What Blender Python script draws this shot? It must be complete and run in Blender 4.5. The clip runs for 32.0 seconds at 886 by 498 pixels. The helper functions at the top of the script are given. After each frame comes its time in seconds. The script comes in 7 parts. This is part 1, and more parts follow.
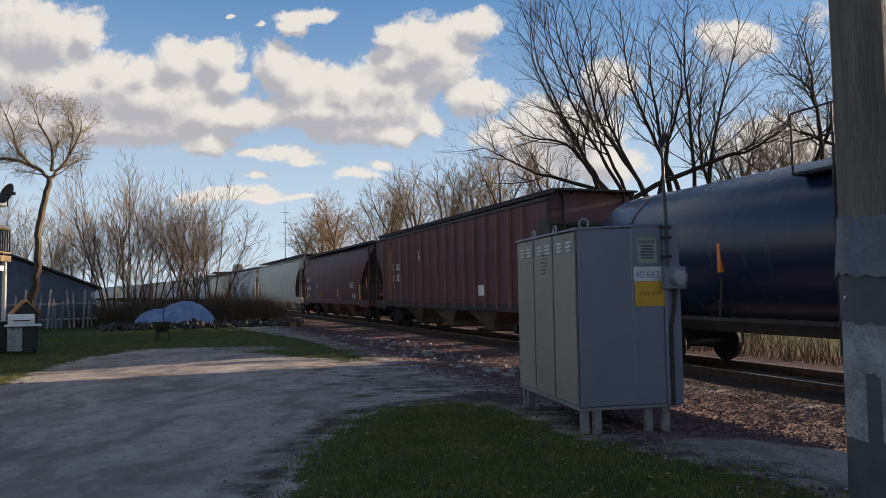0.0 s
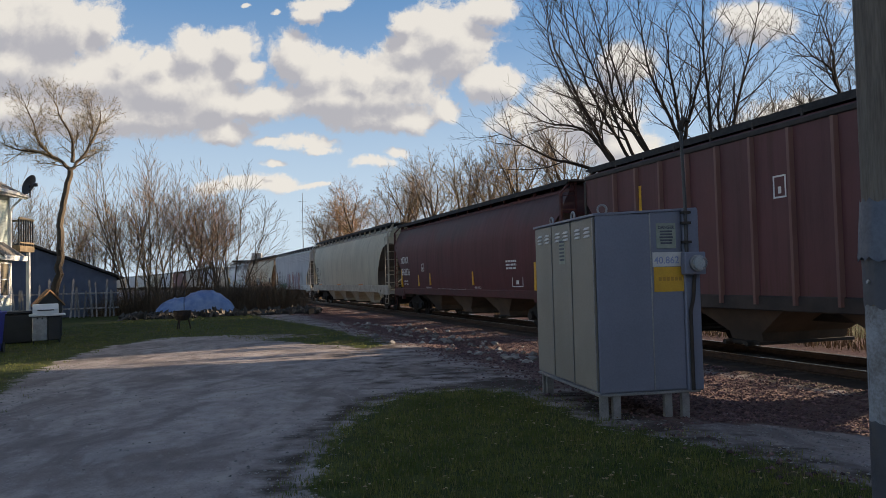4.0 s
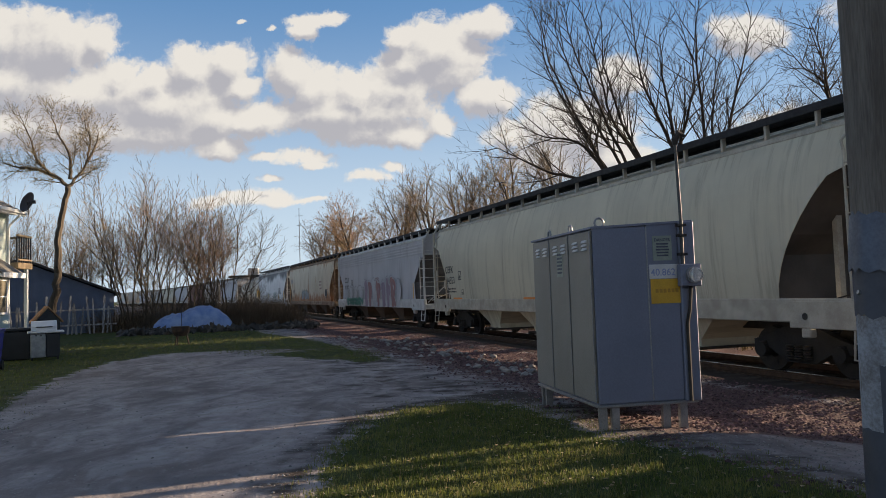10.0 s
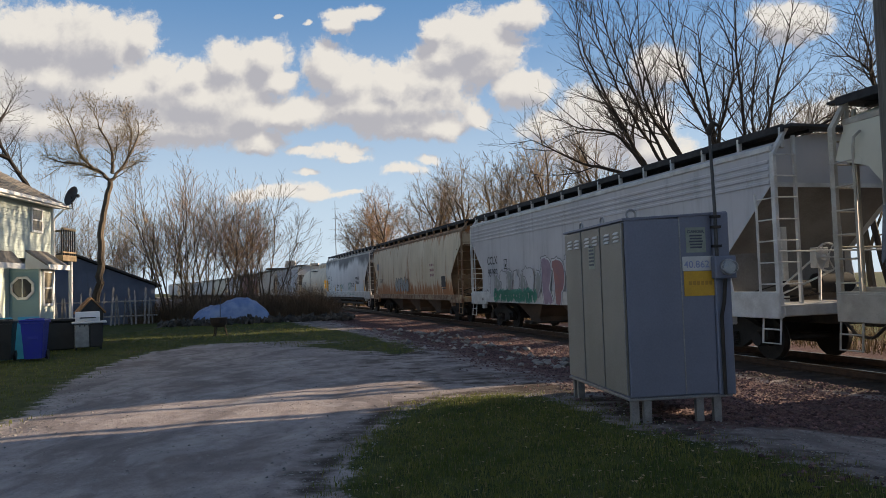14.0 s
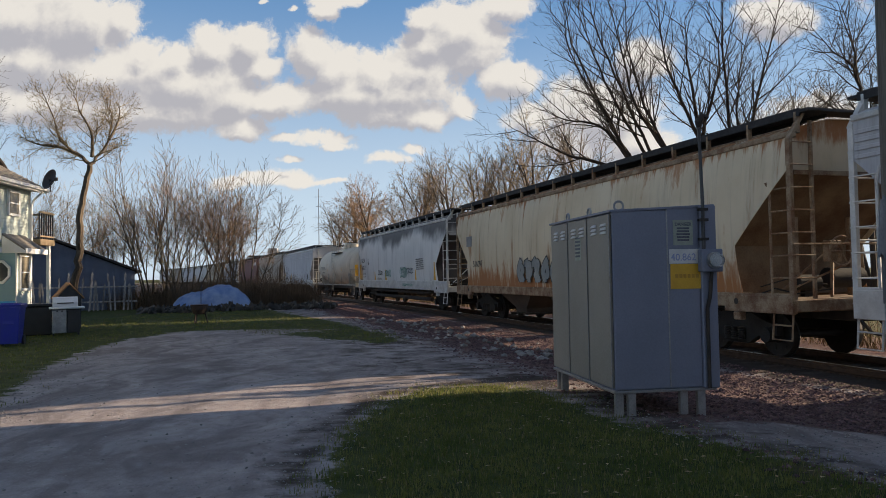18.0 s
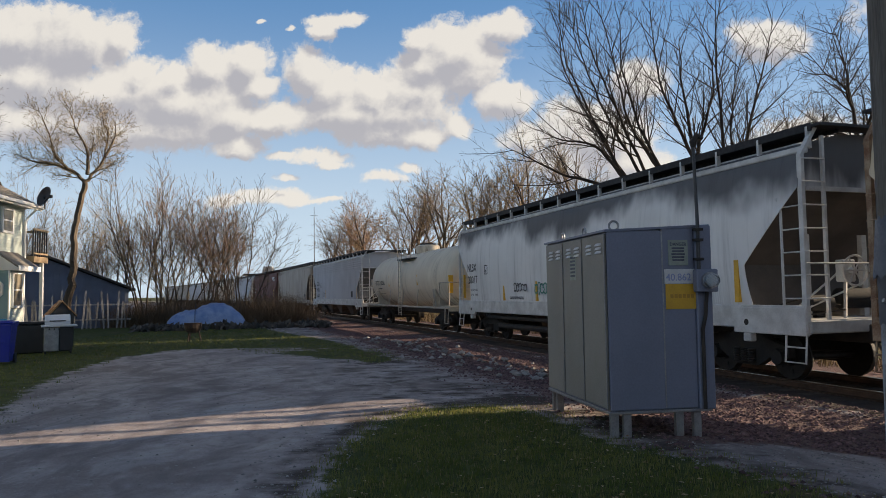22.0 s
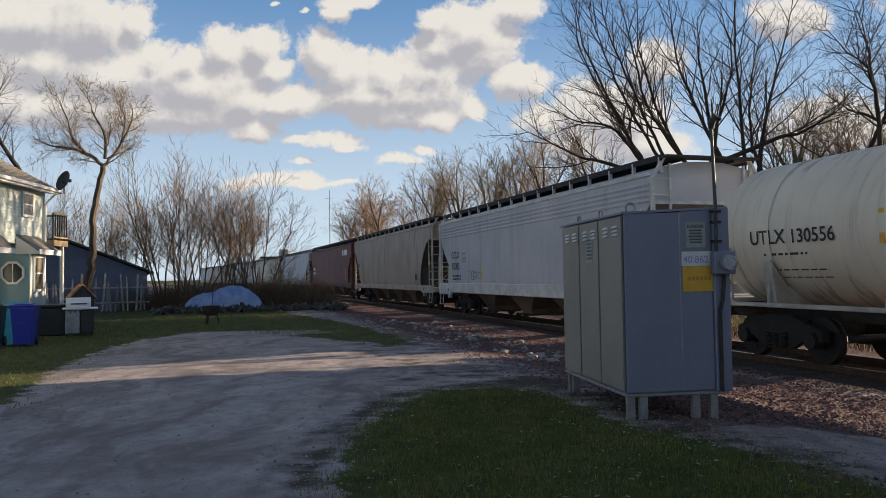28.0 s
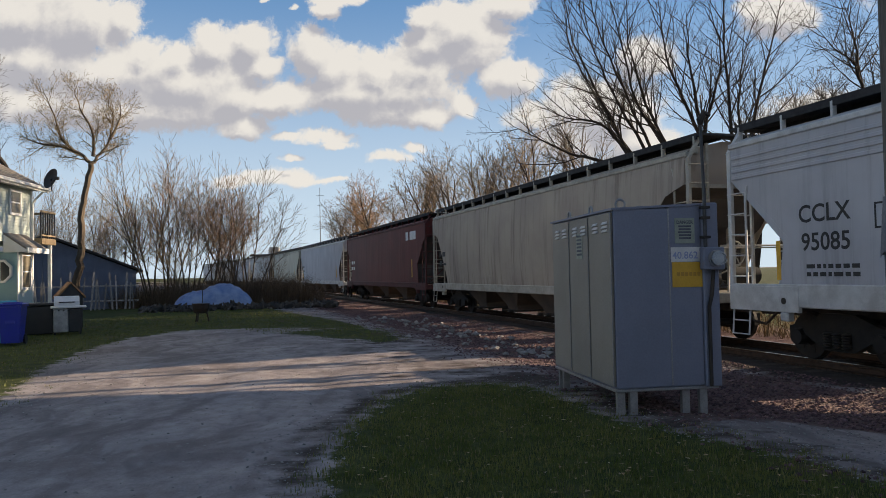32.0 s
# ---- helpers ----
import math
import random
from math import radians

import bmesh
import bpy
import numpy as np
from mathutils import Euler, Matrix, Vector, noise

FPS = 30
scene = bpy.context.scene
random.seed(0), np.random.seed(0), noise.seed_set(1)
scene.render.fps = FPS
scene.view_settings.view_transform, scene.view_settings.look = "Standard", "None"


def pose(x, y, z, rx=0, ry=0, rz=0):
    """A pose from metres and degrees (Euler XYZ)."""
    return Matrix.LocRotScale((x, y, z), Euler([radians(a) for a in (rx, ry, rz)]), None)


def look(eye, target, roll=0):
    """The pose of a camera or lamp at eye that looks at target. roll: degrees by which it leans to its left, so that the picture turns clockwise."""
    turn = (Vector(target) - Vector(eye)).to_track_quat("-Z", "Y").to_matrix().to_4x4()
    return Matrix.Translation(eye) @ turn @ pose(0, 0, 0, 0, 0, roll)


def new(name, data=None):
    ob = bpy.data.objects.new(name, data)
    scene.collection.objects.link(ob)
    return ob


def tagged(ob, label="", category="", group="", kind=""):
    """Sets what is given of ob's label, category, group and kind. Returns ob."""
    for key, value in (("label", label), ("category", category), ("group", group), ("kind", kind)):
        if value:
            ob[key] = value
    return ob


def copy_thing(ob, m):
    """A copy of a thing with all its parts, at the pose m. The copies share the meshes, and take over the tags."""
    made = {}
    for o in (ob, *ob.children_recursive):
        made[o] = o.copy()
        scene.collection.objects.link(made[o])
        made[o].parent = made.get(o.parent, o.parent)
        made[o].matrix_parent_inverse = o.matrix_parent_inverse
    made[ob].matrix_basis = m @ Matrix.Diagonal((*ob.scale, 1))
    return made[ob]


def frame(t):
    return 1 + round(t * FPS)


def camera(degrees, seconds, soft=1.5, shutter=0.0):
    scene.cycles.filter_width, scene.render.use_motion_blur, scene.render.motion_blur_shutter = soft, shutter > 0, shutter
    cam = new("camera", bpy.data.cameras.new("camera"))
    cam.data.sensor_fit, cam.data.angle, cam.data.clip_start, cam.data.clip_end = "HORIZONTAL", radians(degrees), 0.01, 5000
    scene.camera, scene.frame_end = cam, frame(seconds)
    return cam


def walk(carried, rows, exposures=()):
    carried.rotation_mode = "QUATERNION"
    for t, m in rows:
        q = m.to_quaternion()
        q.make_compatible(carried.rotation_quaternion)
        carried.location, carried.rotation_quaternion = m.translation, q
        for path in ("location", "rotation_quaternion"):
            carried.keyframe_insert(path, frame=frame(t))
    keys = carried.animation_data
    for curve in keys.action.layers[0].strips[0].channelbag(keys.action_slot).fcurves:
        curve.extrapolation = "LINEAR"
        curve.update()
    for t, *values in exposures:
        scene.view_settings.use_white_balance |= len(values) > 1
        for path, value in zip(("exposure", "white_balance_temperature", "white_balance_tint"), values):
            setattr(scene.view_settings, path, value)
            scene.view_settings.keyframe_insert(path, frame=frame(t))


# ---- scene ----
cam = camera(62.3, 32.0, soft=0.5)
PATH = [
    (0, (0.033, 0.144, 1.655), (0.012, 2.141, 1.767), -1.0),
    (0.5, (0.026, 0.121, 1.66), (0.001, 2.117, 1.773), -0.9),
    (1, (0.021, 0.112, 1.659), (-0.011, 2.109, 1.772), -1.3),
    (1.5, (0.031, 0.138, 1.653), (-0.014, 2.135, 1.754), -1.5),
    (2, (0.021, 0.09, 1.662), (-0.029, 2.088, 1.751), -1.4),
    (2.5, (0.026, 0.131, 1.651), (-0.031, 2.128, 1.737), -1.4),
    (3, (0.029, 0.122, 1.659), (-0.038, 2.119, 1.738), -1.8),
    (3.5, (0.025, 0.127, 1.657), (-0.042, 2.124, 1.734), -1.5),
    (5.5, (0.015, 0.128, 1.655), (-0.055, 2.125, 1.738), -1.3),
    (6, (0.006, 0.091, 1.658), (-0.065, 2.088, 1.741), -0.9),
    (6.5, (0.017, 0.129, 1.66), (-0.059, 2.126, 1.745), -0.8),
    (7, (0.026, 0.139, 1.66), (-0.038, 2.135, 1.766), -1.0),
    (7.5, (0.03, 0.131, 1.664), (-0.022, 2.127, 1.777), -1.3),
    (8, (0.034, 0.163, 1.66), (-0.006, 2.159, 1.776), -1.1),
    (8.5, (0.037, 0.149, 1.666), (0.012, 2.146, 1.786), -1.3),
    (9, (0.033, 0.127, 1.662), (0.016, 2.123, 1.777), -1.3),
    (9.5, (0.027, 0.12, 1.662), (0.003, 2.116, 1.777), -1.2),
    (10, (-0.006, 0.021, 1.66), (-0.064, 2.017, 1.774), -1.9),
    (10.5, (-0.003, 0.071, 1.655), (-0.091, 2.066, 1.758), -1.7),
    (11, (-0.015, 0.056, 1.661), (-0.124, 2.051, 1.751), -1.6),
    (11.5, (-0.068, -0.012, 1.666), (-0.223, 1.979, 1.766), -1.2),
    (12, (-0.051, 0.009, 1.668), (-0.265, 1.996, 1.76), -1.8),
    (12.5, (0.022, 0.06, 1.668), (-0.218, 2.043, 1.765), -2.2),
    (13, (0.126, 0.147, 1.648), (-0.081, 2.133, 1.756), -3.0),
    (13.5, (0.088, -0.019, 1.649), (-0.082, 1.971, 1.751), -2.2),
    (15.5, (0.026, 0.144, 1.638), (-0.11, 2.138, 1.713), -1.4),
    (16, (0.029, 0.133, 1.643), (-0.079, 2.129, 1.705), -1.4),
    (16.5, (0.017, 0.102, 1.652), (-0.094, 2.097, 1.716), -1.4),
    (17, (0.019, 0.116, 1.653), (-0.098, 2.112, 1.716), -1.2),
    (17.5, (0.018, 0.109, 1.655), (-0.095, 2.104, 1.72), -1.3),
    (18, (0.017, 0.116, 1.644), (-0.093, 2.111, 1.713), -1.0),
    (18.5, (0.023, 0.104, 1.652), (-0.09, 2.1, 1.713), -1.1),
    (19, (0.02, 0.121, 1.644), (-0.095, 2.117, 1.702), -1.1),
    (19.5, (0.013, 0.106, 1.648), (-0.099, 2.102, 1.712), -1.1),
    (20, (0.02, 0.125, 1.648), (-0.094, 2.121, 1.719), -1.0),
    (20.5, (0.017, 0.119, 1.648), (-0.096, 2.114, 1.722), -1.1),
    (21, (0.013, 0.121, 1.661), (-0.11, 2.115, 1.745), -0.7),
    (21.5, (0.019, 0.139, 1.651), (-0.107, 2.132, 1.763), -0.5),
    (22, (0.026, 0.147, 1.649), (-0.071, 2.141, 1.769), -0.8),
    (22.5, (0.023, 0.123, 1.659), (-0.06, 2.117, 1.79), -0.6),
    (23, (0.022, 0.127, 1.658), (-0.072, 2.121, 1.79), -0.7),
    (23.5, (0.029, 0.14, 1.649), (-0.062, 2.135, 1.768), -1.1),
    (24, (0.018, 0.126, 1.651), (-0.067, 2.121, 1.757), -1.2),
    (24.5, (0.024, 0.123, 1.652), (-0.067, 2.118, 1.753), -1.4),
    (25, (0.014, 0.107, 1.655), (-0.088, 2.102, 1.747), -1.4),
    (25.5, (0.015, 0.119, 1.66), (-0.1, 2.113, 1.749), -1.3),
    (27.5, (0.018, 0.121, 1.659), (-0.113, 2.115, 1.739), -1.0),
    (28, (0.014, 0.127, 1.653), (-0.125, 2.121, 1.726), -0.9),
    (28.5, (0.007, 0.114, 1.655), (-0.13, 2.108, 1.723), -0.9),
    (29, (0.007, 0.124, 1.653), (-0.128, 2.118, 1.722), -1.2),
    (29.5, (0.013, 0.117, 1.656), (-0.124, 2.111, 1.722), -1.1),
    (30, (0.011, 0.118, 1.656), (-0.126, 2.112, 1.721), -1.0),
    (30.5, (0.015, 0.134, 1.654), (-0.116, 2.129, 1.718), -0.8),
    (31, (0.012, 0.13, 1.649), (-0.107, 2.126, 1.709), -0.9),
    (31.5, (0.01, 0.115, 1.655), (-0.107, 2.111, 1.716), -0.9),
    (32, (0.02, 0.132, 1.645), (-0.094, 2.128, 1.71), -1.1),
]
walk(cam, [(t, look(e, g, r)) for t, e, g, r in PATH], [(0, 1.16, 6700, 10), (32, 1.16, 6700, 10)])

# ---- light: low sun behind the train, broken cumulus sky ----
SUN_EL, SUN_AZ = 11.5, 69.0          # degrees up; degrees right of the view axis
SKY = 0.06
sun = new("sun", bpy.data.lights.new("sun", "SUN"))
sun.data.energy, sun.data.angle, sun.data.color = 5.0, radians(0.5), (1.0, 0.80, 0.58)
sun_way = Vector((math.sin(radians(SUN_AZ)) * math.cos(radians(SUN_EL)), math.cos(radians(SUN_AZ)) * math.cos(radians(SUN_EL)), math.sin(radians(SUN_EL))))
sun.matrix_world = look(sun_way * 100, (0, 0, 0))


class Nodes:
    """Short calls for building a node tree."""

    def __init__(self, tree):
        self.t = tree
        tree.nodes.clear()

    def n(self, kind):
        return self.t.nodes.new(kind)

    def put(self, sock, v):
        if isinstance(v, bpy.types.NodeSocket):
            self.t.links.new(v, sock)
        elif v is not None:
            sock.default_value = v

    def math(self, op, a, b=None, c=None, clamp=False):
        node = self.n("ShaderNodeMath")
        node.operation, node.use_clamp = op, clamp
        for i, v in enumerate((a, b, c)):
            self.put(node.inputs[i], v)
        return node.outputs[0]

    def vmath(self, op, a, b=None, scale=None):
        node = self.n("ShaderNodeVectorMath")
        node.operation = op
        self.put(node.inputs[0], a)
        self.put(node.inputs[1], b)
        if scale is not None:
            self.put(node.inputs[3], scale)
        return node.outputs["Value"] if op in ("LENGTH", "DOT_PRODUCT", "DISTANCE") else node.outputs[0]

    def mix(self, f, a, b):
        node = self.n("ShaderNodeMix")
        node.data_type = "RGBA"
        self.put(node.inputs[0], f)
        self.put(node.inputs[6], a)
        self.put(node.inputs[7], b)
        return node.outputs[2]

    def noise(self, vec, scale, detail=4.0, rough=0.55):
        node = self.n("ShaderNodeTexNoise")
        self.put(node.inputs["Vector"], vec)
        node.inputs["Scale"].default_value, node.inputs["Detail"].default_value, node.inputs["Roughness"].default_value = scale, detail, rough
        return node

    def ramp(self, f, lo, hi, a=0.0, b=1.0):
        node = self.n("ShaderNodeMapRange")
        node.interpolation_type = "SMOOTHSTEP"
        for i, v in enumerate((f, lo, hi, a, b)):
            self.put(node.inputs[i], v)
        return node.outputs[0]


def c4(c):
    return (*c, 1.0)


# cumulus banks: middle (right, up) and half size on the plane one unit ahead
BANK_LEFT = [(-0.647, 0.375, 0.118, 0.047), (-0.567, 0.363, 0.072, 0.04), (-0.506, 0.364, 0.025, 0.021), (-0.634, 0.311, 0.112, 0.04), (-0.5, 0.289, 0.112, 0.04), (-0.469, 0.318, 0.025, 0.017), (-0.421, 0.31, 0.025, 0.019), (-0.373, 0.323, 0.038, 0.027), (-0.318, 0.327, 0.029, 0.026), (-0.308, 0.297, 0.028, 0.019), (-0.421, 0.272, 0.125, 0.04), (-0.341, 0.257, 0.053, 0.034), (-0.458, 0.239, 0.158, 0.028), (-0.604, 0.25, 0.105, 0.027), (-0.335, 0.214, 0.04, 0.019), (-0.341, 0.201, 0.025, 0.011), (-0.281, 0.249, 0.046, 0.025), (-0.777, 0.334, 0.112, 0.074), (-0.721, 0.266, 0.079, 0.034)]
BANK_MIDDLE = [(-0.233, 0.307, 0.036, 0.031), (-0.201, 0.288, 0.049, 0.028), (-0.14, 0.282, 0.045, 0.024), (-0.167, 0.253, 0.089, 0.03), (-0.108, 0.256, 0.072, 0.034), (-0.067, 0.316, 0.045, 0.028), (-0.076, 0.354, 0.024, 0.018), (-0.02, 0.332, 0.054, 0.04), (-0.012, 0.296, 0.036, 0.024), (0.035, 0.366, 0.034, 0.017), (-0.028, 0.233, 0.021, 0.016), (-0.074, 0.22, 0.034, 0.018), (-0.123, 0.229, 0.066, 0.018), (-0.215, 0.363, 0.022, 0.015), (-0.2, 0.382, 0.04, 0.013), (-0.258, 0.373, 0.01, 0.008), (-0.303, 0.387, 0.009, 0.005), (-0.085, 0.285, 0.06, 0.035)]
LOW_CLOUDS = [(-0.22, 0.192, 0.047, 0.011), (-0.273, 0.195, 0.024, 0.007), (-0.203, 0.183, 0.033, 0.008), (-0.124, 0.163, 0.043, 0.01), (-0.092, 0.174, 0.024, 0.009), (-0.265, 0.164, 0.018, 0.007), (-0.297, 0.137, 0.083, 0.013), (-0.215, 0.132, 0.038, 0.007), (0.039, 0.263, 0.039, 0.025), (0.069, 0.213, 0.034, 0.019)]
BEHIND_TREES = [(0.16, 0.216, 0.074, 0.046), (0.223, 0.283, 0.04, 0.029), (0.114, 0.18, 0.046, 0.029), (0.397, 0.339, 0.049, 0.027), (0.212, 0.169, 0.046, 0.029), (0.447, 0.19, 0.069, 0.034)]
ROUND_ABOUT = [(0.85, 0.40, 0.25, 0.10), (-1.0, 0.45, 0.25, 0.12), (0.3, 0.62, 0.25, 0.07), (-0.4, 0.62, 0.3, 0.08)]
CLOUDS = BANK_LEFT + BANK_MIDDLE + LOW_CLOUDS + BEHIND_TREES + ROUND_ABOUT


def make_world():
    group = bpy.data.node_groups.new("cloud_density", "ShaderNodeTree")
    group.interface.new_socket("uv", in_out="INPUT", socket_type="NodeSocketVector")
    group.interface.new_socket("density", in_out="OUTPUT", socket_type="NodeSocketFloat")
    group.interface.new_socket("form", in_out="OUTPUT", socket_type="NodeSocketFloat")
    g = Nodes(group)
    gin, gout = g.n("NodeGroupInput"), g.n("NodeGroupOutput")
    uv = gin.outputs[0]
    warp = g.vmath("SUBTRACT", g.noise(uv, 14.0, 6.0, 0.62).outputs["Color"], (0.5, 0.5, 0.5))
    p = g.vmath("ADD", uv, g.vmath("SCALE", warp, scale=0.045))
    best = None
    for u, v, a, b in CLOUDS:
        d = g.vmath("LENGTH", g.vmath("MULTIPLY", g.vmath("SUBTRACT", p, (u, v, 0)), (1 / a, 1 / b, 0)))
        d = g.math("SUBTRACT", 0.62 if b < 0.013 else 0.8 if b < 0.017 else 1.0, d)
        best = d if best is None else g.math("SMOOTH_MAX", best, d, 0.25)
    puffs = g.n("ShaderNodeTexVoronoi")
    puffs.feature = "SMOOTH_F1"
    g.put(puffs.inputs["Vector"], g.vmath("ADD", uv, g.vmath("SCALE", warp, scale=0.05)))
    puffs.inputs["Scale"].default_value = 24.0
    fine = g.math("SUBTRACT", g.noise(p, 34.0, 9.0, 0.68).outputs[0], 0.5)
    fine = g.math("ADD", g.math("MULTIPLY", fine, 1.6), g.math("MULTIPLY", g.math("SUBTRACT", 0.42, puffs.outputs["Distance"]), 0.5))
    g.put(gout.inputs[0], g.math("ADD", g.math("ADD", best, fine), 0.34))
    soft = g.math("SUBTRACT", g.noise(p, 15.0, 4.0, 0.55).outputs[0], 0.5)
    g.put(gout.inputs[1], g.math("ADD", best, g.math("ADD", g.math("MULTIPLY", soft, 1.3), g.math("MULTIPLY", fine, 0.35))))

    world = bpy.data.worlds.new("world")
    world.use_nodes = True
    scene.world = world
    w = Nodes(world.node_tree)
    sky = w.n("ShaderNodeTexSky")
    sky.sky_type, sky.sun_disc, sky.sun_elevation, sky.sun_rotation = "NISHITA", False, radians(SUN_EL), radians(SUN_AZ)
    sky.altitude, sky.air_density, sky.dust_density, sky.ozone_density = 200.0, 1.0, 0.2, 3.5
    way = w.n("ShaderNodeTexCoord").outputs["Generated"]
    sep = w.n("ShaderNodeSeparateXYZ")
    w.put(sep.inputs[0], way)
    ahead = w.math("MAXIMUM", w.math("ABSOLUTE", sep.outputs[1]), 0.12)
    uvn = w.n("ShaderNodeCombineXYZ")
    w.put(uvn.inputs[0], w.math("DIVIDE", sep.outputs[0], ahead))
    w.put(uvn.inputs[1], w.math("DIVIDE", sep.outputs[2], ahead))

    def dens(vec):
        node = w.n("ShaderNodeGroup")
        node.node_tree = group
        w.put(node.inputs[0], vec)
        return node.outputs

    here, sunward = dens(uvn.outputs[0]), dens(w.vmath("ADD", uvn.outputs[0], (0.012, 0.024, 0)))
    # unseen broken cloud added overhead, above the view, to lift the ambient light
    high = w.math("MULTIPLY", w.ramp(w.noise(way, 3.2, 6.0, 0.6).outputs[0], 0.53, 0.66), w.ramp(sep.outputs[2], 0.42, 0.6))
    cover = w.math("MAXIMUM", w.math("MULTIPLY", w.ramp(here[0], -0.08, 0.45), w.ramp(sep.outputs[2], 0.0, 0.08)), high)
    lit = w.math("ADD", w.math("MULTIPLY", w.math("SUBTRACT", here[1], sunward[1]), 1.5), w.math("MULTIPLY", here[1], -0.48))
    lit = w.ramp(lit, -0.75, 0.55)
    cloud = w.mix(lit, c4((3.5, 3.45, 3.7)), c4((6.3, 6.0, 5.55)))
    out = w.n("ShaderNodeOutputWorld")
    bg = w.n("ShaderNodeBackground")
    blue = w.mix(w.ramp(sep.outputs[2], 0.80, 0.36, 0.0, 0.55), sky.outputs[0], c4((1.0, 2.55, 5.2)))
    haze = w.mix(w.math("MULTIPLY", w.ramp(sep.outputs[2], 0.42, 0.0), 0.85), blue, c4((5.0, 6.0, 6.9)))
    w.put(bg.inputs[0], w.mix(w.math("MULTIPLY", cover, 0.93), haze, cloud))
    bg.inputs[1].default_value = SKY
    w.put(out.inputs[0], bg.outputs[0])


make_world()

# ---- materials ----


def material(name, build):
    m = bpy.data.materials.new(name)
    m.use_nodes = True
    k = Nodes(m.node_tree)
    bsdf, out = k.n("ShaderNodeBsdfPrincipled"), k.n("ShaderNodeOutputMaterial")
    k.put(out.inputs[0], bsdf.outputs[0])
    build(k, bsdf)
    return m


def bump(k, bsdf, height, strength, dist=0.02):
    b = k.n("ShaderNodeBump")
    k.put(b.inputs["Height"], height)
    b.inputs["Strength"].default_value, b.inputs["Distance"].default_value = strength, dist
    k.put(bsdf.inputs["Normal"], b.outputs[0])


def mat(name, a, b, scale=3.0, rough=0.7, metal=0.0, relief=0.15, grain=60.0, stretch=(1, 1, 1), spread=0.0, spec=0.5, dist=0.01):
    """Two tones at two scales, with fine relief; spread varies it from piece to piece."""
    def build(k, bsdf):
        co = k.vmath("MULTIPLY", k.n("ShaderNodeTexCoord").outputs["Object"], stretch)
        big = k.noise(co, scale, 5.0, 0.6).outputs[0]
        fine = k.noise(co, grain, 3.0, 0.6).outputs[0]
        f = k.ramp(k.math("ADD", k.math("MULTIPLY", big, 0.7), k.math("MULTIPLY", fine, 0.3)), 0.34, 0.66)
        col = k.mix(f, c4(a), c4(b))
        if spread:
            hsv = k.n("ShaderNodeHueSaturation")
            rnd = k.n("ShaderNodeObjectInfo").outputs["Random"]
            isl = k.n("ShaderNodeNewGeometry").outputs["Random Per Island"]
            k.put(hsv.inputs["Value"], k.math("ADD", 1 - spread, k.math("MULTIPLY", k.math("FRACT", k.math("ADD", rnd, isl)), 2 * spread)))
            k.put(hsv.inputs["Color"], col)
            col = hsv.outputs[0]
        k.put(bsdf.inputs["Base Color"], col)
        k.put(bsdf.inputs["Roughness"], k.ramp(fine, 0.2, 0.8, max(rough - 0.12, 0.05), min(rough + 0.12, 1.0)))
        bsdf.inputs["Metallic"].default_value = metal
        bsdf.inputs["Specular IOR Level"].default_value = spec
        bump(k, bsdf, fine, relief, dist)
    return material(name, build)


def car_paint(name, base, tone, rust=(0.09, 0.035, 0.015), grime=0.35, streak=0.4, soot=0.0, top=4.2, low=1.2, rough=0.5, patches=0.0):
    """Weathered car-body paint: run-down streaks, grime, rust low and at the eave, dark upper side (hatch soot; on
    maroon, shade of the curve).
    """
    def build(k, bsdf):
        co = k.n("ShaderNodeTexCoord").outputs["Object"]
        sep = k.n("ShaderNodeSeparateXYZ")
        k.put(sep.inputs[0], co)
        z = sep.outputs[2]
        big = k.noise(co, 0.55, 5.0, 0.6).outputs[0]
        runs = k.noise(k.vmath("MULTIPLY", co, (5.0, 1.0, 0.32)), 1.0, 6.0, 0.68).outputs[0]
        fine = k.noise(co, 40.0, 3.0, 0.6).outputs[0]
        col = k.mix(k.ramp(big, 0.3, 0.7), c4(base), c4(tone))
        dirt = tuple(x * 0.33 + 0.006 for x in base)
        col = k.mix(k.math("MULTIPLY", k.ramp(runs, 0.48, 0.72), grime), col, c4(dirt))
        low_f = k.ramp(z, low + 0.9, low - 0.1)
        high_f = k.ramp(z, top - 0.55, top)
        zone = k.math("MAXIMUM", low_f, k.math("MULTIPLY", high_f, 0.8))
        r = k.math("MULTIPLY", k.ramp(k.math("ADD", runs, k.math("MULTIPLY", zone, 0.16 + 0.14 * patches)), 0.60, 0.74), streak)
        if patches:
            blot = k.noise(k.vmath("MULTIPLY", co, (1.6, 1.0, 0.45)), 1.0, 5.0, 0.7).outputs[0]
            blot = k.math("MULTIPLY", k.ramp(k.math("ADD", blot, k.math("MULTIPLY", zone, 0.10)), 0.57, 0.69), patches)
            r = k.math("MAXIMUM", r, blot)
        col = k.mix(r, col, c4(rust))
        if soot:
            s = k.ramp(k.math("ADD", k.math("MULTIPLY", k.noise(k.vmath("MULTIPLY", co, (0.45, 1, 0.25)), 1.0, 4.0, 0.6).outputs[0], 2.2), z), top + 0.15, top + 0.85)
            col = k.mix(k.math("MULTIPLY", s, soot), col, c4((0.03, 0.03, 0.036)))
        k.put(bsdf.inputs["Base Color"], col)
        k.put(bsdf.inputs["Roughness"], k.math("ADD", rough, k.math("MULTIPLY", runs, 0.25)))
        bump(k, bsdf, k.math("ADD", k.math("MULTIPLY", big, 3.0), fine), 0.12, 0.02)
    return material(name, build)


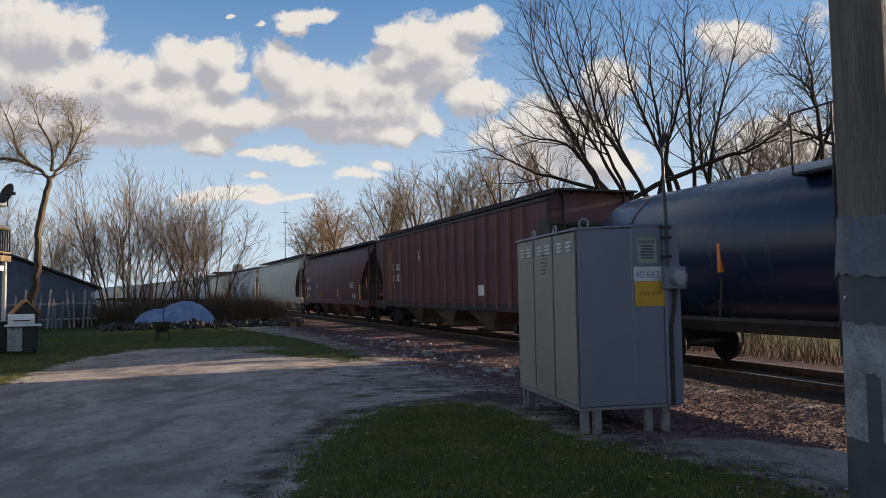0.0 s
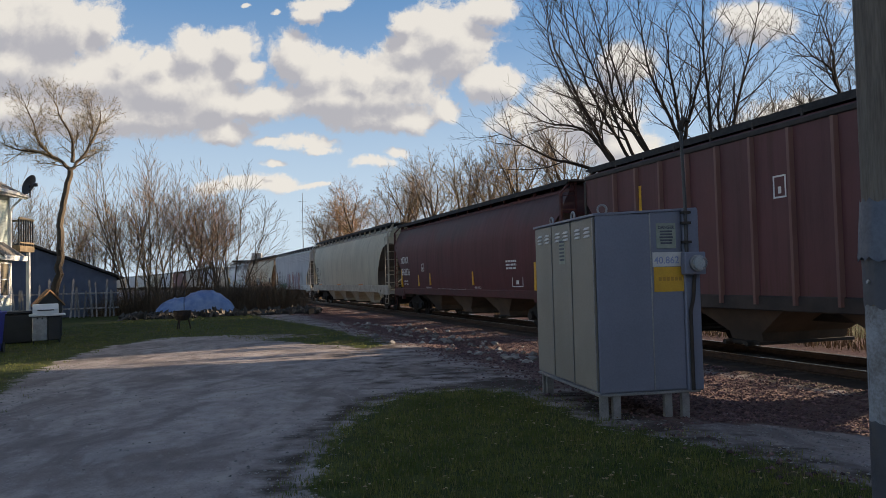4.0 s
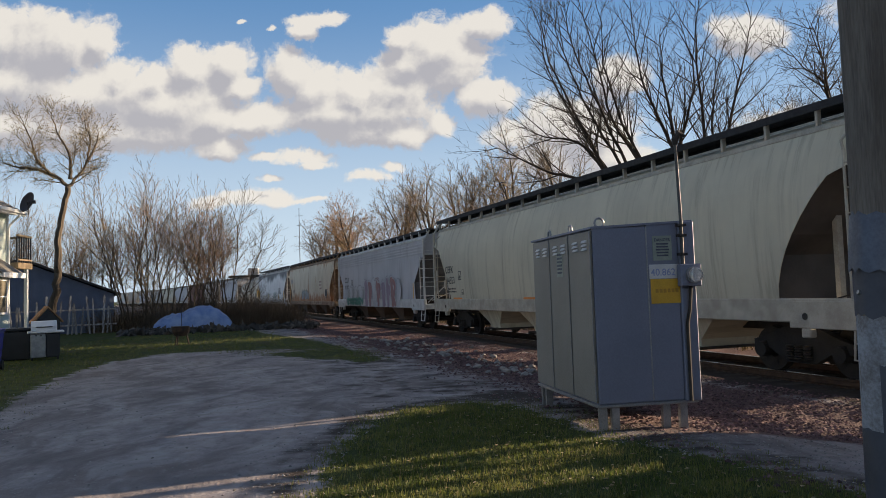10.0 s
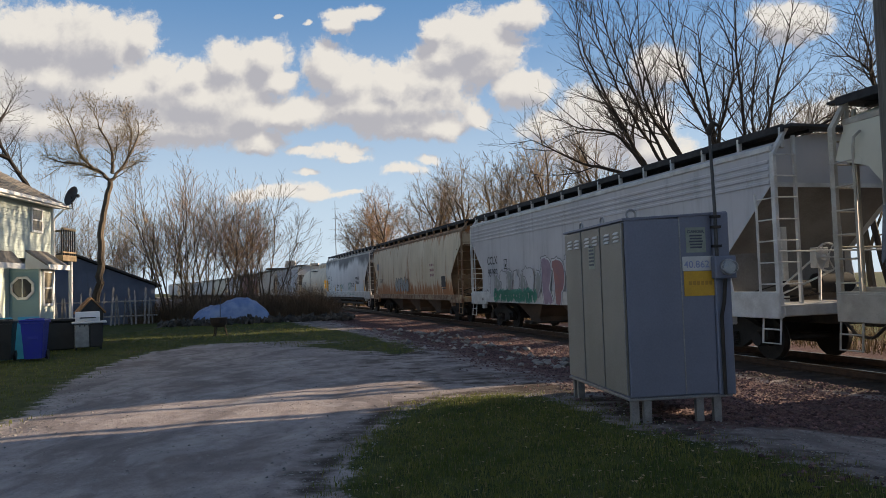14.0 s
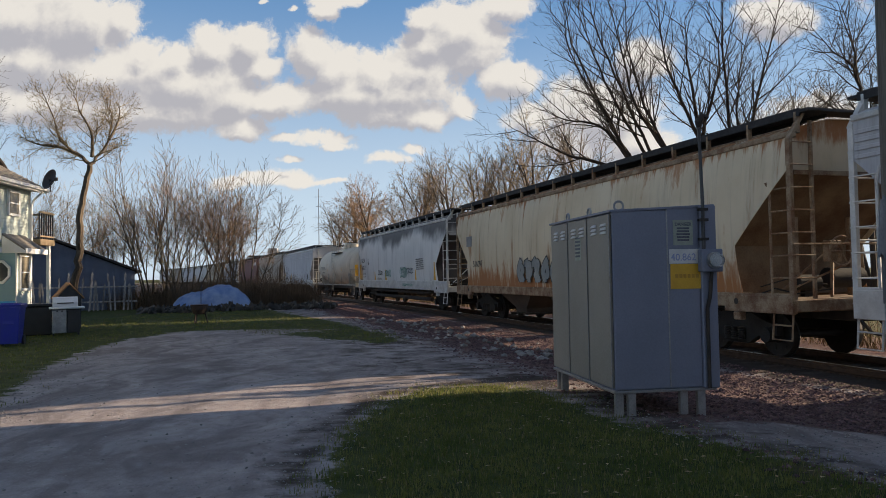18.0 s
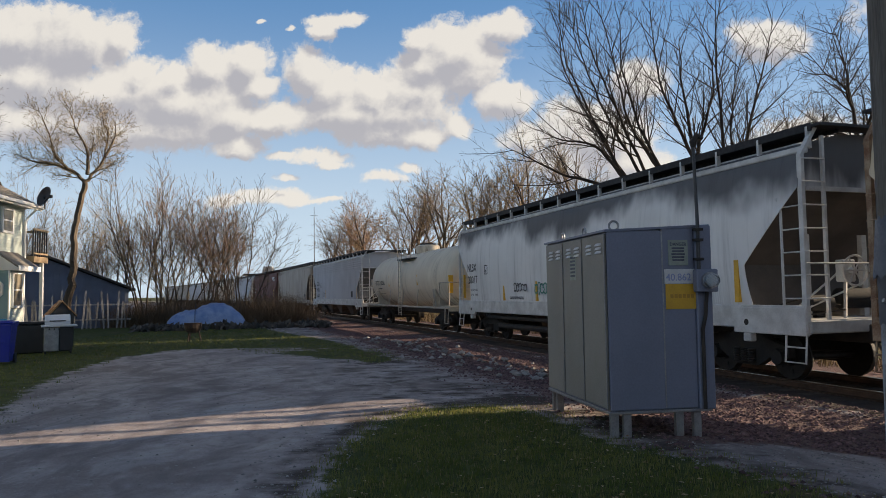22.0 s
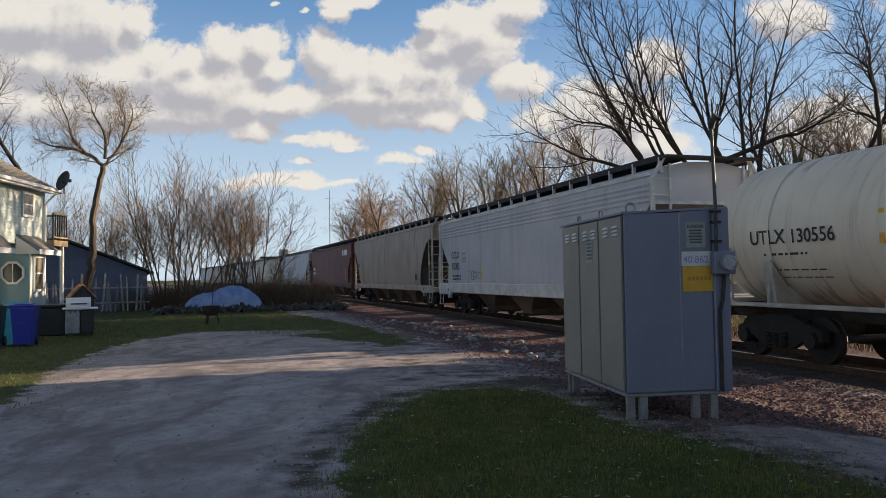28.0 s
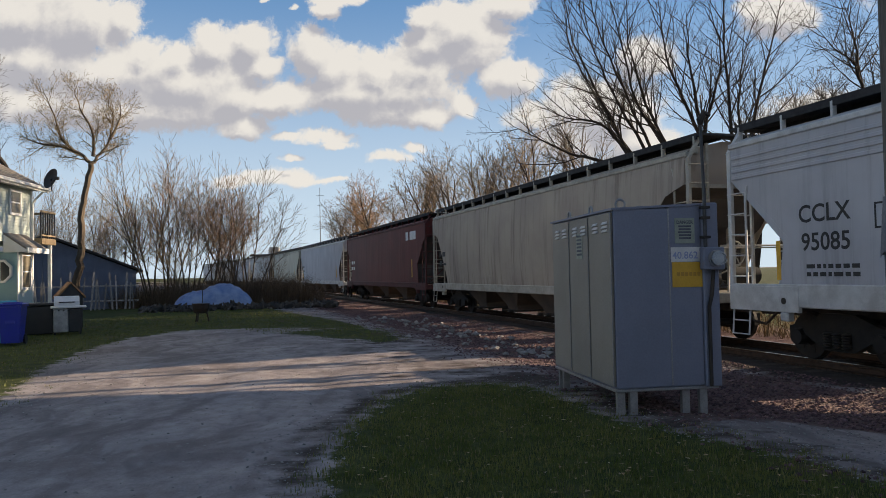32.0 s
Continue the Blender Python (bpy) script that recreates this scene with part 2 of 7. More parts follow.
STEEL_DARK = mat("dark_steel", (0.012, 0.011, 0.010), (0.045, 0.034, 0.026), 4, 0.75)
TRUCK = mat("truck_steel", (0.008, 0.007, 0.007), (0.02, 0.017, 0.014), 5, 0.8)
WHEEL = mat("grimy_wheel_steel", (0.008, 0.0075, 0.007), (0.026, 0.02, 0.017), 6, 0.6, 0.4)
RAIL = mat("rail_steel", (0.05, 0.03, 0.02), (0.10, 0.06, 0.04), 6, 0.6, 0.6)
RAIL_TOP = mat("worn_rail_head", (0.45, 0.43, 0.40), (0.6, 0.58, 0.55), 6, 0.28, 1.0, 0.03)
TIE = mat("sleeper_wood", (0.035, 0.026, 0.02), (0.085, 0.065, 0.05), 5, 0.9, 0, 0.5, 40, (1, 6, 6), 0.25)
GRATE = mat("running_board", (0.01, 0.01, 0.011), (0.03, 0.03, 0.033), 8, 0.8)
YELLOW = mat("reflective_yellow", (0.75, 0.42, 0.03), (0.6, 0.33, 0.03), 6, 0.45)
WHITE_MARK = mat("white_lettering", (0.78, 0.78, 0.76), (0.6, 0.6, 0.58), 9, 0.6)
BLACK_MARK = mat("black_lettering", (0.015, 0.015, 0.017), (0.03, 0.03, 0.03), 9, 0.6)
WHITE_STEEL = mat("white_painted_steel", (0.62, 0.62, 0.6), (0.42, 0.41, 0.39), 3, 0.55)
WOOD_POLE = mat("weathered_pole_wood", (0.20, 0.175, 0.15), (0.10, 0.085, 0.072), 2.2, 0.9, 0, 0.6, 26, (5, 5, 0.35), 0, 0.3)

# ---- mesh helpers ----


class Shape:
    """Collects vertices and faces of one mesh."""

    def __init__(self):
        self.v, self.f = [], []

    def add(self, vs, fs):
        n = len(self.v)
        self.v += [tuple(p) for p in vs]
        self.f += [tuple(i + n for i in q) for q in fs]
        return self

    def box(self, x0, x1, y0, y1, z0, z1, c=0.0):
        if c <= 0:
            vs = [(x, y, z) for x in (x0, x1) for y in (y0, y1) for z in (z0, z1)]
            return self.add(vs, [(0, 1, 3, 2), (4, 6, 7, 5), (0, 4, 5, 1), (2, 3, 7, 6), (0, 2, 6, 4), (1, 5, 7, 3)])
        # chamfered: every corner becomes three points
        vs, ix = [], {}
        for i, x in enumerate((x0, x1)):
            for j, y in enumerate((y0, y1)):
                for k, z in enumerate((z0, z1)):
                    sx, sy, sz = (c, -c)[i], (c, -c)[j], (c, -c)[k]
                    for a, p in enumerate(((x, y + sy, z + sz), (x + sx, y, z + sz), (x + sx, y + sy, z))):
                        ix[i, j, k, a] = len(vs)
                        vs.append(p)
        fs = []
        for a in range(3):
            for s in (0, 1):
                o = [q for q in range(3) if q != a]
                ring = []
                for e, g in ((0, 0), (1, 0), (1, 1), (0, 1)):
                    key = [0, 0, 0]
                    key[a], key[o[0]], key[o[1]] = s, e, g
                    ring.append(ix[(*key, a)])
                fs.append(ring if (s == 1) == (a != 1) else ring[::-1])
        for a in range(3):
            o = [q for q in range(3) if q != a]
            for e in (0, 1):
                for g in (0, 1):
                    k0, k1 = [0, 0, 0], [0, 0, 0]
                    k0[a], k1[a] = 0, 1
                    k0[o[0]] = k1[o[0]] = e
                    k0[o[1]] = k1[o[1]] = g
                    fs.append((ix[(*k0, o[0])], ix[(*k1, o[0])], ix[(*k1, o[1])], ix[(*k0, o[1])]))
        for i in (0, 1):
            for j in (0, 1):
                for k in (0, 1):
                    fs.append((ix[i, j, k, 0], ix[i, j, k, 1], ix[i, j, k, 2]))
        return self.add(vs, fs)

    def tube(self, path, radii, sides=8, caps=True):
        """A tube along points; radii one number or one per point."""
        if not isinstance(radii, (list, tuple)):
            radii = [radii] * len(path)
        path = [Vector(p) for p in path]
        vs, fs, side = [], [], None
        for i, p in enumerate(path):
            d = (path[min(i + 1, len(path) - 1)] - path[max(i - 1, 0)]).normalized()
            if side is None or abs(side.dot(d)) > 0.95:
                side = d.orthogonal().normalized()
            side = (side - d * side.dot(d)).normalized()
            up = d.cross(side)
            for q in range(sides):
                a = 2 * math.pi * q / sides
                vs.append(p + (side * math.cos(a) + up * math.sin(a)) * radii[i])
        for i in range(len(path) - 1):
            for q in range(sides):
                fs.append((i * sides + q, i * sides + (q + 1) % sides, (i + 1) * sides + (q + 1) % sides, (i + 1) * sides + q))
        if caps:
            fs.append(tuple(range(sides))[::-1])
            fs.append(tuple((len(path) - 1) * sides + q for q in range(sides)))
        return self.add(vs, fs)

    def rings(self, rings, closed=True, caps=True):
        """Skin over equal rings of points."""
        m = len(rings[0])
        vs = [p for r in rings for p in r]
        fs = [(i * m + q, i * m + (q + 1) % m, (i + 1) * m + (q + 1) % m, (i + 1) * m + q) for i in range(len(rings) - 1) for q in range(m if closed else m - 1)]
        if caps and closed:
            fs += [tuple(range(m))[::-1], tuple((len(rings) - 1) * m + q for q in range(m))]
        return self.add(vs, fs)

    def prism(self, poly, axis, lo, hi):
        """A polygon pulled along an axis: poly holds the two other coordinates in order."""
        def at(p, h):
            q = list(p)
            q.insert(axis, h)
            return q
        n = len(poly)
        vs = [at(p, lo) for p in poly] + [at(p, hi) for p in poly]
        return self.add(vs, [tuple(range(n))[::-1], tuple(range(n, 2 * n))] + [(i, (i + 1) % n, n + (i + 1) % n, n + i) for i in range(n)])

    def data(self, name, material, smooth=False, fix=True):
        me = bpy.data.meshes.new(name)
        me.from_pydata(self.v, [], self.f)
        if fix:
            bm = bmesh.new()
            bm.from_mesh(me)
            bmesh.ops.recalc_face_normals(bm, faces=bm.faces)
            bm.to_mesh(me)
            bm.free()
        if smooth:
            me.shade_smooth()
            me.set_sharp_from_angle(angle=radians(38))
        me.materials.append(material)
        return me


def part(name, shape, material, parent, label="", smooth=False, fix=True, m=None):
    """Links a shape (or a ready mesh) as one mesh object under a thing or a part."""
    data = shape.data(name, material, smooth, fix) if isinstance(shape, Shape) else shape
    ob = new(name, data)
    ob.parent = parent
    if m is not None:
        ob.matrix_basis = m
    return tagged(ob, label) if label else ob


def thing(name, m, label, category, group="", kind=""):
    ob = new(name)
    ob.empty_display_size = 0.2
    ob.matrix_basis = m
    return tagged(ob, label, category, group, kind)


def text_mesh(words, size, material, bend=None, align="LEFT", weight=0.0):
    """Lettering as a mesh in the plane x-z that faces +y and reads towards -x."""
    cu = bpy.data.curves.new("lettering", "FONT")
    cu.body, cu.size, cu.align_x, cu.offset, cu.resolution_u = words, size, align, weight, 3
    tmp = bpy.data.objects.new("lettering", cu)
    me = bpy.data.meshes.new_from_object(tmp)
    bpy.data.objects.remove(tmp)
    bpy.data.curves.remove(cu)
    for v in me.vertices:
        x, y, z = v.co
        v.co = (-x, 0.004 + (bend(y) if bend else 0.0), y)
    me.materials.clear()
    me.materials.append(material)
    return me

# ---- the railway line: a gentle left-hand curve ----
TX, TY, TH, TK = 6.752, 14.0, radians(20.318), 1 / 1019.4
RAIL_Z = -0.05


def track(s, off=0.0):
    """Place and heading on the line, s metres up the line; off: metres to its far side."""
    h = TH + TK * s
    x = TX + (math.cos(h) - math.cos(TH)) / TK + off * math.cos(h)
    y = TY + (math.sin(h) - math.sin(TH)) / TK + off * math.sin(h)
    return x, y, h


def line_off(x, y):
    """How far a place lies beyond the line (negative: on the near side), and its s."""
    s = (y - TY) / math.cos(TH)
    for _ in range(4):
        px, py, h = track(s)
        s += (x - px) * -math.sin(h) + (y - py) * math.cos(h)
    px, py, h = track(s)
    return (x - px) * math.cos(h) + (y - py) * math.sin(h), s


# ---- ground ----
FRONT_GRASS = [(-1.1, 3.0), (-1.22, 5.6), (-1.42, 6.9), (-1.45, 8.1), (-1.2, 10.0), (-0.6, 10.8), (0.05, 11.0), (0.67, 10.6), (1.14, 9.3), (1.5, 8.1), (2.05, 7.5), (2.6, 6.7), (3.0, 6.0), (4.0, 3.5), (4.6, -2), (5, -12), (-1.0, -12)]
SIDE_GRASS = [(-5.0, 4.0), (-6.4, 8.6), (-7.0, 10.7), (-8.3, 13.5), (-9.2, 16.5), (-9.8, 20.0), (-9.3, 22.5), (-7.8, 22.6), (-5.5, 20.6), (-4.2, 19.4), (-2.6, 17.9), (-1.95, 18.5), (-2.9, 21.5), (-5.8, 27.2), (-9.5, 34), (-12.8, 41), (-17, 50), (-60, 60), (-70, -12), (-4.2, -12)]
PAD = [(2.3, 8.0), (3.3, 8.7), (4.3, 8.5), (5.0, 7.0), (5.2, 5.0), (4.2, 4.5), (3.1, 6.1)]


def inside(poly, x, y):
    """Signed distance to a polygon's edge, positive inside."""
    best, odd = 1e9, False
    for i, (x0, y0) in enumerate(poly):
        x1, y1 = poly[i - 1]
        if (y0 > y) != (y1 > y) and x < (x1 - x0) * (y - y0) / (y1 - y0) + x0:
            odd = not odd
        dx, dy = x1 - x0, y1 - y0
        q = max(0.0, min(1.0, ((x - x0) * dx + (y - y0) * dy) / (dx * dx + dy * dy)))
        best = min(best, math.hypot(x - x0 - q * dx, y - y0 - q * dy))
    return best if odd else -best


def smooth(a, b, x):
    q = max(0.0, min(1.0, (x - a) / (b - a)))
    return q * q * (3 - 2 * q)


def ground_z(x, y):
    o, s = line_off(x, y)
    z = -0.26 * smooth(-6.5, -3.2, o) + 0.05 * smooth(-2.6, -1.7, o)
    z -= 0.05 * smooth(1.7, 2.6, o)
    z += 0.02 * noise.noise((x * 0.35, y * 0.35, 0)) + 0.012 * noise.noise((x * 1.4, y * 1.4, 3))
    if -9 < x < 1 and 6 < y < 24:
        # wheel ruts across the drive
        z -= 0.02 * math.exp(-((x + 4.6 - 0.06 * (y - 10) ** 1.0 + 0.4 * math.sin(y * 0.5)) / 0.3) ** 2)
        z -= 0.02 * math.exp(-((x + 2.9 - 0.06 * (y - 10) + 0.4 * math.sin(y * 0.5)) / 0.3) ** 2)
    return z


def ground_material():
    def build(k, bsdf):
        co = k.n("ShaderNodeTexCoord").outputs["Object"]

        def attr(name):
            a = k.n("ShaderNodeAttribute")
            a.attribute_name = name
            return a.outputs["Fac"]
        n1 = k.noise(co, 0.5, 6.0, 0.62).outputs[0]
        n2 = k.noise(co, 3.0, 5.0, 0.62).outputs[0]
        n3 = k.noise(co, 30.0, 4.0, 0.65).outputs[0]
        vor = k.n("ShaderNodeTexVoronoi")
        k.put(vor.inputs["Vector"], co)
        vor.inputs["Scale"].default_value = 28.0
        cell = k.n("ShaderNodeSeparateColor")
        k.put(cell.inputs[0], vor.outputs["Color"])
        streaks = k.noise(k.vmath("MULTIPLY", co, (1.1, 0.5, 1)), 1.0, 5.0, 0.6).outputs[0]
        gravel = k.mix(k.ramp(n2, 0.3, 0.7), c4((0.447, 0.389, 0.37)), c4((0.338, 0.294, 0.281)))
        gravel = k.mix(k.math("MULTIPLY", k.ramp(streaks, 0.40, 0.68), 0.75), gravel, c4((0.241, 0.21, 0.207)))
        gravel = k.mix(k.math("MULTIPLY", k.ramp(n3, 0.35, 0.75), 0.35), gravel, c4((0.459, 0.411, 0.404)))
        gravel = k.mix(k.math("MULTIPLY", k.ramp(n1, 0.48, 0.68), 0.7), gravel, c4((0.182, 0.149, 0.135)))
        gravel = k.mix(k.math("MULTIPLY", k.ramp(k.math("ADD", attr("rut"), k.math("MULTIPLY", k.math("SUBTRACT", n2, 0.5), 0.9)), 0.3, 0.9), 0.65), gravel, c4((0.163, 0.139, 0.135)))
        n4 = k.noise(k.vmath("MULTIPLY", co, (1.0, 0.7, 1)), 7.0, 5.0, 0.7).outputs[0]
        gravel = k.mix(k.math("MULTIPLY", k.ramp(n4, 0.47, 0.68), 0.6), gravel, c4((0.23, 0.194, 0.185)))
        gravel = k.mix(k.math("MULTIPLY", k.ramp(n4, 0.46, 0.3), 0.3), gravel, c4((0.5, 0.477, 0.47)))
        # smeared tyre scuffs
        scuff = k.noise(k.vmath("MULTIPLY", k.vmath("ADD", co, k.vmath("SCALE", k.noise(co, 0.35, 2.0, 0.5).outputs["Color"], scale=4.0)), (1.9, 0.35, 1)), 1.0, 3.0, 0.55).outputs[0]
        gravel = k.mix(k.math("MULTIPLY", k.ramp(scuff, 0.47, 0.68), 0.7), gravel, c4((0.175, 0.149, 0.146)))
        gravel = k.mix(k.math("MULTIPLY", k.ramp(scuff, 0.42, 0.30), 0.35), gravel, c4((0.5, 0.466, 0.46)))
        grass = k.mix(k.ramp(n2, 0.35, 0.68), c4((0.042, 0.055, 0.016)), c4((0.08, 0.092, 0.028)))
        grass = k.mix(k.ramp(n1, 0.55, 0.72), grass, c4((0.105, 0.082, 0.0439)))
        stones = k.mix(cell.outputs[0], c4((0.113, 0.0718, 0.0679)), c4((0.24, 0.156, 0.146)))
        stones = k.mix(k.ramp(n1, 0.4, 0.7), stones, c4((0.151, 0.11, 0.0995)))
        soil = k.mix(n2, c4((0.0368, 0.0289, 0.0253)), c4((0.105, 0.082, 0.0683)))
        edge = k.math("MULTIPLY", k.math("SUBTRACT", k.noise(k.vmath("MULTIPLY", co, (1.0, 1.6, 1)), 1.6, 6.0, 0.66).outputs[0], 0.5), 1.5)
        col = k.mix(k.ramp(k.math("ADD", attr("soil"), edge), 0.3, 0.7), gravel, soil)
        col = k.mix(k.ramp(k.math("ADD", attr("ballast"), edge), 0.35, 0.65), col, stones)
        col = k.mix(k.ramp(k.math("ADD", attr("grass"), edge), 0.4, 0.6), col, grass)
        k.put(bsdf.inputs["Base Color"], col)
        bsdf.inputs["Roughness"].default_value = 0.95
        bsdf.inputs["Specular IOR Level"].default_value = 0.15
        h = k.math("ADD", k.math("MULTIPLY", n3, 0.6), k.math("MULTIPLY", vor.outputs["Distance"], k.math("ADD", 0.25, k.math("MULTIPLY", attr("ballast"), 1.2))))
        bump(k, bsdf, h, 0.7, 0.03)
    return material("ground", build)


def axis_steps(fine, near0, near1, far):
    """Even steps near the camera that widen towards the horizon."""
    out = list(np.arange(near0, near1 + 1e-6, fine))
    step, v = fine, near1
    while v < far:
        step *= 1.22
        v += step
        out.append(v)
    step, v = fine, near0
    while v > -far:
        step *= 1.22
        v -= step
        out.insert(0, v)
    return out


def zone(x, y):
    o, s = line_off(x, y)
    grass = max(smooth(-0.35, 0.35, inside(FRONT_GRASS, x, y)), smooth(-0.6, 0.6, inside(SIDE_GRASS, x, y)))
    bare = math.exp(-((x + 7.0) / 2.6) ** 2 - ((y - 22.3) / 1.0) ** 2)
    grass *= 1 - 0.9 * bare
    ballast = (1 - smooth(-2.6, -1.6, o) * (1 - smooth(1.6, 2.6, o))) * smooth(-7.2, -4.8, o + 0.5 * noise.noise((x * 0.5, y * 0.5, 9))) * (1 - smooth(5, 8, o)) * (1 - smooth(-0.3, 0.3, inside(PAD, x, y)))
    grass = max(grass * (1 - ballast), 0.8 * smooth(4.0, 7.0, o))
    # dark earth patches; the strip along the track is oily bed plus painted shade
    soil = max(smooth(-2.6, -1.4, o) * (1 - smooth(1.6, 2.6, o)), 0.42 * smooth(-10.0, -8.0, o) * (1 - smooth(-6.0, -5.0, o)), 0.95 * math.exp(-((x - 0.6) / 1.0) ** 2 - ((y - 11.6) / 0.8) ** 2), 0.9 * math.exp(-((x - 2.1) / 1.1) ** 2 - ((y - 9.4) / 1.5) ** 2), 0.6 * math.exp(-((x + 0.3) / 1.5) ** 2 - ((y - 13.0) / 0.5) ** 2), 0.8 * math.exp(-((x + 2.2) / 0.9) ** 2 - ((y - 18.0) / 0.7) ** 2))
    # bare earth where the turf frays out
    fray = inside(FRONT_GRASS, x, y)
    soil = max(soil, 0.62 * math.exp(-((fray + 0.28) / 0.30) ** 2))
    # curved wheel tracks
    rut = 0.0
    for cx, bend, amp in ((-2.0, 0.030, 0.9), (-3.55, 0.034, 1.0), (-4.6, -0.02, 0.7), (-6.1, -0.02, 0.7), (-1.5, 0.07, 0.6)):
        px = cx - bend * (y - 7.5) ** 2 * (1 if y > 7.5 else -0.5)
        rut = max(rut, amp * math.exp(-((x - px) / 0.17) ** 2))
    return grass, ballast, soil, rut * smooth(24, 15, y)


def make_ground():
    xs, ys = axis_steps(0.3, -13, 9, 2600), axis_steps(0.3, 3, 32, 2600)
    nx = len(xs)
    verts = [(x, y, ground_z(x, y)) for y in ys for x in xs]
    faces = [(j * nx + i, j * nx + i + 1, (j + 1) * nx + i + 1, (j + 1) * nx + i) for j in range(len(ys) - 1) for i in range(nx - 1)]
    me = bpy.data.meshes.new("ground")
    me.from_pydata(verts, [], faces)
    zones = [zone(x, y) for y in ys for x in xs]
    for i, key in enumerate(("grass", "ballast", "soil", "rut")):
        a = me.attributes.new(key, "FLOAT", "POINT")
        a.data.foreach_set("value", [q[i] for q in zones])
    me.shade_smooth()
    me.materials.append(ground_material())
    tagged(new("ground", me), "gravel yard with grass and pinkish stone beside the track", "ground", kind="structure")


make_ground()


def make_track():
    line = thing("railway_track", pose(0, 0, 0), "single railway track with dark sleepers and worn rails", "railway", kind="structure")
    steps = [-70 + 4 * i for i in range(92)]
    for side in (-0.755, 0.755):
        prof = [(-0.07, -0.16), (0.07, -0.16), (0.07, -0.145), (0.012, -0.125), (0.012, -0.045), (0.036, -0.035), (0.036, -0.004), (-0.036, -0.004), (-0.036, -0.035), (-0.012, -0.045), (-0.012, -0.125), (-0.07, -0.145)]
        rings = []
        for s in steps:
            x, y, h = track(s)
            rings.append([(x + (side + a) * math.cos(h), y + (side + a) * math.sin(h), RAIL_Z + b) for a, b in prof])
        rail = part("rail", Shape().rings(rings), RAIL, line)
        top = [[(px, py, RAIL_Z + q) for px, py, q in ((track(s, side + a)[0], track(s, side + a)[1], b) for a, b in ((-0.03, -0.004), (0.03, -0.004), (0.026, 0.0), (-0.026, 0.0)))] for s in steps]
        part("rail_head", Shape().rings(top), RAIL_TOP, rail, "bright worn rail head")
    tie = Shape().box(-0.115, 0.115, -1.28, 1.28, -0.17, 0.0, 0.015).data("sleeper", TIE)
    for i in range(300):
        x, y, h = track(-24 + 0.53 * i)
        part("sleeper", tie, TIE, line, m=pose(x, y, RAIL_Z - 0.155, 0, 0, 90 + math.degrees(h) + random.uniform(-1, 1)))


make_track()

# ---- the train ----
V0, V1 = 4.7394, 0.0066          # speed at the start and its slow growth


def run(s0, t):
    return s0 - V0 * t - V1 * t * t


TRUCKS = {}


def make_truck(base):
    """A three-piece freight truck in the middle of its own space; its wheelsets turn."""
    truck = part("truck", Shape().box(-0.16, 0.16, -1.05, 1.05, 0.42, 0.72, 0.03).tube([(0, 0, 0.72), (0, 0, 0.84)], 0.2, 12), TRUCK, base, "dark rusty cast-steel truck")
    if not TRUCKS:
        frame_shape = Shape()
        for y in (0.98,):
            frame_shape.prism([(-1.12, 0.42), (-1.12, 0.60), (-0.75, 0.70), (-0.35, 0.86), (0.35, 0.86), (0.75, 0.70), (1.12, 0.60), (1.12, 0.42), (0.72, 0.44), (0.32, 0.22), (-0.32, 0.22), (-0.72, 0.44)], 1, y - 0.075, y + 0.075)
            for q in (-0.89, 0.89):
                frame_shape.tube([(q, y - 0.05, 0.42), (q, y + 0.16, 0.42)], 0.14, 12)
            frame_shape.box(-0.98, -0.80, y - 0.11, y + 0.11, 0.30, 0.58, 0.02).box(0.80, 0.98, y - 0.11, y + 0.11, 0.30, 0.58, 0.02)
        TRUCKS["side_frame"] = frame_shape.data("side_frame", TRUCK)
        coil = [(0, 1.09, 0.27 + 0.0225 * k) for k in range(13)]
        TRUCKS["spring"] = Shape().tube(coil, [0.088 if k % 2 else 0.06 for k in range(13)], 10).data("spring", STEEL_DARK)
        wheel = Shape().tube([(0, -0.9, 0), (0, 0.9, 0)], 0.08, 10)
        for q in (1, -1):
            wheel.tube([(0, q * 0.70, 0), (0, q * 0.72, 0), (0, q * 0.73, 0), (0, q * 0.83, 0)], [0.44, 0.445, 0.42, 0.415], 24)
            wheel.tube([(0, q * 0.83, 0), (0, q * 0.86, 0)], [0.17, 0.14], 12)
            for a in range(6):
                c, s = math.cos(a * math.pi / 3), math.sin(a * math.pi / 3)
                wheel.tube([(c * 0.27, q * 0.82, s * 0.27), (c * 0.27, q * 0.84, s * 0.27)], 0.05, 6)
        TRUCKS["wheelset"] = wheel.data("wheelset", WHEEL)
    part("side_frame", TRUCKS["side_frame"], TRUCK, truck)
    part("side_frame", TRUCKS["side_frame"], TRUCK, truck, m=pose(0, 0, 0, 0, 0, 180))
    for q in (-0.2, 0.0, 0.2):
        part("spring", TRUCKS["spring"], TRUCK, truck, m=pose(q, 0, 0))
    for q in (-0.89, 0.89):
        part("wheelset", TRUCKS["wheelset"], WHEEL, truck, m=pose(q, 0, 0.42))
    return truck


def ladder(shape, x, y, z0, z1, w=0.42, n=6, r=0.018, along=True):
    """Two rails with rungs, flat to the side (along x) or to the end (along y)."""
    dx, dy = (w / 2, 0) if along else (0, w / 2)
    for q in (-1, 1):
        shape.tube([(x + q * dx, y + q * dy, z0), (x + q * dx, y + q * dy, z1)], r * 1.3, 6)
    for i in range(n):
        z = z0 + (z1 - z0) * (i + 0.5) / n
        shape.tube([(x - dx, y - dy, z), (x + dx, y + dy, z)], r, 5)
    return shape


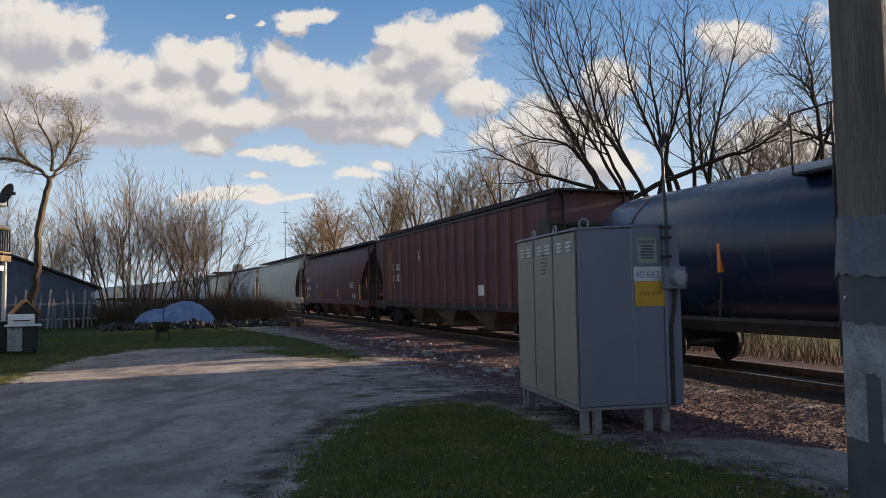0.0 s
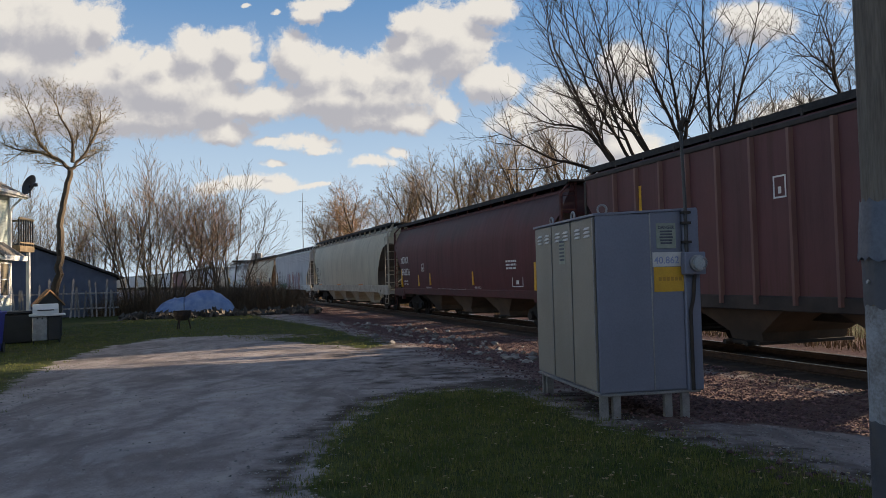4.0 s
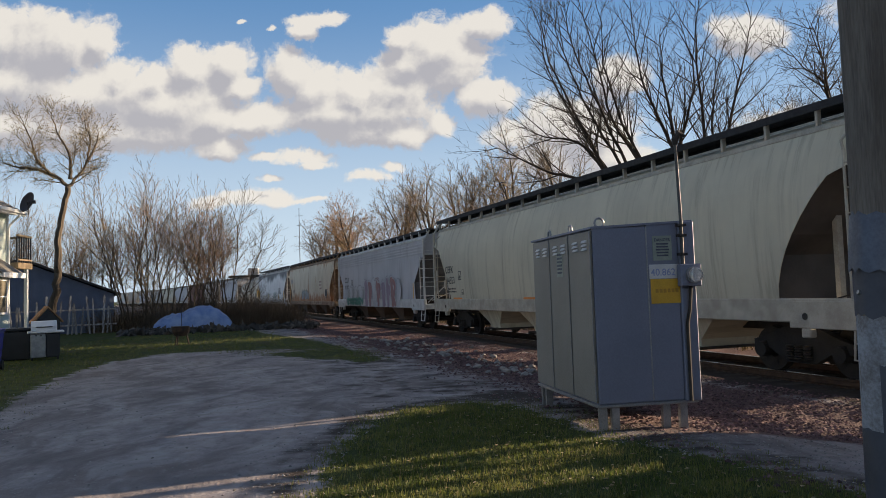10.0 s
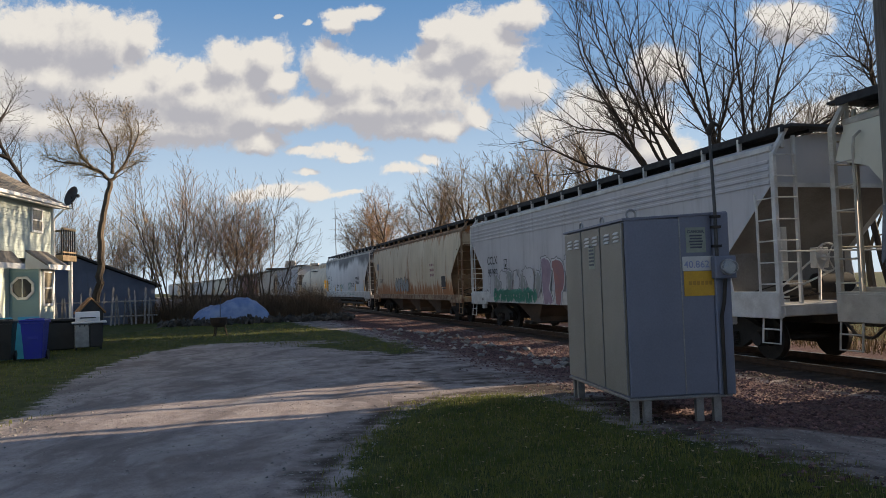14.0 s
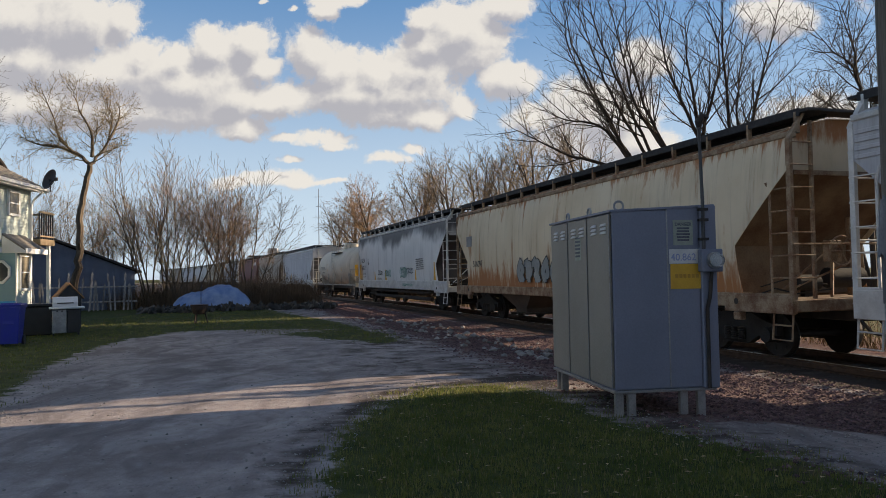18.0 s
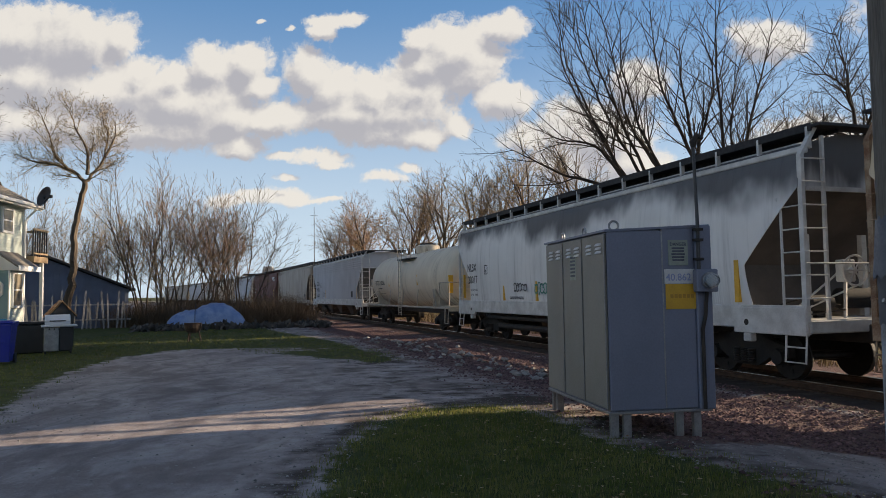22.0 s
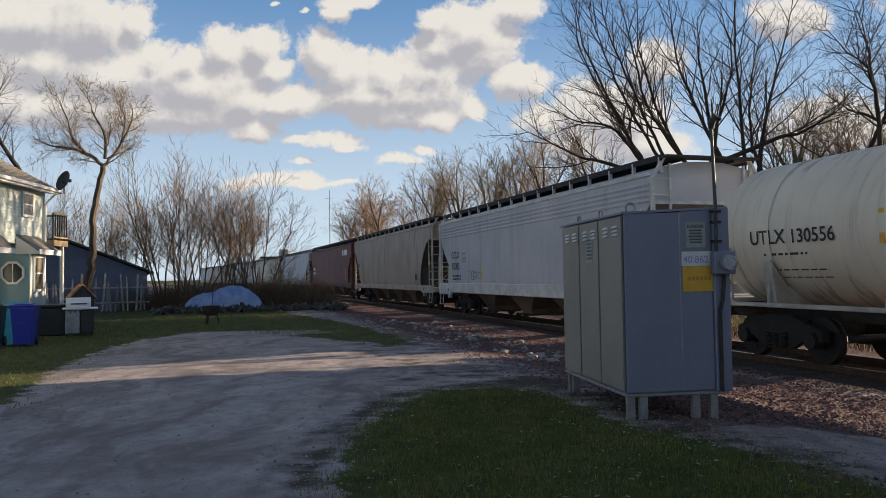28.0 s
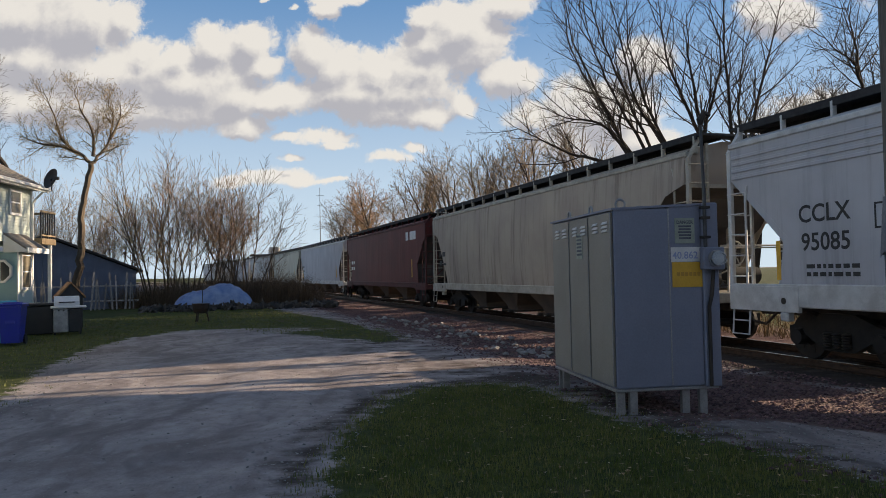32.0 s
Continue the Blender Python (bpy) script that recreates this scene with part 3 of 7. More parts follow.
def car_common(car, half, sill, z_sill, z_deck=1.15):
    """Centre sill, couplers, end platforms, trucks: what all the cars share."""
    part("centre_sill", Shape().box(-half + 0.55, half - 0.55, -0.24, 0.24, 0.72, 1.05, 0.02), STEEL_DARK, car)
    for q in (-1, 1):
        e = q * half
        cp = Shape().box(min(e, e - q * 0.62), max(e, e - q * 0.62), -0.07, 0.07, 0.78, 0.94, 0.02)
        cp.box(min(e + q * 0.02, e - q * 0.24), max(e + q * 0.02, e - q * 0.24), -0.17, 0.17, 0.70, 1.0, 0.05)
        cp.tube([(e - q * 0.5, 0.3, 0.8), (e - q * 0.2, 0.32, 0.55), (e, 0.2, 0.5)], 0.03, 6)
        part("coupler", cp, STEEL_DARK, car)
        make_truck(car).matrix_basis = pose(q * (half - 2.75), 0, 0)
        pl = Shape().box(min(e - q * 0.62, e - q * 0.78), max(e - q * 0.62, e - q * 0.78), -1.5, 1.5, 0.92, z_deck, 0.02)
        pl.box(min(e - q * 0.70, e - q * 2.0), max(e - q * 0.70, e - q * 2.0), -1.42, 1.42, z_deck - 0.06, z_deck)
        part("end_platform", pl, sill, car)


def hopper(name, s_mid, length, paint, sill, label, eave=4.12, half_w=1.56, bulge=0.05, ribs=0, lines=0, rib_mat=None, marks=(), tilt=0.0, boards=True, bays=3, deep=0.0, post_mat=None, bay_mat=None, lift=0.38, arc=False, end_mat=None):
    """A covered hopper car: open sloped ends behind cut-away side sheets, bays with gates, roof with hatches and running boards, ladders, trucks."""
    half = length / 2
    car = thing(name, pose(0, 0, 0), label, "railcar", "cars of the freight train")
    zs = 1.18 + deep
    e_top, e_low = half - 0.73, half - (2.7 if arc else 2.08)
    z_cut, z_knee = eave - 0.66, 2.15
    pm = post_mat or sill
    under = end_mat or SLOPE_GRIME_SHADE

    def prof(z):
        q = (z - zs) / (eave - zs)
        return half_w + bulge * (1 - (2 * q - 1) ** 2) - tilt * 4 * max(0, q - 0.55) ** 2

    def cut(z):
        """Where the side sheet ends at a height: upright, then a raking cut, then a rounded foot."""
        if arc:
            u = max(0.0, min(1.0, (z - zs) / (eave - 0.2 - zs)))
            return e_top - (e_top - e_low) * (1 - u ** 1.7)
        if z >= z_cut:
            return e_top
        if z >= z_knee:
            return e_top - (e_top - e_low) * (z_cut - z) / (z_cut - z_knee)
        return e_low + 0.14 * ((z_knee - z) / (z_knee - zs)) ** 1.6

    def shell(z):
        """Where the tank itself ends: set back behind the side sheet's edge."""
        if z >= z_cut:
            return e_top - 0.05
        return min(cut(z), e_top - 0.05 - (e_top - e_low) * min(1.0, (z_cut - z) / (z_cut - z_knee))) - 0.10 * smooth(0.0, 0.4, z_cut - z)

    levels = sorted({zs + (eave - zs) * i / 10 for i in range(11)} | {z_cut, z_cut - 0.2, z_cut - 0.4, z_knee, z_knee + 0.12, z_knee - 0.12})
    nx = 14
    pe = prof(eave)
    roof = [(pe - 0.10, eave + 0.09), (pe - 0.35, eave + 0.18), (0.55, eave + 0.31), (0.0, eave + 0.33)]
    rows = [(prof(z), z) for z in levels] + roof
    ring = [(-y, z) for y, z in rows] + [(y, z) for y, z in rows[-2::-1]]
    body = Shape().rings([[((-1 + 2 * i / nx) * shell(z), y, z) for y, z in ring] for i in range(nx + 1)], caps=False)
    part("body", body, paint, car, smooth=True)
    for q in (-1, 1):
        # the default slope sheet colour holds grime and the shade under the end
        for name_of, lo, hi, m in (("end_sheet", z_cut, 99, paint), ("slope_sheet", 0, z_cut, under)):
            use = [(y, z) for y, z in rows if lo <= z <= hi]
            part(name_of, Shape().add([(q * shell(z), s * y, z) for y, z in use for s in (-1, 1)], [(2 * i, 2 * i + 1, 2 * i + 3, 2 * i + 2) for i in range(len(use) - 1)]), m, car, "" if lo else "dark slope sheet under the end")
        for s in (-1, 1):
            strip = [[(q * (shell(z) - 0.03), s * (prof(z) + 0.002), z), (q * cut(z), s * (prof(z) + 0.002), z), (q * cut(z), s * (prof(z) - 0.012), z), (q * (shell(z) - 0.03), s * (prof(z) - 0.012), z)] for z in levels]
            part("side_sheet", Shape().rings(strip), paint, car)
    for q in (-1, 1):
        part("eave_rail", Shape().box(-e_top - 0.02, e_top + 0.02, min(q * (pe - 0.14), q * (pe + 0.035)), max(q * (pe - 0.14), q * (pe + 0.035)), eave - 0.06, eave + 0.05, 0.02), pm, car)
    if ribs:
        rib = Shape().prism([(-0.05, 0.0), (0.05, 0.0), (0.03, 0.085), (-0.03, 0.085)], 2, zs - 0.1, eave - 0.07).data("side_post", rib_mat or paint)
        for i in range(ribs):
            x = -e_low + 0.1 + (2 * e_low - 0.2) * i / (ribs - 1)
            for q in (-1, 1):
                part("side_post", rib, paint, car, m=pose(x, q * half_w, 0, 0, 0, 0 if q > 0 else 180))
    for i in range(lines):
        z = eave - 0.24 - 0.13 * i
        for q in (-1, 1):
            part("side_ridge", Shape().box(-e_top + 0.05, e_top - 0.05, min(q * prof(z), q * (prof(z) + 0.025)), max(q * prof(z), q * (prof(z) + 0.025)), z - 0.035, z + 0.035, 0.01), paint, car)
    # side sills: a thin one below the body, deep plates at the ends with jacking pads
    for q in (-1, 1):
        part("side_sill", Shape().box(-half + 0.67, half - 0.67, min(q * (half_w - 0.10), q * (half_w + 0.03)), max(q * (half_w - 0.10), q * (half_w + 0.03)), 0.97, zs + 0.06, 0.02), sill, car)
        for e in (-1, 1):
            x0, x1 = sorted((e * (half - 0.66), e * (half - 2.45)))
            plate = part("bolster_plate", Shape().box(x0, x1, min(q * (half_w - 0.04), q * (half_w + 0.045)), max(q * (half_w - 0.04), q * (half_w + 0.045)), 0.88, zs + 0.02, 0.012), sill, car)
            part("jacking_pad", Shape().box(e * (half - 2.1) - 0.1, e * (half - 2.1) + 0.1, min(q * (half_w - 0.1), q * (half_w + 0.05)), max(q * (half_w - 0.1), q * (half_w + 0.05)), 0.72, 0.88, 0.02), sill, plate)
            part("lift_hole", Shape().tube([(e * (half - 2.1), q * (half_w + 0.04), 1.08), (e * (half - 2.1), q * (half_w + 0.05), 1.08)], 0.06, 10), STEEL_DARK, plate)
    car_common(car, half, sill, 1.0)
    # hopper bays between the trucks; the default dark colour includes underside shade
    span = 2 * (half - 4.1) / max(bays, 1)
    if not bays:
        for y in (-1.15, 1.15):
            part("outlet_pipe", Shape().tube([(-half + 4.0, y, 0.52), (half - 4.0, y, 0.52)], 0.10, 10), STEEL_DARK, car)
            part("air_line", Shape().tube([(-half + 3.4, y * 1.2, 0.82), (half - 3.4, y * 1.2, 0.82)], 0.06, 8), STEEL_DARK, car)
        for i in range(4):
            xm = (i - 1.5) * (half - 4.0) * 0.5
            part("outlet_cone", Shape().tube([(xm, 0, zs + 0.1), (xm, 0, 0.7), (xm, 0, 0.5)], [1.25, 0.22, 0.16], 14), BAY_GRIME_SHADE, car)
    for i in range(bays):
        x0 = -(half - 4.1) + span * i
        xm = x0 + span / 2
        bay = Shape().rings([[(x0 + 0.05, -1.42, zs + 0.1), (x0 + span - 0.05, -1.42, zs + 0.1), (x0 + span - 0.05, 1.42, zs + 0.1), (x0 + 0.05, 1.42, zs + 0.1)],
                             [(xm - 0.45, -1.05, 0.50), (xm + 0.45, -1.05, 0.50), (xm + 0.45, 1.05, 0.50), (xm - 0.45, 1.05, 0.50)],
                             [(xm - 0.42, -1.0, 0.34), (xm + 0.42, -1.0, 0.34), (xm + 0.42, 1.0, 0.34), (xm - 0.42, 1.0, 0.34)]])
        bb = part("hopper_bay", bay, bay_mat or BAY_GRIME_SHADE, car)
        part("gate", Shape().box(xm - 0.5, xm + 0.5, -1.15, 1.15, 0.28, 0.34).tube([(xm - 0.3, 1.05, 0.31), (xm - 0.3, 1.3, 0.31)], 0.05, 8).tube([(xm + 0.3, 1.05, 0.31), (xm + 0.3, 1.3, 0.31)], 0.05, 8), STEEL_DARK, bb)
    # roof: trough hatch and running boards on brackets
    part("roof_hatch", Shape().box(-e_top + 1.2, e_top - 1.2, -0.36, 0.36, eave + 0.30, eave + 0.42, 0.03), sill, car)
    if boards:
        for q in (-1, 1):
            y0, y1 = sorted((q * 0.72, q * 1.30))
            board = part("running_board", Shape().box(-e_top - 0.1, e_top + 0.1, y0, y1, eave + lift, eave + lift + 0.05), GRATE, car)
            for o in (1.30, 0.70):
                part("edge_angle", Shape().box(-e_top - 0.1, e_top + 0.1, min(q * o, q * (o + 0.03)), max(q * o, q * (o + 0.03)), eave + lift - 0.07, eave + lift + 0.07), GRATE, board)
            nb = int(2 * e_top / 1.15)
            yb = min(pe, 1.34)
            for i in range(nb + 1):
                x = -e_top + 2 * e_top * i / nb
                part("bracket", Shape().box(x - 0.03, x + 0.03, min(q * (yb - 0.1), q * (yb - 0.004)), max(q * (yb - 0.1), q * (yb - 0.004)), eave + 0.02, eave + lift + 0.02, 0.008), pm, board)
            part("end_walk", Shape().box(min(q * (e_top - 0.1), q * (e_top + 0.3)), max(q * (e_top - 0.1), q * (e_top + 0.3)), -1.32, 1.32, eave + lift - 0.01, eave + lift + 0.04), GRATE, car)
    # ends: corner posts that lean in to the roof, ladders on the side and on the end, braces
    for q in (-1, 1):
        xe = q * (e_top + 0.03)
        for y in (-1, 1):
            yo = y * (half_w + 0.02)
            part("corner_post", Shape().rings([[(xe + a, w + b * y, z) for a, b in ((-0.05, 0), (0.05, 0), (0.05, -0.07), (-0.05, -0.07))] for w, z in ((yo, 0.9), (yo, eave - 0.1), (y * (half_w - 0.3), eave + lift))]), pm, car)
            # side ladder in the cut-away
            xi = xe - q * 0.46
            zi = next((z for z in levels if cut(z) > abs(xi) + 0.02), z_cut) - 0.05
            lad = Shape().tube([(xi, yo, 0.95), (xi, yo, zi - 0.15), (xi - q * 0.03, yo, zi), (xi - q * 0.05, y * prof(zi), zi + 0.1)], 0.024, 6)
            z = 1.12
            while z < zi:
                lad.tube([(xi, yo, z), (xe, yo, z)], 0.014, 5)
                z += 0.4
            part("side_ladder", lad, pm, car)
            part("step", Shape().tube([(xi, y * 1.52, 0.95), (xi, y * 1.57, 0.42), (xe, y * 1.57, 0.42), (xe, y * 1.52, 0.95)], 0.02, 6).tube([(xi, y * 1.56, 0.68), (xe, y * 1.56, 0.68)], 0.015, 5), pm, car)
            # end ladder
            ye = y * (half_w - 0.47)
            lad = Shape().box(xe - 0.03, xe + 0.03, min(ye, ye - y * 0.05), max(ye, ye - y * 0.05), 0.95, eave + 0.25)
            z = 1.12
            while z < eave + 0.1:
                lad.tube([(xe + q * 0.05, yo, z), (xe + q * 0.09, yo - y * 0.04, z), (xe + q * 0.09, ye + y * 0.02, z), (xe + q * 0.03, ye, z)], 0.014, 5)
                z += 0.4
            part("end_ladder", lad, pm, car)
            part("brace", Shape().box(q * (e_low + 0.55) - 0.05, q * (e_low + 0.55) + 0.05, min(y * 0.62, y * 0.74), max(y * 0.62, y * 0.74), 1.1, z_cut - 0.75), pm, car)
        part("handrail", Shape().tube([(xe + q * 0.06, -half_w, 2.12), (xe + q * 0.06, half_w, 2.12)], 0.018, 6), pm, car)
        part("end_rib", Shape().box(min(q * (e_top - 0.03), q * (e_top + 0.02)), max(q * (e_top - 0.03), q * (e_top + 0.02)), -pe + 0.05, pe - 0.05, z_cut - 0.06, z_cut + 0.02), pm, car)
        # brake gear on the end platform
        xm = q * (half - 1.55)
        part("air_reservoir", Shape().tube([(xm, -0.95, 1.5), (xm, -0.9, 1.5), (xm, -0.1, 1.5), (xm, -0.05, 1.5)], [0.12, 0.2, 0.2, 0.12], 14), TRUCK, car, smooth=True)
        part("brake_cylinder", Shape().tube([(xm + q * 0.1, 0.25, 1.42), (xm + q * 0.1, 0.75, 1.42), (xm + q * 0.1, 0.8, 1.42)], [0.15, 0.15, 0.08], 14).box(xm - 0.05, xm + 0.25, 0.3, 0.5, 1.12, 1.3), TRUCK, car, smooth=True)
        part("brake_rod", Shape().tube([(xm + q * 0.2, 0.95, 1.3), (xm + q * 0.35, -0.2, 1.75)], 0.02, 5).tube([(xm, 1.1, 1.2), (xm + q * 0.45, 0.4, 1.95)], 0.022, 5).tube([(xm + q * 0.4, 0.2, 1.15), (xm + q * 0.45, 0.2, 2.1)], 0.03, 6), pm, car)
        part("air_pipe", Shape().tube([(xm - q * 0.3, 1.25, 1.2), (xm, 1.15, 1.32), (xm + q * 0.3, 0.9, 1.22), (xm + q * 0.5, 0.3, 1.3)], 0.016, 5).tube([(xm - q * 0.2, 1.3, 1.35), (xm + q * 0.1, 0.9, 1.5), (xm + q * 0.2, 0.1, 1.38)], 0.014, 5), STEEL_DARK, car)
        hx = xe - q * 0.1
        wheel = Shape().tube([(hx, 0.3 + 0.27 * math.cos(a * math.pi / 8), 2.0 + 0.27 * math.sin(a * math.pi / 8)) for a in range(17)], 0.02, 6, False)
        for k in range(3):
            c, s = math.cos(k * math.pi / 3) * 0.27, math.sin(k * math.pi / 3) * 0.27
            wheel.tube([(hx, 0.3 - c, 2.0 - s), (hx, 0.3 + c, 2.0 + s)], 0.014, 5)
        part("handbrake_wheel", wheel.tube([(hx, 0.3, 2.0), (hx - q * 0.15, 0.3, 2.0)], 0.06, 8), pm, car)
        part("brake_box", Shape().box(min(hx - q * 0.12, hx - q * 0.3), max(hx - q * 0.12, hx - q * 0.3), 0.15, 0.45, 1.8, 2.2, 0.02), pm, car)
    put_marks(car, marks, lambda z: prof(max(zs, min(eave, z))), half)
    return car, s_mid


def put_marks(car, marks, prof, half):
    """Lettering, plates and stripes on the near side. x is measured from the leading (towards the viewer's right) end."""
    for kind, x, z, *rest in marks:
        xx = -half + x
        if kind == "text":
            words, size, m = rest
            me = text_mesh(words, size, m, lambda h, z=z: prof(z + h) + 0.004, weight=0.006 * size / 0.4)
            part("lettering", me, m, car, m=pose(xx, 0, z))
        elif kind == "bars":
            w, n, h, m = rest
            rnd = random.Random(int(x * 100 + z * 10))
            for i in range(n):
                zz, q, sh = z - i * h * 1.9, 0.0, Shape()
                while q < w:
                    l = rnd.uniform(0.5, 2.4) * h * 1.3
                    sh.box(xx - min(q + l, w), xx - q, prof(zz) + 0.002, prof(zz) + 0.006, zz, zz + h)
                    q += l + h * 0.7
                    if h >= 0.06:
                        part("lettering", sh, m, car)
                        sh = Shape()
                if h < 0.06:
                    part("lettering", sh, m, car)
        elif kind == "stripe":
            w, h, m = rest
            part("reflector", Shape().box(xx - w, xx, prof(z) + 0.002, prof(z + h) + 0.008, z, z + h), m, car)
        elif kind == "frame":
            w, h, m = rest
            sh = Shape()
            y0, y1 = prof(z + h / 2) + 0.003, prof(z + h / 2) + 0.008
            for a0, a1, b0, b1 in ((0, w, 0, 0.03), (0, w, h - 0.03, h), (0, 0.03, 0.03, h - 0.03), (w - 0.03, w, 0.03, h - 0.03)):
                sh.box(xx - a1, xx - a0, y0, y1, z + b0, z + b1)
            sh.box(xx - w * 0.62, xx - w * 0.38, y0, y1, z + h * 0.2, z + h * 0.5)
            part("data_plate", sh, m, car)
        elif kind == "plate":
            w, h, m = rest
            part("data_plate", Shape().box(xx - w, xx, prof(z + h / 2), prof(z + h / 2) + 0.012, z, z + h, 0.003), m, car)


def tank_car(name, s_mid, length, paint, frame_mat, label, radius=1.5, mid_z=2.62, dome=True, rails=True, marks=()):
    half = length / 2
    car = thing(name, pose(0, 0, 0), label, "railcar", "cars of the freight train")
    body, rings = Shape(), []
    e = half - 1.0
    for i, (x, r) in enumerate([(-e, 0.02), (-e + 0.06, 0.45), (-e + 0.2, 0.75), (-e + 0.42, 0.92), (-e + 0.75, 1.0), (-3.2, 1.0), (-3.14, 1.004), (3.14, 1.004), (3.2, 1.0), (e - 0.75, 1.0), (e - 0.42, 0.92), (e - 0.2, 0.75), (e - 0.06, 0.45), (e, 0.02)]):
        rings.append([(x, radius * r * math.cos(2 * math.pi * q / 40), mid_z + radius * r * math.sin(2 * math.pi * q / 40)) for q in range(40)])
    part("tank", body.rings(rings), paint, car, smooth=True)
    for q in (-1, 1):
        x = q * (half - 3.0)
        part("saddle", Shape().prism([(-1.35, 1.05), (1.35, 1.05), (1.45, mid_z - 0.55), (1.1, mid_z - 1.0), (0, mid_z - radius + 0.03), (-1.1, mid_z - 1.0), (-1.45, mid_z - 0.55)], 0, x - 0.12, x + 0.12), frame_mat, car)
        part("tank_band", Shape().rings([[(x + a, (radius + 0.012) * math.cos(2 * math.pi * k / 40), mid_z + (radius + 0.012) * math.sin(2 * math.pi * k / 40)) for k in range(40)] for a in (-0.07, 0.07)], caps=False), paint, car, smooth=True)
    for q in (-1, 1):
        part("side_sill", Shape().box(-half + 0.7, half - 0.7, min(q * 1.38, q * 1.5), max(q * 1.38, q * 1.5), 1.02, 1.1, 0.01), frame_mat, car)
        for k in range(5):
            x = -half + 3 + (length - 6) * k / 4
            part("hanger", Shape().tube([(x, q * 1.44, 1.05), (x, q * 1.35, 1.9)], 0.03, 6), frame_mat, car)
    car_common(car, half, frame_mat, 1.0)
    for q in (-1, 1):
        xe = q * (half - 0.72)
        rl = Shape().tube([(xe - q * 1.3, 1.47, 1.12), (xe - q * 1.3, 1.5, 2.15), (xe, 1.5, 2.15), (xe, -1.5, 2.15), (xe - q * 1.3, -1.5, 2.15), (xe - q * 1.3, -1.47, 1.12)], 0.022, 6)
        rl.tube([(xe, 1.5, 1.1), (xe, 1.5, 2.15)], 0.022, 6).tube([(xe, -1.5, 1.1), (xe, -1.5, 2.15)], 0.022, 6)
        rl.tube([(xe - q * 0.02, 1.52, 1.1), (xe - q * 0.05, 1.55, 0.42), (xe - q * 0.45, 1.55, 0.42), (xe - q * 0.48, 1.52, 1.1)], 0.022, 6)
        part("end_railing", rl, frame_mat, car)
    top = mid_z + radius
    if dome:
        d = part("dome", Shape().tube([(0, 0, top - 0.1), (0, 0, top + 0.28), (0, 0, top + 0.34)], [0.62, 0.62, 0.5], 24), paint, car, smooth=True)
        part("dome_lid", Shape().tube([(0, 0, top + 0.34), (0, 0, top + 0.42)], [0.46, 0.4], 20), TRUCK, d)
    if rails:
        for y in (-1, 1):
            pf = Shape().box(-1.25, 1.25, min(y * 0.75, y * 1.35), max(y * 0.75, y * 1.35), top - 0.42, top - 0.37)
            part("platform", pf, GRATE, car)
            rg = Shape()
            for x in (-1.25, -0.42, 0.42, 1.25):
                rg.tube([(x, y * 1.33, top - 0.42), (x, y * 1.33, top + 0.65)], 0.02, 6)
            for z in (top + 0.15, top + 0.65):
                rg.tube([(-1.25, y * 1.33, z), (1.25, y * 1.33, z)], 0.02, 6)
            part("railing", rg, STEEL_DARK if paint is TANK_BLACK else frame_mat, car)
            part("side_ladder", ladder(Shape(), 0.0, y * 1.56, 0.6, top - 0.4, 0.45, 11), frame_mat, car)
    prof = lambda z: math.sqrt(max(0.04, (radius + 0.004) ** 2 - (z - mid_z) ** 2))
    put_marks(car, marks, prof, half)
    return car, s_mid


MAROON_RIB = car_paint("maroon_brown_paint", (0.112, 0.036, 0.040), (0.08, 0.029, 0.032), grime=0.5, streak=0.25)
RIB_BROWN = car_paint("faded_post_paint", (0.15, 0.072, 0.064), (0.19, 0.105, 0.085), grime=0.5, streak=0.3)
# soot value here darkens the upper side, painting in shade on its inward curve
MAROON = car_paint("maroon_paint", (0.095, 0.016, 0.021), (0.07, 0.013, 0.017), grime=0.45, streak=0.1, soot=0.5)
CREAM_GREY = car_paint("cream_grey_paint", (0.57, 0.53, 0.41), (0.48, 0.445, 0.345), grime=0.3, streak=0.12)
COLD_GREY = car_paint("cold_grey_paint", (0.50, 0.50, 0.52), (0.42, 0.42, 0.44), grime=0.25, streak=0.08)
RUSTY = car_paint("rusty_beige_paint", (0.66, 0.57, 0.42), (0.56, 0.46, 0.31), (0.34, 0.13, 0.035), 0.35, 0.97, patches=0.8, low=1.35)
SOOTY = car_paint("sooty_white_paint", (0.76, 0.755, 0.74), (0.66, 0.655, 0.64), grime=0.25, streak=0.12, soot=0.9)
TANK_WHITE = car_paint("cream_tank_paint", (0.72, 0.64, 0.50), (0.62, 0.54, 0.42), (0.16, 0.08, 0.03), 0.3, 0.5, top=3.9, low=1.0)
TANK_BLACK = car_paint("dark_blue_tank_paint", (0.008, 0.018, 0.05), (0.011, 0.024, 0.06), grime=0.1, streak=0.03, top=3.9, rough=0.12)
TAN = car_paint("two_tone_tan_paint", (0.42, 0.36, 0.29), (0.34, 0.28, 0.23), grime=0.5, streak=0.25)
RED = car_paint("dark_red_paint", (0.14, 0.022, 0.018), (0.10, 0.018, 0.016), grime=0.4, streak=0.15)
PALE = car_paint("pale_grey_paint", (0.56, 0.55, 0.52), (0.47, 0.46, 0.44), grime=0.35, streak=0.2)
# bay steel: dirt plus the shade below the car, both in the colour
BAY_GRIME_SHADE = mat("grimy_hopper_steel", (0.055, 0.04, 0.03), (0.12, 0.085, 0.06), 1.2, 0.85, 0, 0.2, 30)
# the grey car paint, darkened to paint in the shade under its ends
GREY_SLOPE_SHADED = mat("dusty_grey_slope_steel", (0.20, 0.20, 0.20), (0.13, 0.125, 0.12), 1.0, 0.8, 0, 0.2, 30)
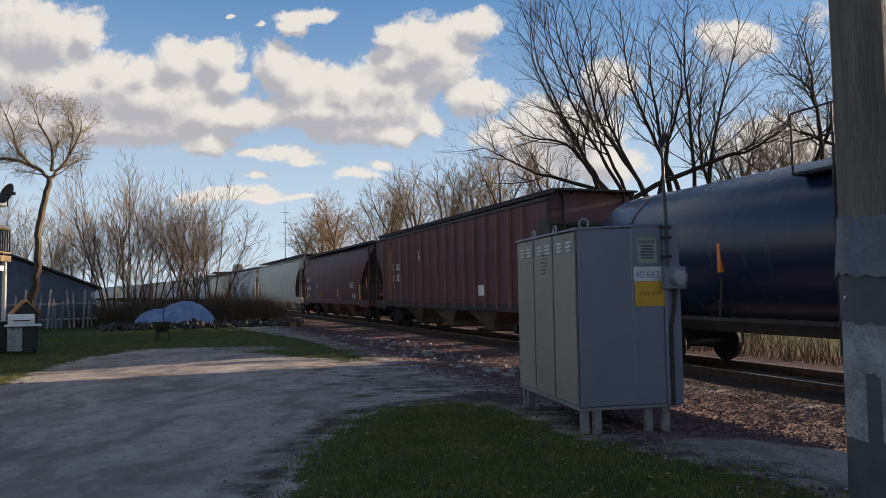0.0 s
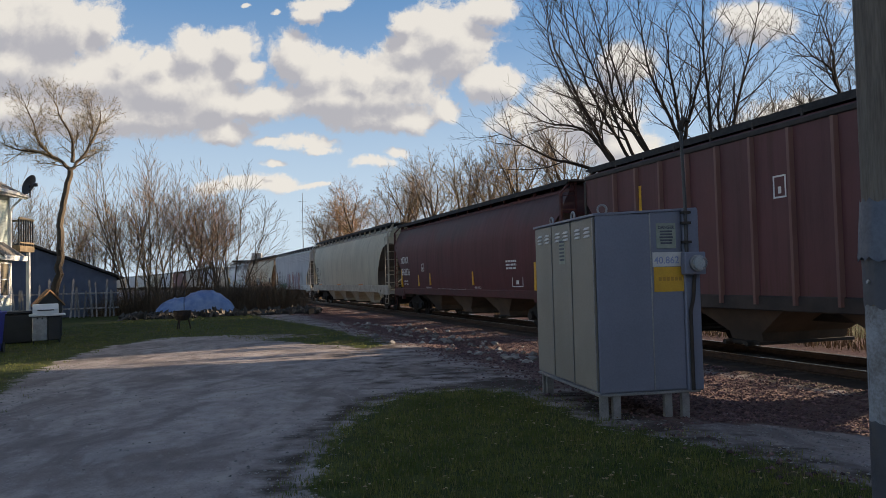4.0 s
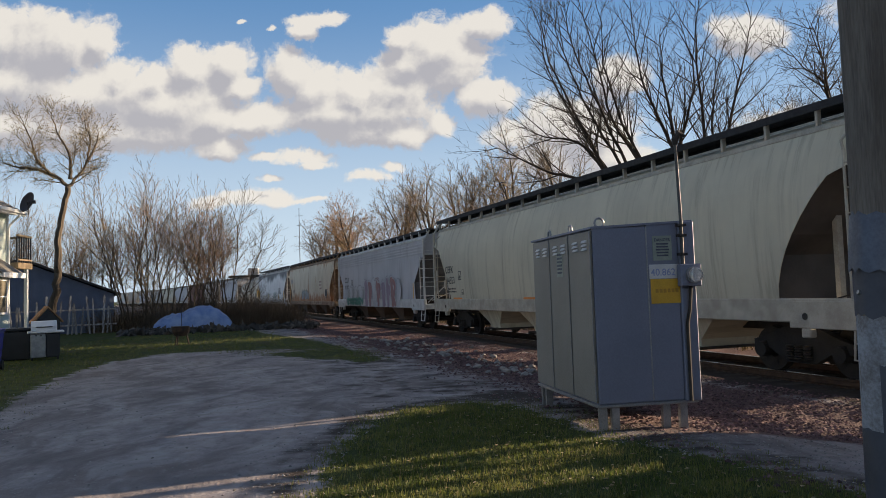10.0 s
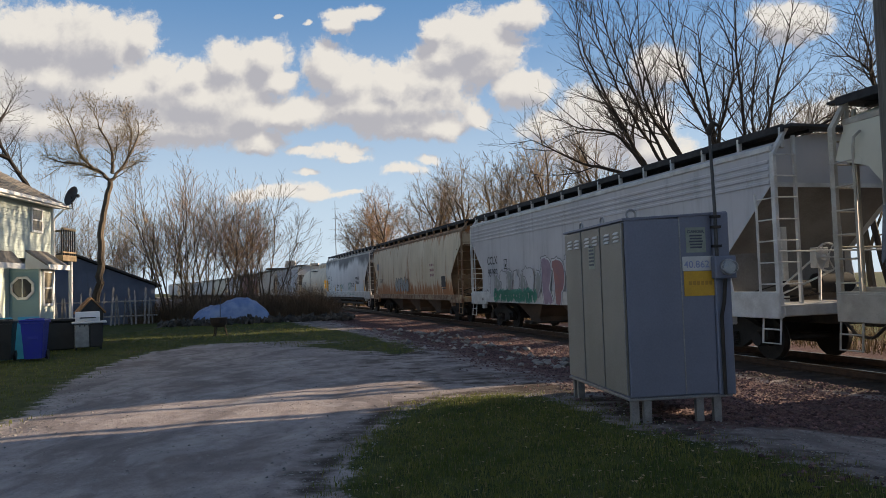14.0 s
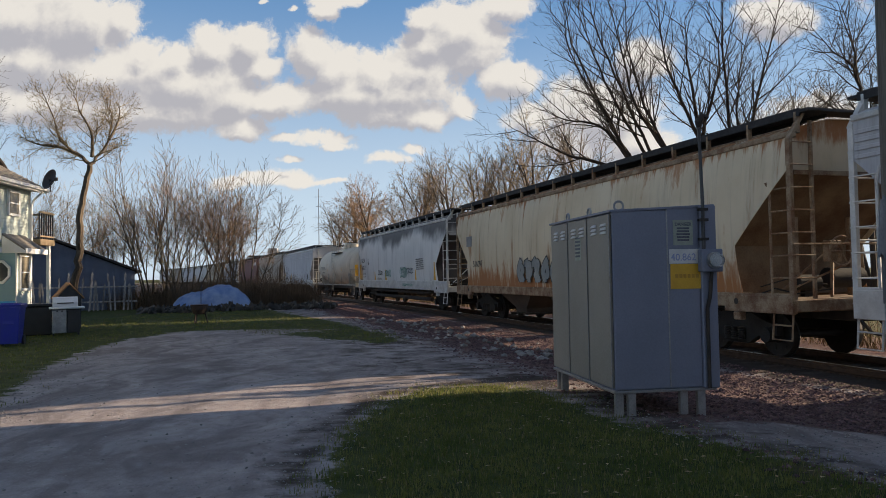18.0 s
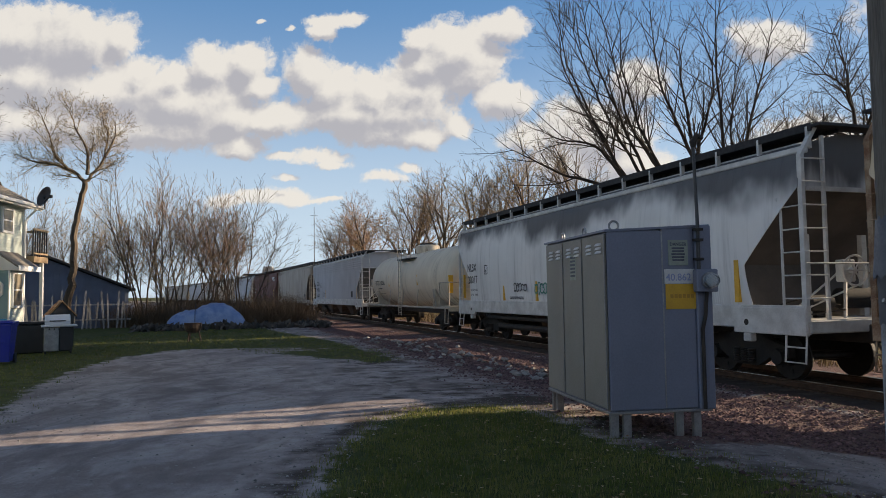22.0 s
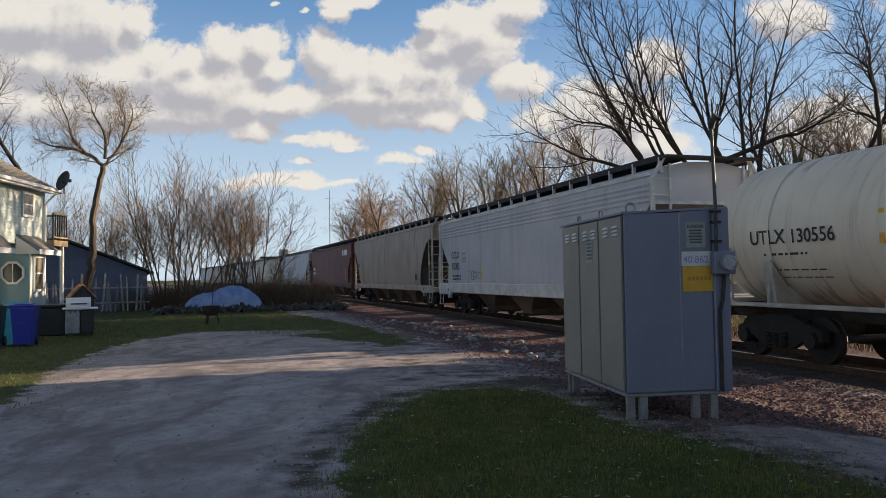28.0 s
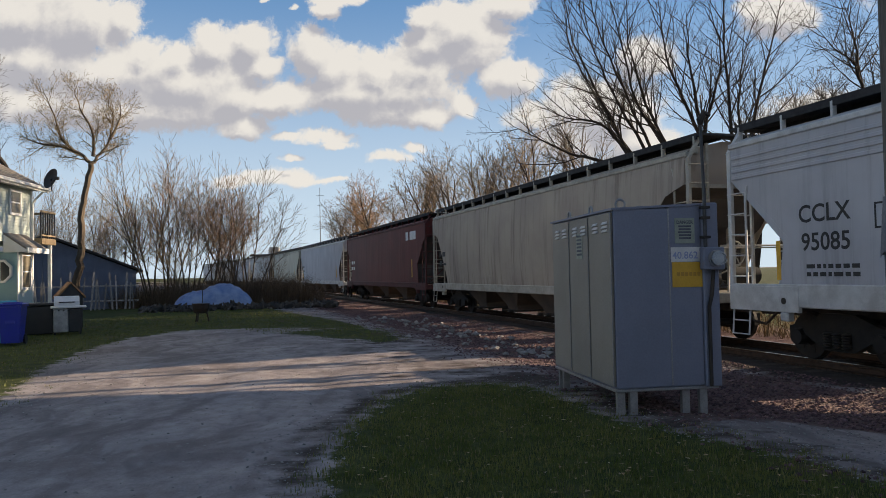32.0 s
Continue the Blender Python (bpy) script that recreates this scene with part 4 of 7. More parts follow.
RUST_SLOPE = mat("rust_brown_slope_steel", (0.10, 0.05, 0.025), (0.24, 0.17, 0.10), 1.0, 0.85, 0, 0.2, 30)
# dark for grime and for painted shade below the end slopes
SLOPE_GRIME_SHADE = mat("grimy_slope_steel", (0.055, 0.05, 0.05), (0.10, 0.09, 0.085), 1.0, 0.8, 0, 0.2, 30)
SILL_DARK = mat("black_sill", (0.014, 0.012, 0.012), (0.04, 0.03, 0.028), 3, 0.7)
SILL_MAROON = mat("maroon_sill", (0.09, 0.02, 0.02), (0.06, 0.018, 0.018), 3, 0.7)
SILL_CREAM = mat("cream_sill", (0.46, 0.43, 0.36), (0.30, 0.27, 0.22), 3, 0.6)
SILL_RUST = mat("rusted_sill", (0.34, 0.26, 0.17), (0.14, 0.06, 0.025), 4, 0.75)
ORANGE = mat("orange_reflector", (0.8, 0.25, 0.03), (0.65, 0.2, 0.03), 6, 0.5)
PAINT_RED = mat("spray_red", (0.30, 0.13, 0.11), (0.24, 0.13, 0.15), 3, 0.6)
PAINT_GREEN = mat("spray_green", (0.05, 0.22, 0.16), (0.07, 0.28, 0.20), 3, 0.6)
PAINT_MAUVE = mat("spray_mauve", (0.22, 0.16, 0.21), (0.30, 0.22, 0.28), 3, 0.6)
PAINT_WHITE = mat("spray_white", (0.58, 0.58, 0.60), (0.48, 0.48, 0.5), 3, 0.6)
PAINT_SILVER = mat("spray_silver", (0.27, 0.28, 0.27), (0.19, 0.20, 0.19), 2, 0.5)
FAINT_NAVY = mat("navy_lettering", (0.02, 0.02, 0.08), (0.04, 0.04, 0.1), 9, 0.6)
PAINT_GREY = mat("spray_grey", (0.16, 0.16, 0.17), (0.24, 0.24, 0.25), 3, 0.6)

GAPS = [-51.0, -31.0, -11.4, 6.81, 26.13, 44.98, 67.5, 86.58, 106.18, 125.35, 141.7, 160.51, 180.65, 200.6, 221.09, 241.17, 261.23, 281.23, 301.23, 321.23]
CARS = []


def between(i):
    return (GAPS[i] + GAPS[i + 1]) / 2, GAPS[i + 1] - GAPS[i]


def add_car(made):
    CARS.append(made)
    return made[0]


def bowed(pts, steps=4):
    """A smooth line through points."""
    out = [pts[0]]
    for i in range(len(pts) - 1):
        p0, p1, p2, p3 = pts[max(i - 1, 0)], pts[i], pts[i + 1], pts[min(i + 2, len(pts) - 1)]
        for k in range(1, steps + 1):
            t = k / steps
            out.append(0.5 * ((2 * p1) + (p2 - p0) * t + (2 * p0 - 5 * p1 + 4 * p2 - p3) * t * t + (3 * p1 - p0 - 3 * p2 + p3) * t ** 3))
    return out


def spray(car, half, prof, x0, z0, w, h, m, seed, strokes=7, thick=0.06):
    """Loose spray-can strokes as raised ribbons on the near side; no lettering in them."""
    rnd = random.Random(seed)
    for i in range(strokes):
        sh = Shape()
        cx = x0 - w * (i + 0.5) / strokes
        pts, a = [], rnd.uniform(0, 6.28)
        rx, rz = w / strokes * rnd.uniform(0.45, 0.8), h * rnd.uniform(0.3, 0.5)
        for k in range(12):
            q = a + k * rnd.uniform(0.4, 0.62)
            pts.append((cx + rx * math.cos(q), z0 + h / 2 + rz * math.sin(q)))
        for (xa, za), (xb, zb) in zip(pts, pts[1:]):
            d = math.hypot(xb - xa, zb - za) or 1
            nx, nz = -(zb - za) / d * thick, (xb - xa) / d * thick
            sh.add([(-half + px, prof(pz) + 0.005, pz) for px, pz in ((xa + nx, za + nz), (xa - nx, za - nz), (xb - nx, zb - nz), (xb + nx, zb + nz))], [(0, 1, 2, 3)])
        part("spray_marking", sh, m, car, fix=False)


def piece(car, half, prof, x0, z0, w, h, fills, rim, outline, seed, count, thick=0.2):
    """Large spray work: heavy bent strokes with a pale rim and a dark outline; no lettering in it."""
    rnd = random.Random(seed)
    for i in range(count):
        cx, up = x0 - w * (i + 0.5) / count, h * rnd.uniform(0.82, 1.0)
        wide, lean = w / count * 0.5, rnd.uniform(-0.18, 0.18)
        stem = [(cx + wide * rnd.uniform(-0.5, 0.1), z0 - 0.02), (cx + rnd.uniform(-0.1, 0.1), z0 + up * 0.5), (cx + wide * rnd.uniform(-0.2, 0.6) + lean, z0 + up)]
        arm = [(stem[2][0] + wide * 0.4, z0 + up * rnd.uniform(0.75, 0.95)), (cx - wide * rnd.uniform(0.5, 0.9), z0 + up * rnd.uniform(0.6, 0.9)), (cx - wide * rnd.uniform(0.2, 0.9), z0 + up * rnd.uniform(0.3, 0.5)), (cx + wide * rnd.uniform(-0.3, 0.3), z0 + up * rnd.uniform(0.25, 0.45))]
        foot = [(cx, z0 + up * 0.4), (cx - wide * 0.5, z0 + up * 0.22), (cx - wide * rnd.uniform(0.8, 1.15), z0 + 0.02)]
        fill = fills[i % len(fills)]
        for layer, (m, grow) in enumerate(((outline, 0.085), (rim, 0.05), (fill, 0.0))):
            sh = Shape()
            for k, line in enumerate((stem, arm, foot)):
                if k == 2 and i % 2:
                    continue
                path = bowed([Vector((x, z, 0)) for x, z in line], 6)
                rings = []
                for q, pt in enumerate(path):
                    d = (path[min(q + 1, len(path) - 1)] - path[max(q - 1, 0)]).normalized()
                    u = q / (len(path) - 1)
                    r = thick * (0.62 + 0.38 * math.sin(math.pi * u)) * (1.0, 0.75, 0.7)[k] + grow
                    if q in (0, len(path) - 1):
                        pt = pt + d * grow * (1 if q else -1)
                    dy = 0.004 + 0.0022 * i + 0.0006 * layer + 0.0001 * k
                    rings.append([(-half + x, prof(z) + dy, z) for x, z in ((pt.x - d.y * r, max(z0 - 0.03, pt.y + d.x * r)), (pt.x + d.y * r, max(z0 - 0.03, pt.y - d.x * r)))])
                sh.add([v for ring in rings for v in ring], [(2 * q, 2 * q + 1, 2 * q + 3, 2 * q + 2) for q in range(len(rings) - 1)])
            part("spray_marking", sh, m, car, fix=False)


def make_train():
    s, l = between(0)
    add_car(hopper("covered_hopper", s, l, PALE, SILL_CREAM, "pale grey covered hopper car on the track"))
    s, l = between(1)
    add_car(hopper("covered_hopper", s, l, MAROON_RIB, SILL_DARK, "dark brown covered hopper car on the track"))
    s, l = between(2)
    add_car(tank_car("tank_car", s, l, TANK_BLACK, SILL_DARK, "glossy dark blue tank car with white lettering", 1.5, 2.45, True, True,
                     [("text", l - 2.61, 2.1, "CRGX", 0.36, WHITE_MARK), ("text", l - 3.66, 2.1, "16285", 0.36, WHITE_MARK), ("bars", l - 2.81, 1.85, 2.0, 2, 0.06, WHITE_MARK), ("stripe", l - 1.76, 1.6, 0.07, 0.7, ORANGE), ("stripe", l - 6.11, 1.95, 0.08, 0.55, ORANGE), ("frame", l - 4.51, 2.25, 0.28, 0.3, WHITE_MARK)]))
    s, l = between(3)
    add_car(hopper("covered_hopper", s, l, MAROON_RIB, SILL_DARK, "maroon-brown covered hopper car with ribbed sides", 4.2, 1.5, 0.0, 17, 0, RIB_BROWN,
                   [("text", l - 3.54, 2.65, "CRDX", 0.42, WHITE_MARK), ("text", l - 3.54, 2.15, "312452", 0.42, WHITE_MARK), ("frame", l - 7.34, 2.95, 0.3, 0.4, WHITE_MARK), ("plate", 5.69, 1.5, 0.5, 0.35, WHITE_MARK), ("stripe", 2.39, 1.45, 0.1, 0.75, YELLOW), ("stripe", l - 3.14, 1.3, 0.12, 2.4, YELLOW), ("plate", 1.29, 3.2, 0.6, 0.5, BLACK_MARK)], bays=3, lift=0.24))
    s, l = between(4)
    add_car(hopper("covered_hopper", s, l, MAROON, SILL_MAROON, "smooth maroon covered hopper car with white lettering", 4.1, 1.52, 0.10, 0, 0, None,
                   [("text", l - 2.14, 2.42, "NDYX", 0.44, WHITE_MARK), ("text", l - 2.24, 1.86, "843336", 0.44, WHITE_MARK), ("text", l - 2.4, 1.55, "LD LMT 213800", 0.11, WHITE_MARK), ("text", l - 2.4, 1.41, "LT WT    62200", 0.11, WHITE_MARK), ("frame", l - 5.39, 2.0, 0.36, 0.34, WHITE_MARK), ("stripe", l - 2.14, 1.3, 0.1, 0.85, YELLOW), ("stripe", l - 4.79, 1.35, 0.1, 0.5, YELLOW), ("stripe", 2.3, 1.25, 0.12, 0.85, YELLOW), ("stripe", 7.42, 1.4, 0.1, 0.5, YELLOW), ("text", 7.3, 1.28, "OPEN HATCH", 0.1, WHITE_MARK), ("text", 7.4, 1.15, "BEFORE UNLOADING", 0.1, WHITE_MARK), ("stripe", 12.4, 1.4, 0.1, 0.5, YELLOW), ("text", 13.0, 1.25, "CAR STRUCTURE", 0.09, WHITE_MARK), ("text", 12.95, 1.14, "DESIGNED FOR", 0.09, WHITE_MARK), ("bars", 4.36, 2.15, 0.8, 3, 0.06, WHITE_MARK), ("frame", 3.96, 1.35, 0.8, 0.42, WHITE_MARK), ("bars", l - 7.39, 1.2, 3.2, 1, 0.05, WHITE_MARK)], 0.42, lift=0.22))
    s, l = between(5)
    add_car(hopper("covered_hopper", s, l, CREAM_GREY, SILL_CREAM, "smooth cream-grey covered hopper car with black lettering", 4.22, 1.52, 0.10, 0, 0, None,
                   [("text", l - 2.35, 2.4, "CEFX", 0.38, BLACK_MARK), ("text", l - 2.43, 1.98, "14553", 0.38, BLACK_MARK), ("frame", l - 3.8, 2.1, 0.3, 0.34, BLACK_MARK), ("bars", l - 2.5, 1.75, 0.9, 2, 0.06, BLACK_MARK), ("frame", l - 4, 1.55, 0.24, 0.2, BLACK_MARK), ("stripe", l - 3, 1.34, 0.95, 0.09, ORANGE), ("stripe", l - 9.4, 1.34, 0.95, 0.09, ORANGE), ("stripe", l - 15.4, 1.34, 0.95, 0.09, ORANGE)], 0.3, deep=0.14, bays=4, bay_mat=CREAM_GREY, arc=True))
    s, l = between(6)
    d = add_car(hopper("covered_hopper", s, l, COLD_GREY, WHITE_STEEL, "cold grey covered hopper car with spray paint", 4.05, 1.55, 0.0, 0, 4, None,
                       [("text", l - 2.63, 2.42, "CCLX", 0.42, BLACK_MARK), ("text", l - 2.69, 1.95, "95082", 0.42, BLACK_MARK), ("bars", l - 2.83, 1.65, 1.0, 2, 0.07, BLACK_MARK), ("frame", l - 4.43, 2.2, 0.3, 0.36, BLACK_MARK), ("stripe", l - 4.83, 1.4, 0.1, 0.7, YELLOW), ("stripe", 2.3, 1.4, 0.1, 0.7, YELLOW)], deep=0.14, end_mat=GREY_SLOPE_SHADED))
    flat = lambda z: 1.55
    on_sill = lambda z: 1.583
    piece(d, l / 2, on_sill, 11.5, 1.0, 7.4, 1.5, [PAINT_MAUVE, PAINT_RED, COLD_GREY, PAINT_RED, PAINT_MAUVE], PAINT_WHITE, PAINT_GREY, 6, 8, 0.23)
    piece(d, l / 2, on_sill, 16.3, 1.2, 5.0, 0.95, [COLD_GREY, PAINT_SILVER], COLD_GREY, PAINT_GREY, 4, 8, 0.12)
    spray(d, l / 2, lambda z: 1.602, 15.6, 1.05, 3.9, 0.4, PAINT_GREEN, 5, 15, 0.09)
    spray(d, l / 2, flat, 9.0, 2.35, 0.8, 0.2, PAINT_RED, 8, 5, 0.018)
    spray(d, l / 2, flat, 16.9, 1.05, 0.5, 0.4, PAINT_GREY, 3, 2, 0.03)
    s, l = between(7)
    r = add_car(hopper("covered_hopper", s, l, RUSTY, SILL_RUST, "rusty beige covered hopper car with brown streaks", 4.08, 1.53, 0.07, 0, 0, None,
                       [("bars", l - 14.19, 2.62, 0.66, 3, 0.13, PAINT_RED), ("text", l - 2.73, 1.95, "516097", 0.34, BLACK_MARK), ("plate", l - 2.03, 2.75, 0.6, 0.4, PAINT_GREY), ("plate", 3.57, 1.6, 0.62, 0.5, BLACK_MARK), ("bars", 3.57, 1.5, 0.6, 1, 0.05, BLACK_MARK)], 0.1, bays=3, post_mat=SILL_RUST, end_mat=RUST_SLOPE))
    piece(r, l / 2, lambda z: 1.61, 12.7, 1.42, 3.1, 0.72, [PAINT_SILVER], PAINT_SILVER, BLACK_MARK, 9, 5, 0.085)
    s, l = between(8)
    w = add_car(hopper("covered_hopper", s, l, SOOTY, WHITE_STEEL, "white covered hopper car blackened by soot", 4.1, 1.53, 0.08, 0, 0, None,
                       [("text", l - 1.85, 2.5, "NLSX", 0.40, BLACK_MARK), ("text", l - 1.9, 2.05, "20017", 0.40, BLACK_MARK), ("frame", l - 3.65, 2.35, 0.28, 0.34, BLACK_MARK), ("text", l - 2.1, 1.76, "LD LMT 217200", 0.11, BLACK_MARK), ("text", l - 2.1, 1.58, "LT WT    68800", 0.11, BLACK_MARK), ("bars", 5.17, 2.42, 1.25, 6, 0.05, BLACK_MARK), ("stripe", 2.35, 1.45, 0.12, 0.8, YELLOW), ("stripe", 5.37, 1.45, 0.1, 0.5, YELLOW), ("stripe", 13.87, 1.42, 0.1, 0.5, YELLOW), ("stripe", 11.27, 1.42, 0.1, 0.6, YELLOW), ("stripe", l - 1.35, 1.5, 0.1, 0.9, YELLOW), ("bars", 5.97, 1.2, 1.6, 2, 0.045, BLACK_MARK), ("bars", 13.87, 1.2, 1.35, 2, 0.085, FAINT_NAVY), ("bars", 13.37, 1.52, 1.1, 2, 0.03, BLACK_MARK)], 0.1, bays=0, deep=0.16))
    on_side = lambda z: 1.60
    spray(w, l / 2, on_side, 6.75, 1.75, 1.05, 0.3, BLACK_MARK, 12, 5, 0.018)
    spray(w, l / 2, on_side, 8.05, 1.5, 1.2, 0.65, PAINT_GREEN, 13, 7, 0.022)
    spray(w, l / 2, on_side, 12.9, 1.7, 1.0, 0.3, BLACK_MARK, 14, 5, 0.018)
    spray(w, l / 2, on_side, 11.3, 1.6, 1.25, 0.4, PAINT_GREEN, 16, 6, 0.022)
    spray(w, l / 2, lambda z: 1.575, 7.7, 1.12, 1.8, 0.13, PAINT_GREEN, 17, 9, 0.015)
    s, l = between(9)
    add_car(tank_car("tank_car", s, l, TANK_WHITE, SILL_CREAM, "cream-white tank car with black lettering and railings", 1.45, 2.42, True, True,
                     [("text", l - 2.55, 2.2, "UTLX", 0.37, BLACK_MARK), ("text", l - 3.59, 2.2, "130556", 0.35, BLACK_MARK), ("bars", l - 2.85, 1.98, 1.1, 1, 0.08, BLACK_MARK), ("bars", l - 3, 1.7, 1.3, 2, 0.07, BLACK_MARK), ("stripe", l - 5.5, 2.1, 0.1, 0.55, YELLOW), ("stripe", 0.95, 1.7, 0.1, 0.75, YELLOW), ("stripe", 5.55, 2.1, 0.1, 0.5, YELLOW)]))
    s, l = between(10)
    e = add_car(hopper("covered_hopper", s, l, COLD_GREY, WHITE_STEEL, "cold grey covered hopper car with black lettering", 4.05, 1.55, 0.0, 0, 4, None,
                       [("text", l - 2.47, 2.44, "CCLX", 0.42, BLACK_MARK), ("text", l - 2.52, 1.96, "95085", 0.42, BLACK_MARK), ("bars", l - 2.62, 1.65, 1.1, 2, 0.07, BLACK_MARK), ("frame", l - 4.02, 2.25, 0.34, 0.4, BLACK_MARK), ("stripe", l - 1.92, 1.45, 0.1, 0.7, YELLOW), ("stripe", l - 6.12, 1.45, 0.1, 0.6, YELLOW), ("stripe", 2.3, 1.42, 0.1, 0.75, YELLOW), ("plate", 3.8, 1.5, 0.5, 0.4, BLACK_MARK), ("bars", 4, 1.3, 1.6, 1, 0.08, BLACK_MARK)], deep=0.14, end_mat=GREY_SLOPE_SHADED))
    spray(e, l / 2, flat, 13.9, 1.5, 1.4, 0.4, PAINT_GREY, 15, 7, 0.025)
    end_words(e, l / 2, "CCLX", "95085")
    s, l = between(11)
    add_car(hopper("covered_hopper", s, l, TAN, SILL_CREAM, "dusty tan covered hopper car with brown upper side", 4.15, 1.52, 0.08, 0, 0, None, [("bars", l - 1.83, 2.4, 0.9, 2, 0.2, BLACK_MARK), ("plate", 3.58, 1.5, 0.4, 0.3, BLACK_MARK)], bays=4, arc=True))
    s, l = between(12)
    add_car(hopper("covered_hopper", s, l, RED, SILL_MAROON, "dark red covered hopper car with white marks", 4.15, 1.5, 0.0, 0, 0, None, [("bars", l - 2.13, 2.4, 1.0, 2, 0.2, WHITE_MARK), ("bars", 4.07, 3.4, 1.8, 1, 0.42, WHITE_MARK), ("stripe", 3.07, 1.5, 0.12, 0.9, YELLOW)]))
    for i, (p, sl, lab) in enumerate([(COLD_GREY, WHITE_STEEL, "cold grey covered hopper car"), (CREAM_GREY, SILL_CREAM, "cream-grey covered hopper car"), (PALE, SILL_CREAM, "pale grey covered hopper car"), (COLD_GREY, WHITE_STEEL, "cold grey covered hopper car"), (TAN, SILL_CREAM, "dusty tan covered hopper car"), (PALE, SILL_CREAM, "pale grey covered hopper car")]):
        s, l = between(13 + i)
        add_car(hopper("covered_hopper", s, l, p, sl, lab + " far down the train", 4.1, 1.53, 0.06, 0, 0, None, [("bars", l - 1.83, 2.4, 0.9, 2, 0.2, BLACK_MARK), ("stripe", 3.07, 1.5, 0.12, 0.9, YELLOW), ("stripe", l - 1.93, 1.5, 0.12, 0.9, YELLOW)]))


def end_words(car, half, *words):
    """Two short lines on the upper end panel that faces the viewer."""
    for i, w in enumerate(words):
        me = text_mesh(w, 0.24, BLACK_MARK, weight=0.003)
        part("lettering", me, BLACK_MARK, car, m=pose(-half + 0.95, 0.6, 3.75 - 0.3 * i, 0, 0, 90) @ pose(0, 0.01, 0))


# ---- grey equipment cabinet beside the track ----
CAB_GREY = mat("grey_cabinet_paint", (0.185, 0.20, 0.265), (0.155, 0.17, 0.225), 1.3, 0.5, 0.1, 0.05, 50)
CAB_BEIGE = mat("warm_grey_door_paint", (0.265, 0.245, 0.215), (0.215, 0.20, 0.175), 1.3, 0.55, 0.1, 0.06, 50)
GALV = mat("galvanised_steel", (0.36, 0.36, 0.36), (0.25, 0.25, 0.26), 7, 0.45, 0.7)
MAST_GREY = mat("dull_grey_pipe", (0.075, 0.075, 0.08), (0.05, 0.05, 0.05), 6, 0.5, 0.4)
SIGN_YELLOW = mat("yellow_label", (0.62, 0.36, 0.03), (0.52, 0.29, 0.03), 5, 0.5)
SIGN_WHITE = mat("white_label", (0.62, 0.61, 0.60), (0.5, 0.5, 0.5), 5, 0.5)
SIGN_GREEN = mat("faded_danger_label", (0.30, 0.33, 0.28), (0.22, 0.25, 0.21), 6, 0.5)
SIGN_TEXT = mat("label_print", (0.05, 0.055, 0.08), (0.09, 0.1, 0.13), 8, 0.6)
FAINT_BLUE = mat("faded_blue_print", (0.20, 0.24, 0.42), (0.28, 0.32, 0.5), 8, 0.6)
FAINT_BROWN = mat("faded_brown_print", (0.42, 0.22, 0.03), (0.36, 0.2, 0.03), 8, 0.6)


def glass_build(k, b):
    b.inputs["Base Color"].default_value = (0.8, 0.85, 0.9, 1)
    b.inputs["Roughness"].default_value = 0.05
    b.inputs["Transmission Weight"].default_value = 0.85


GLASS = material("clear_glass", glass_build)


def face_text(parent, words, size, m, x, z, align="LEFT"):
    """Words on a face that looks towards -y, read along +x."""
    me = text_mesh(words, size, m, align=align)
    part("lettering", me, m, parent, m=pose(x, 0, z, 0, 0, 180))


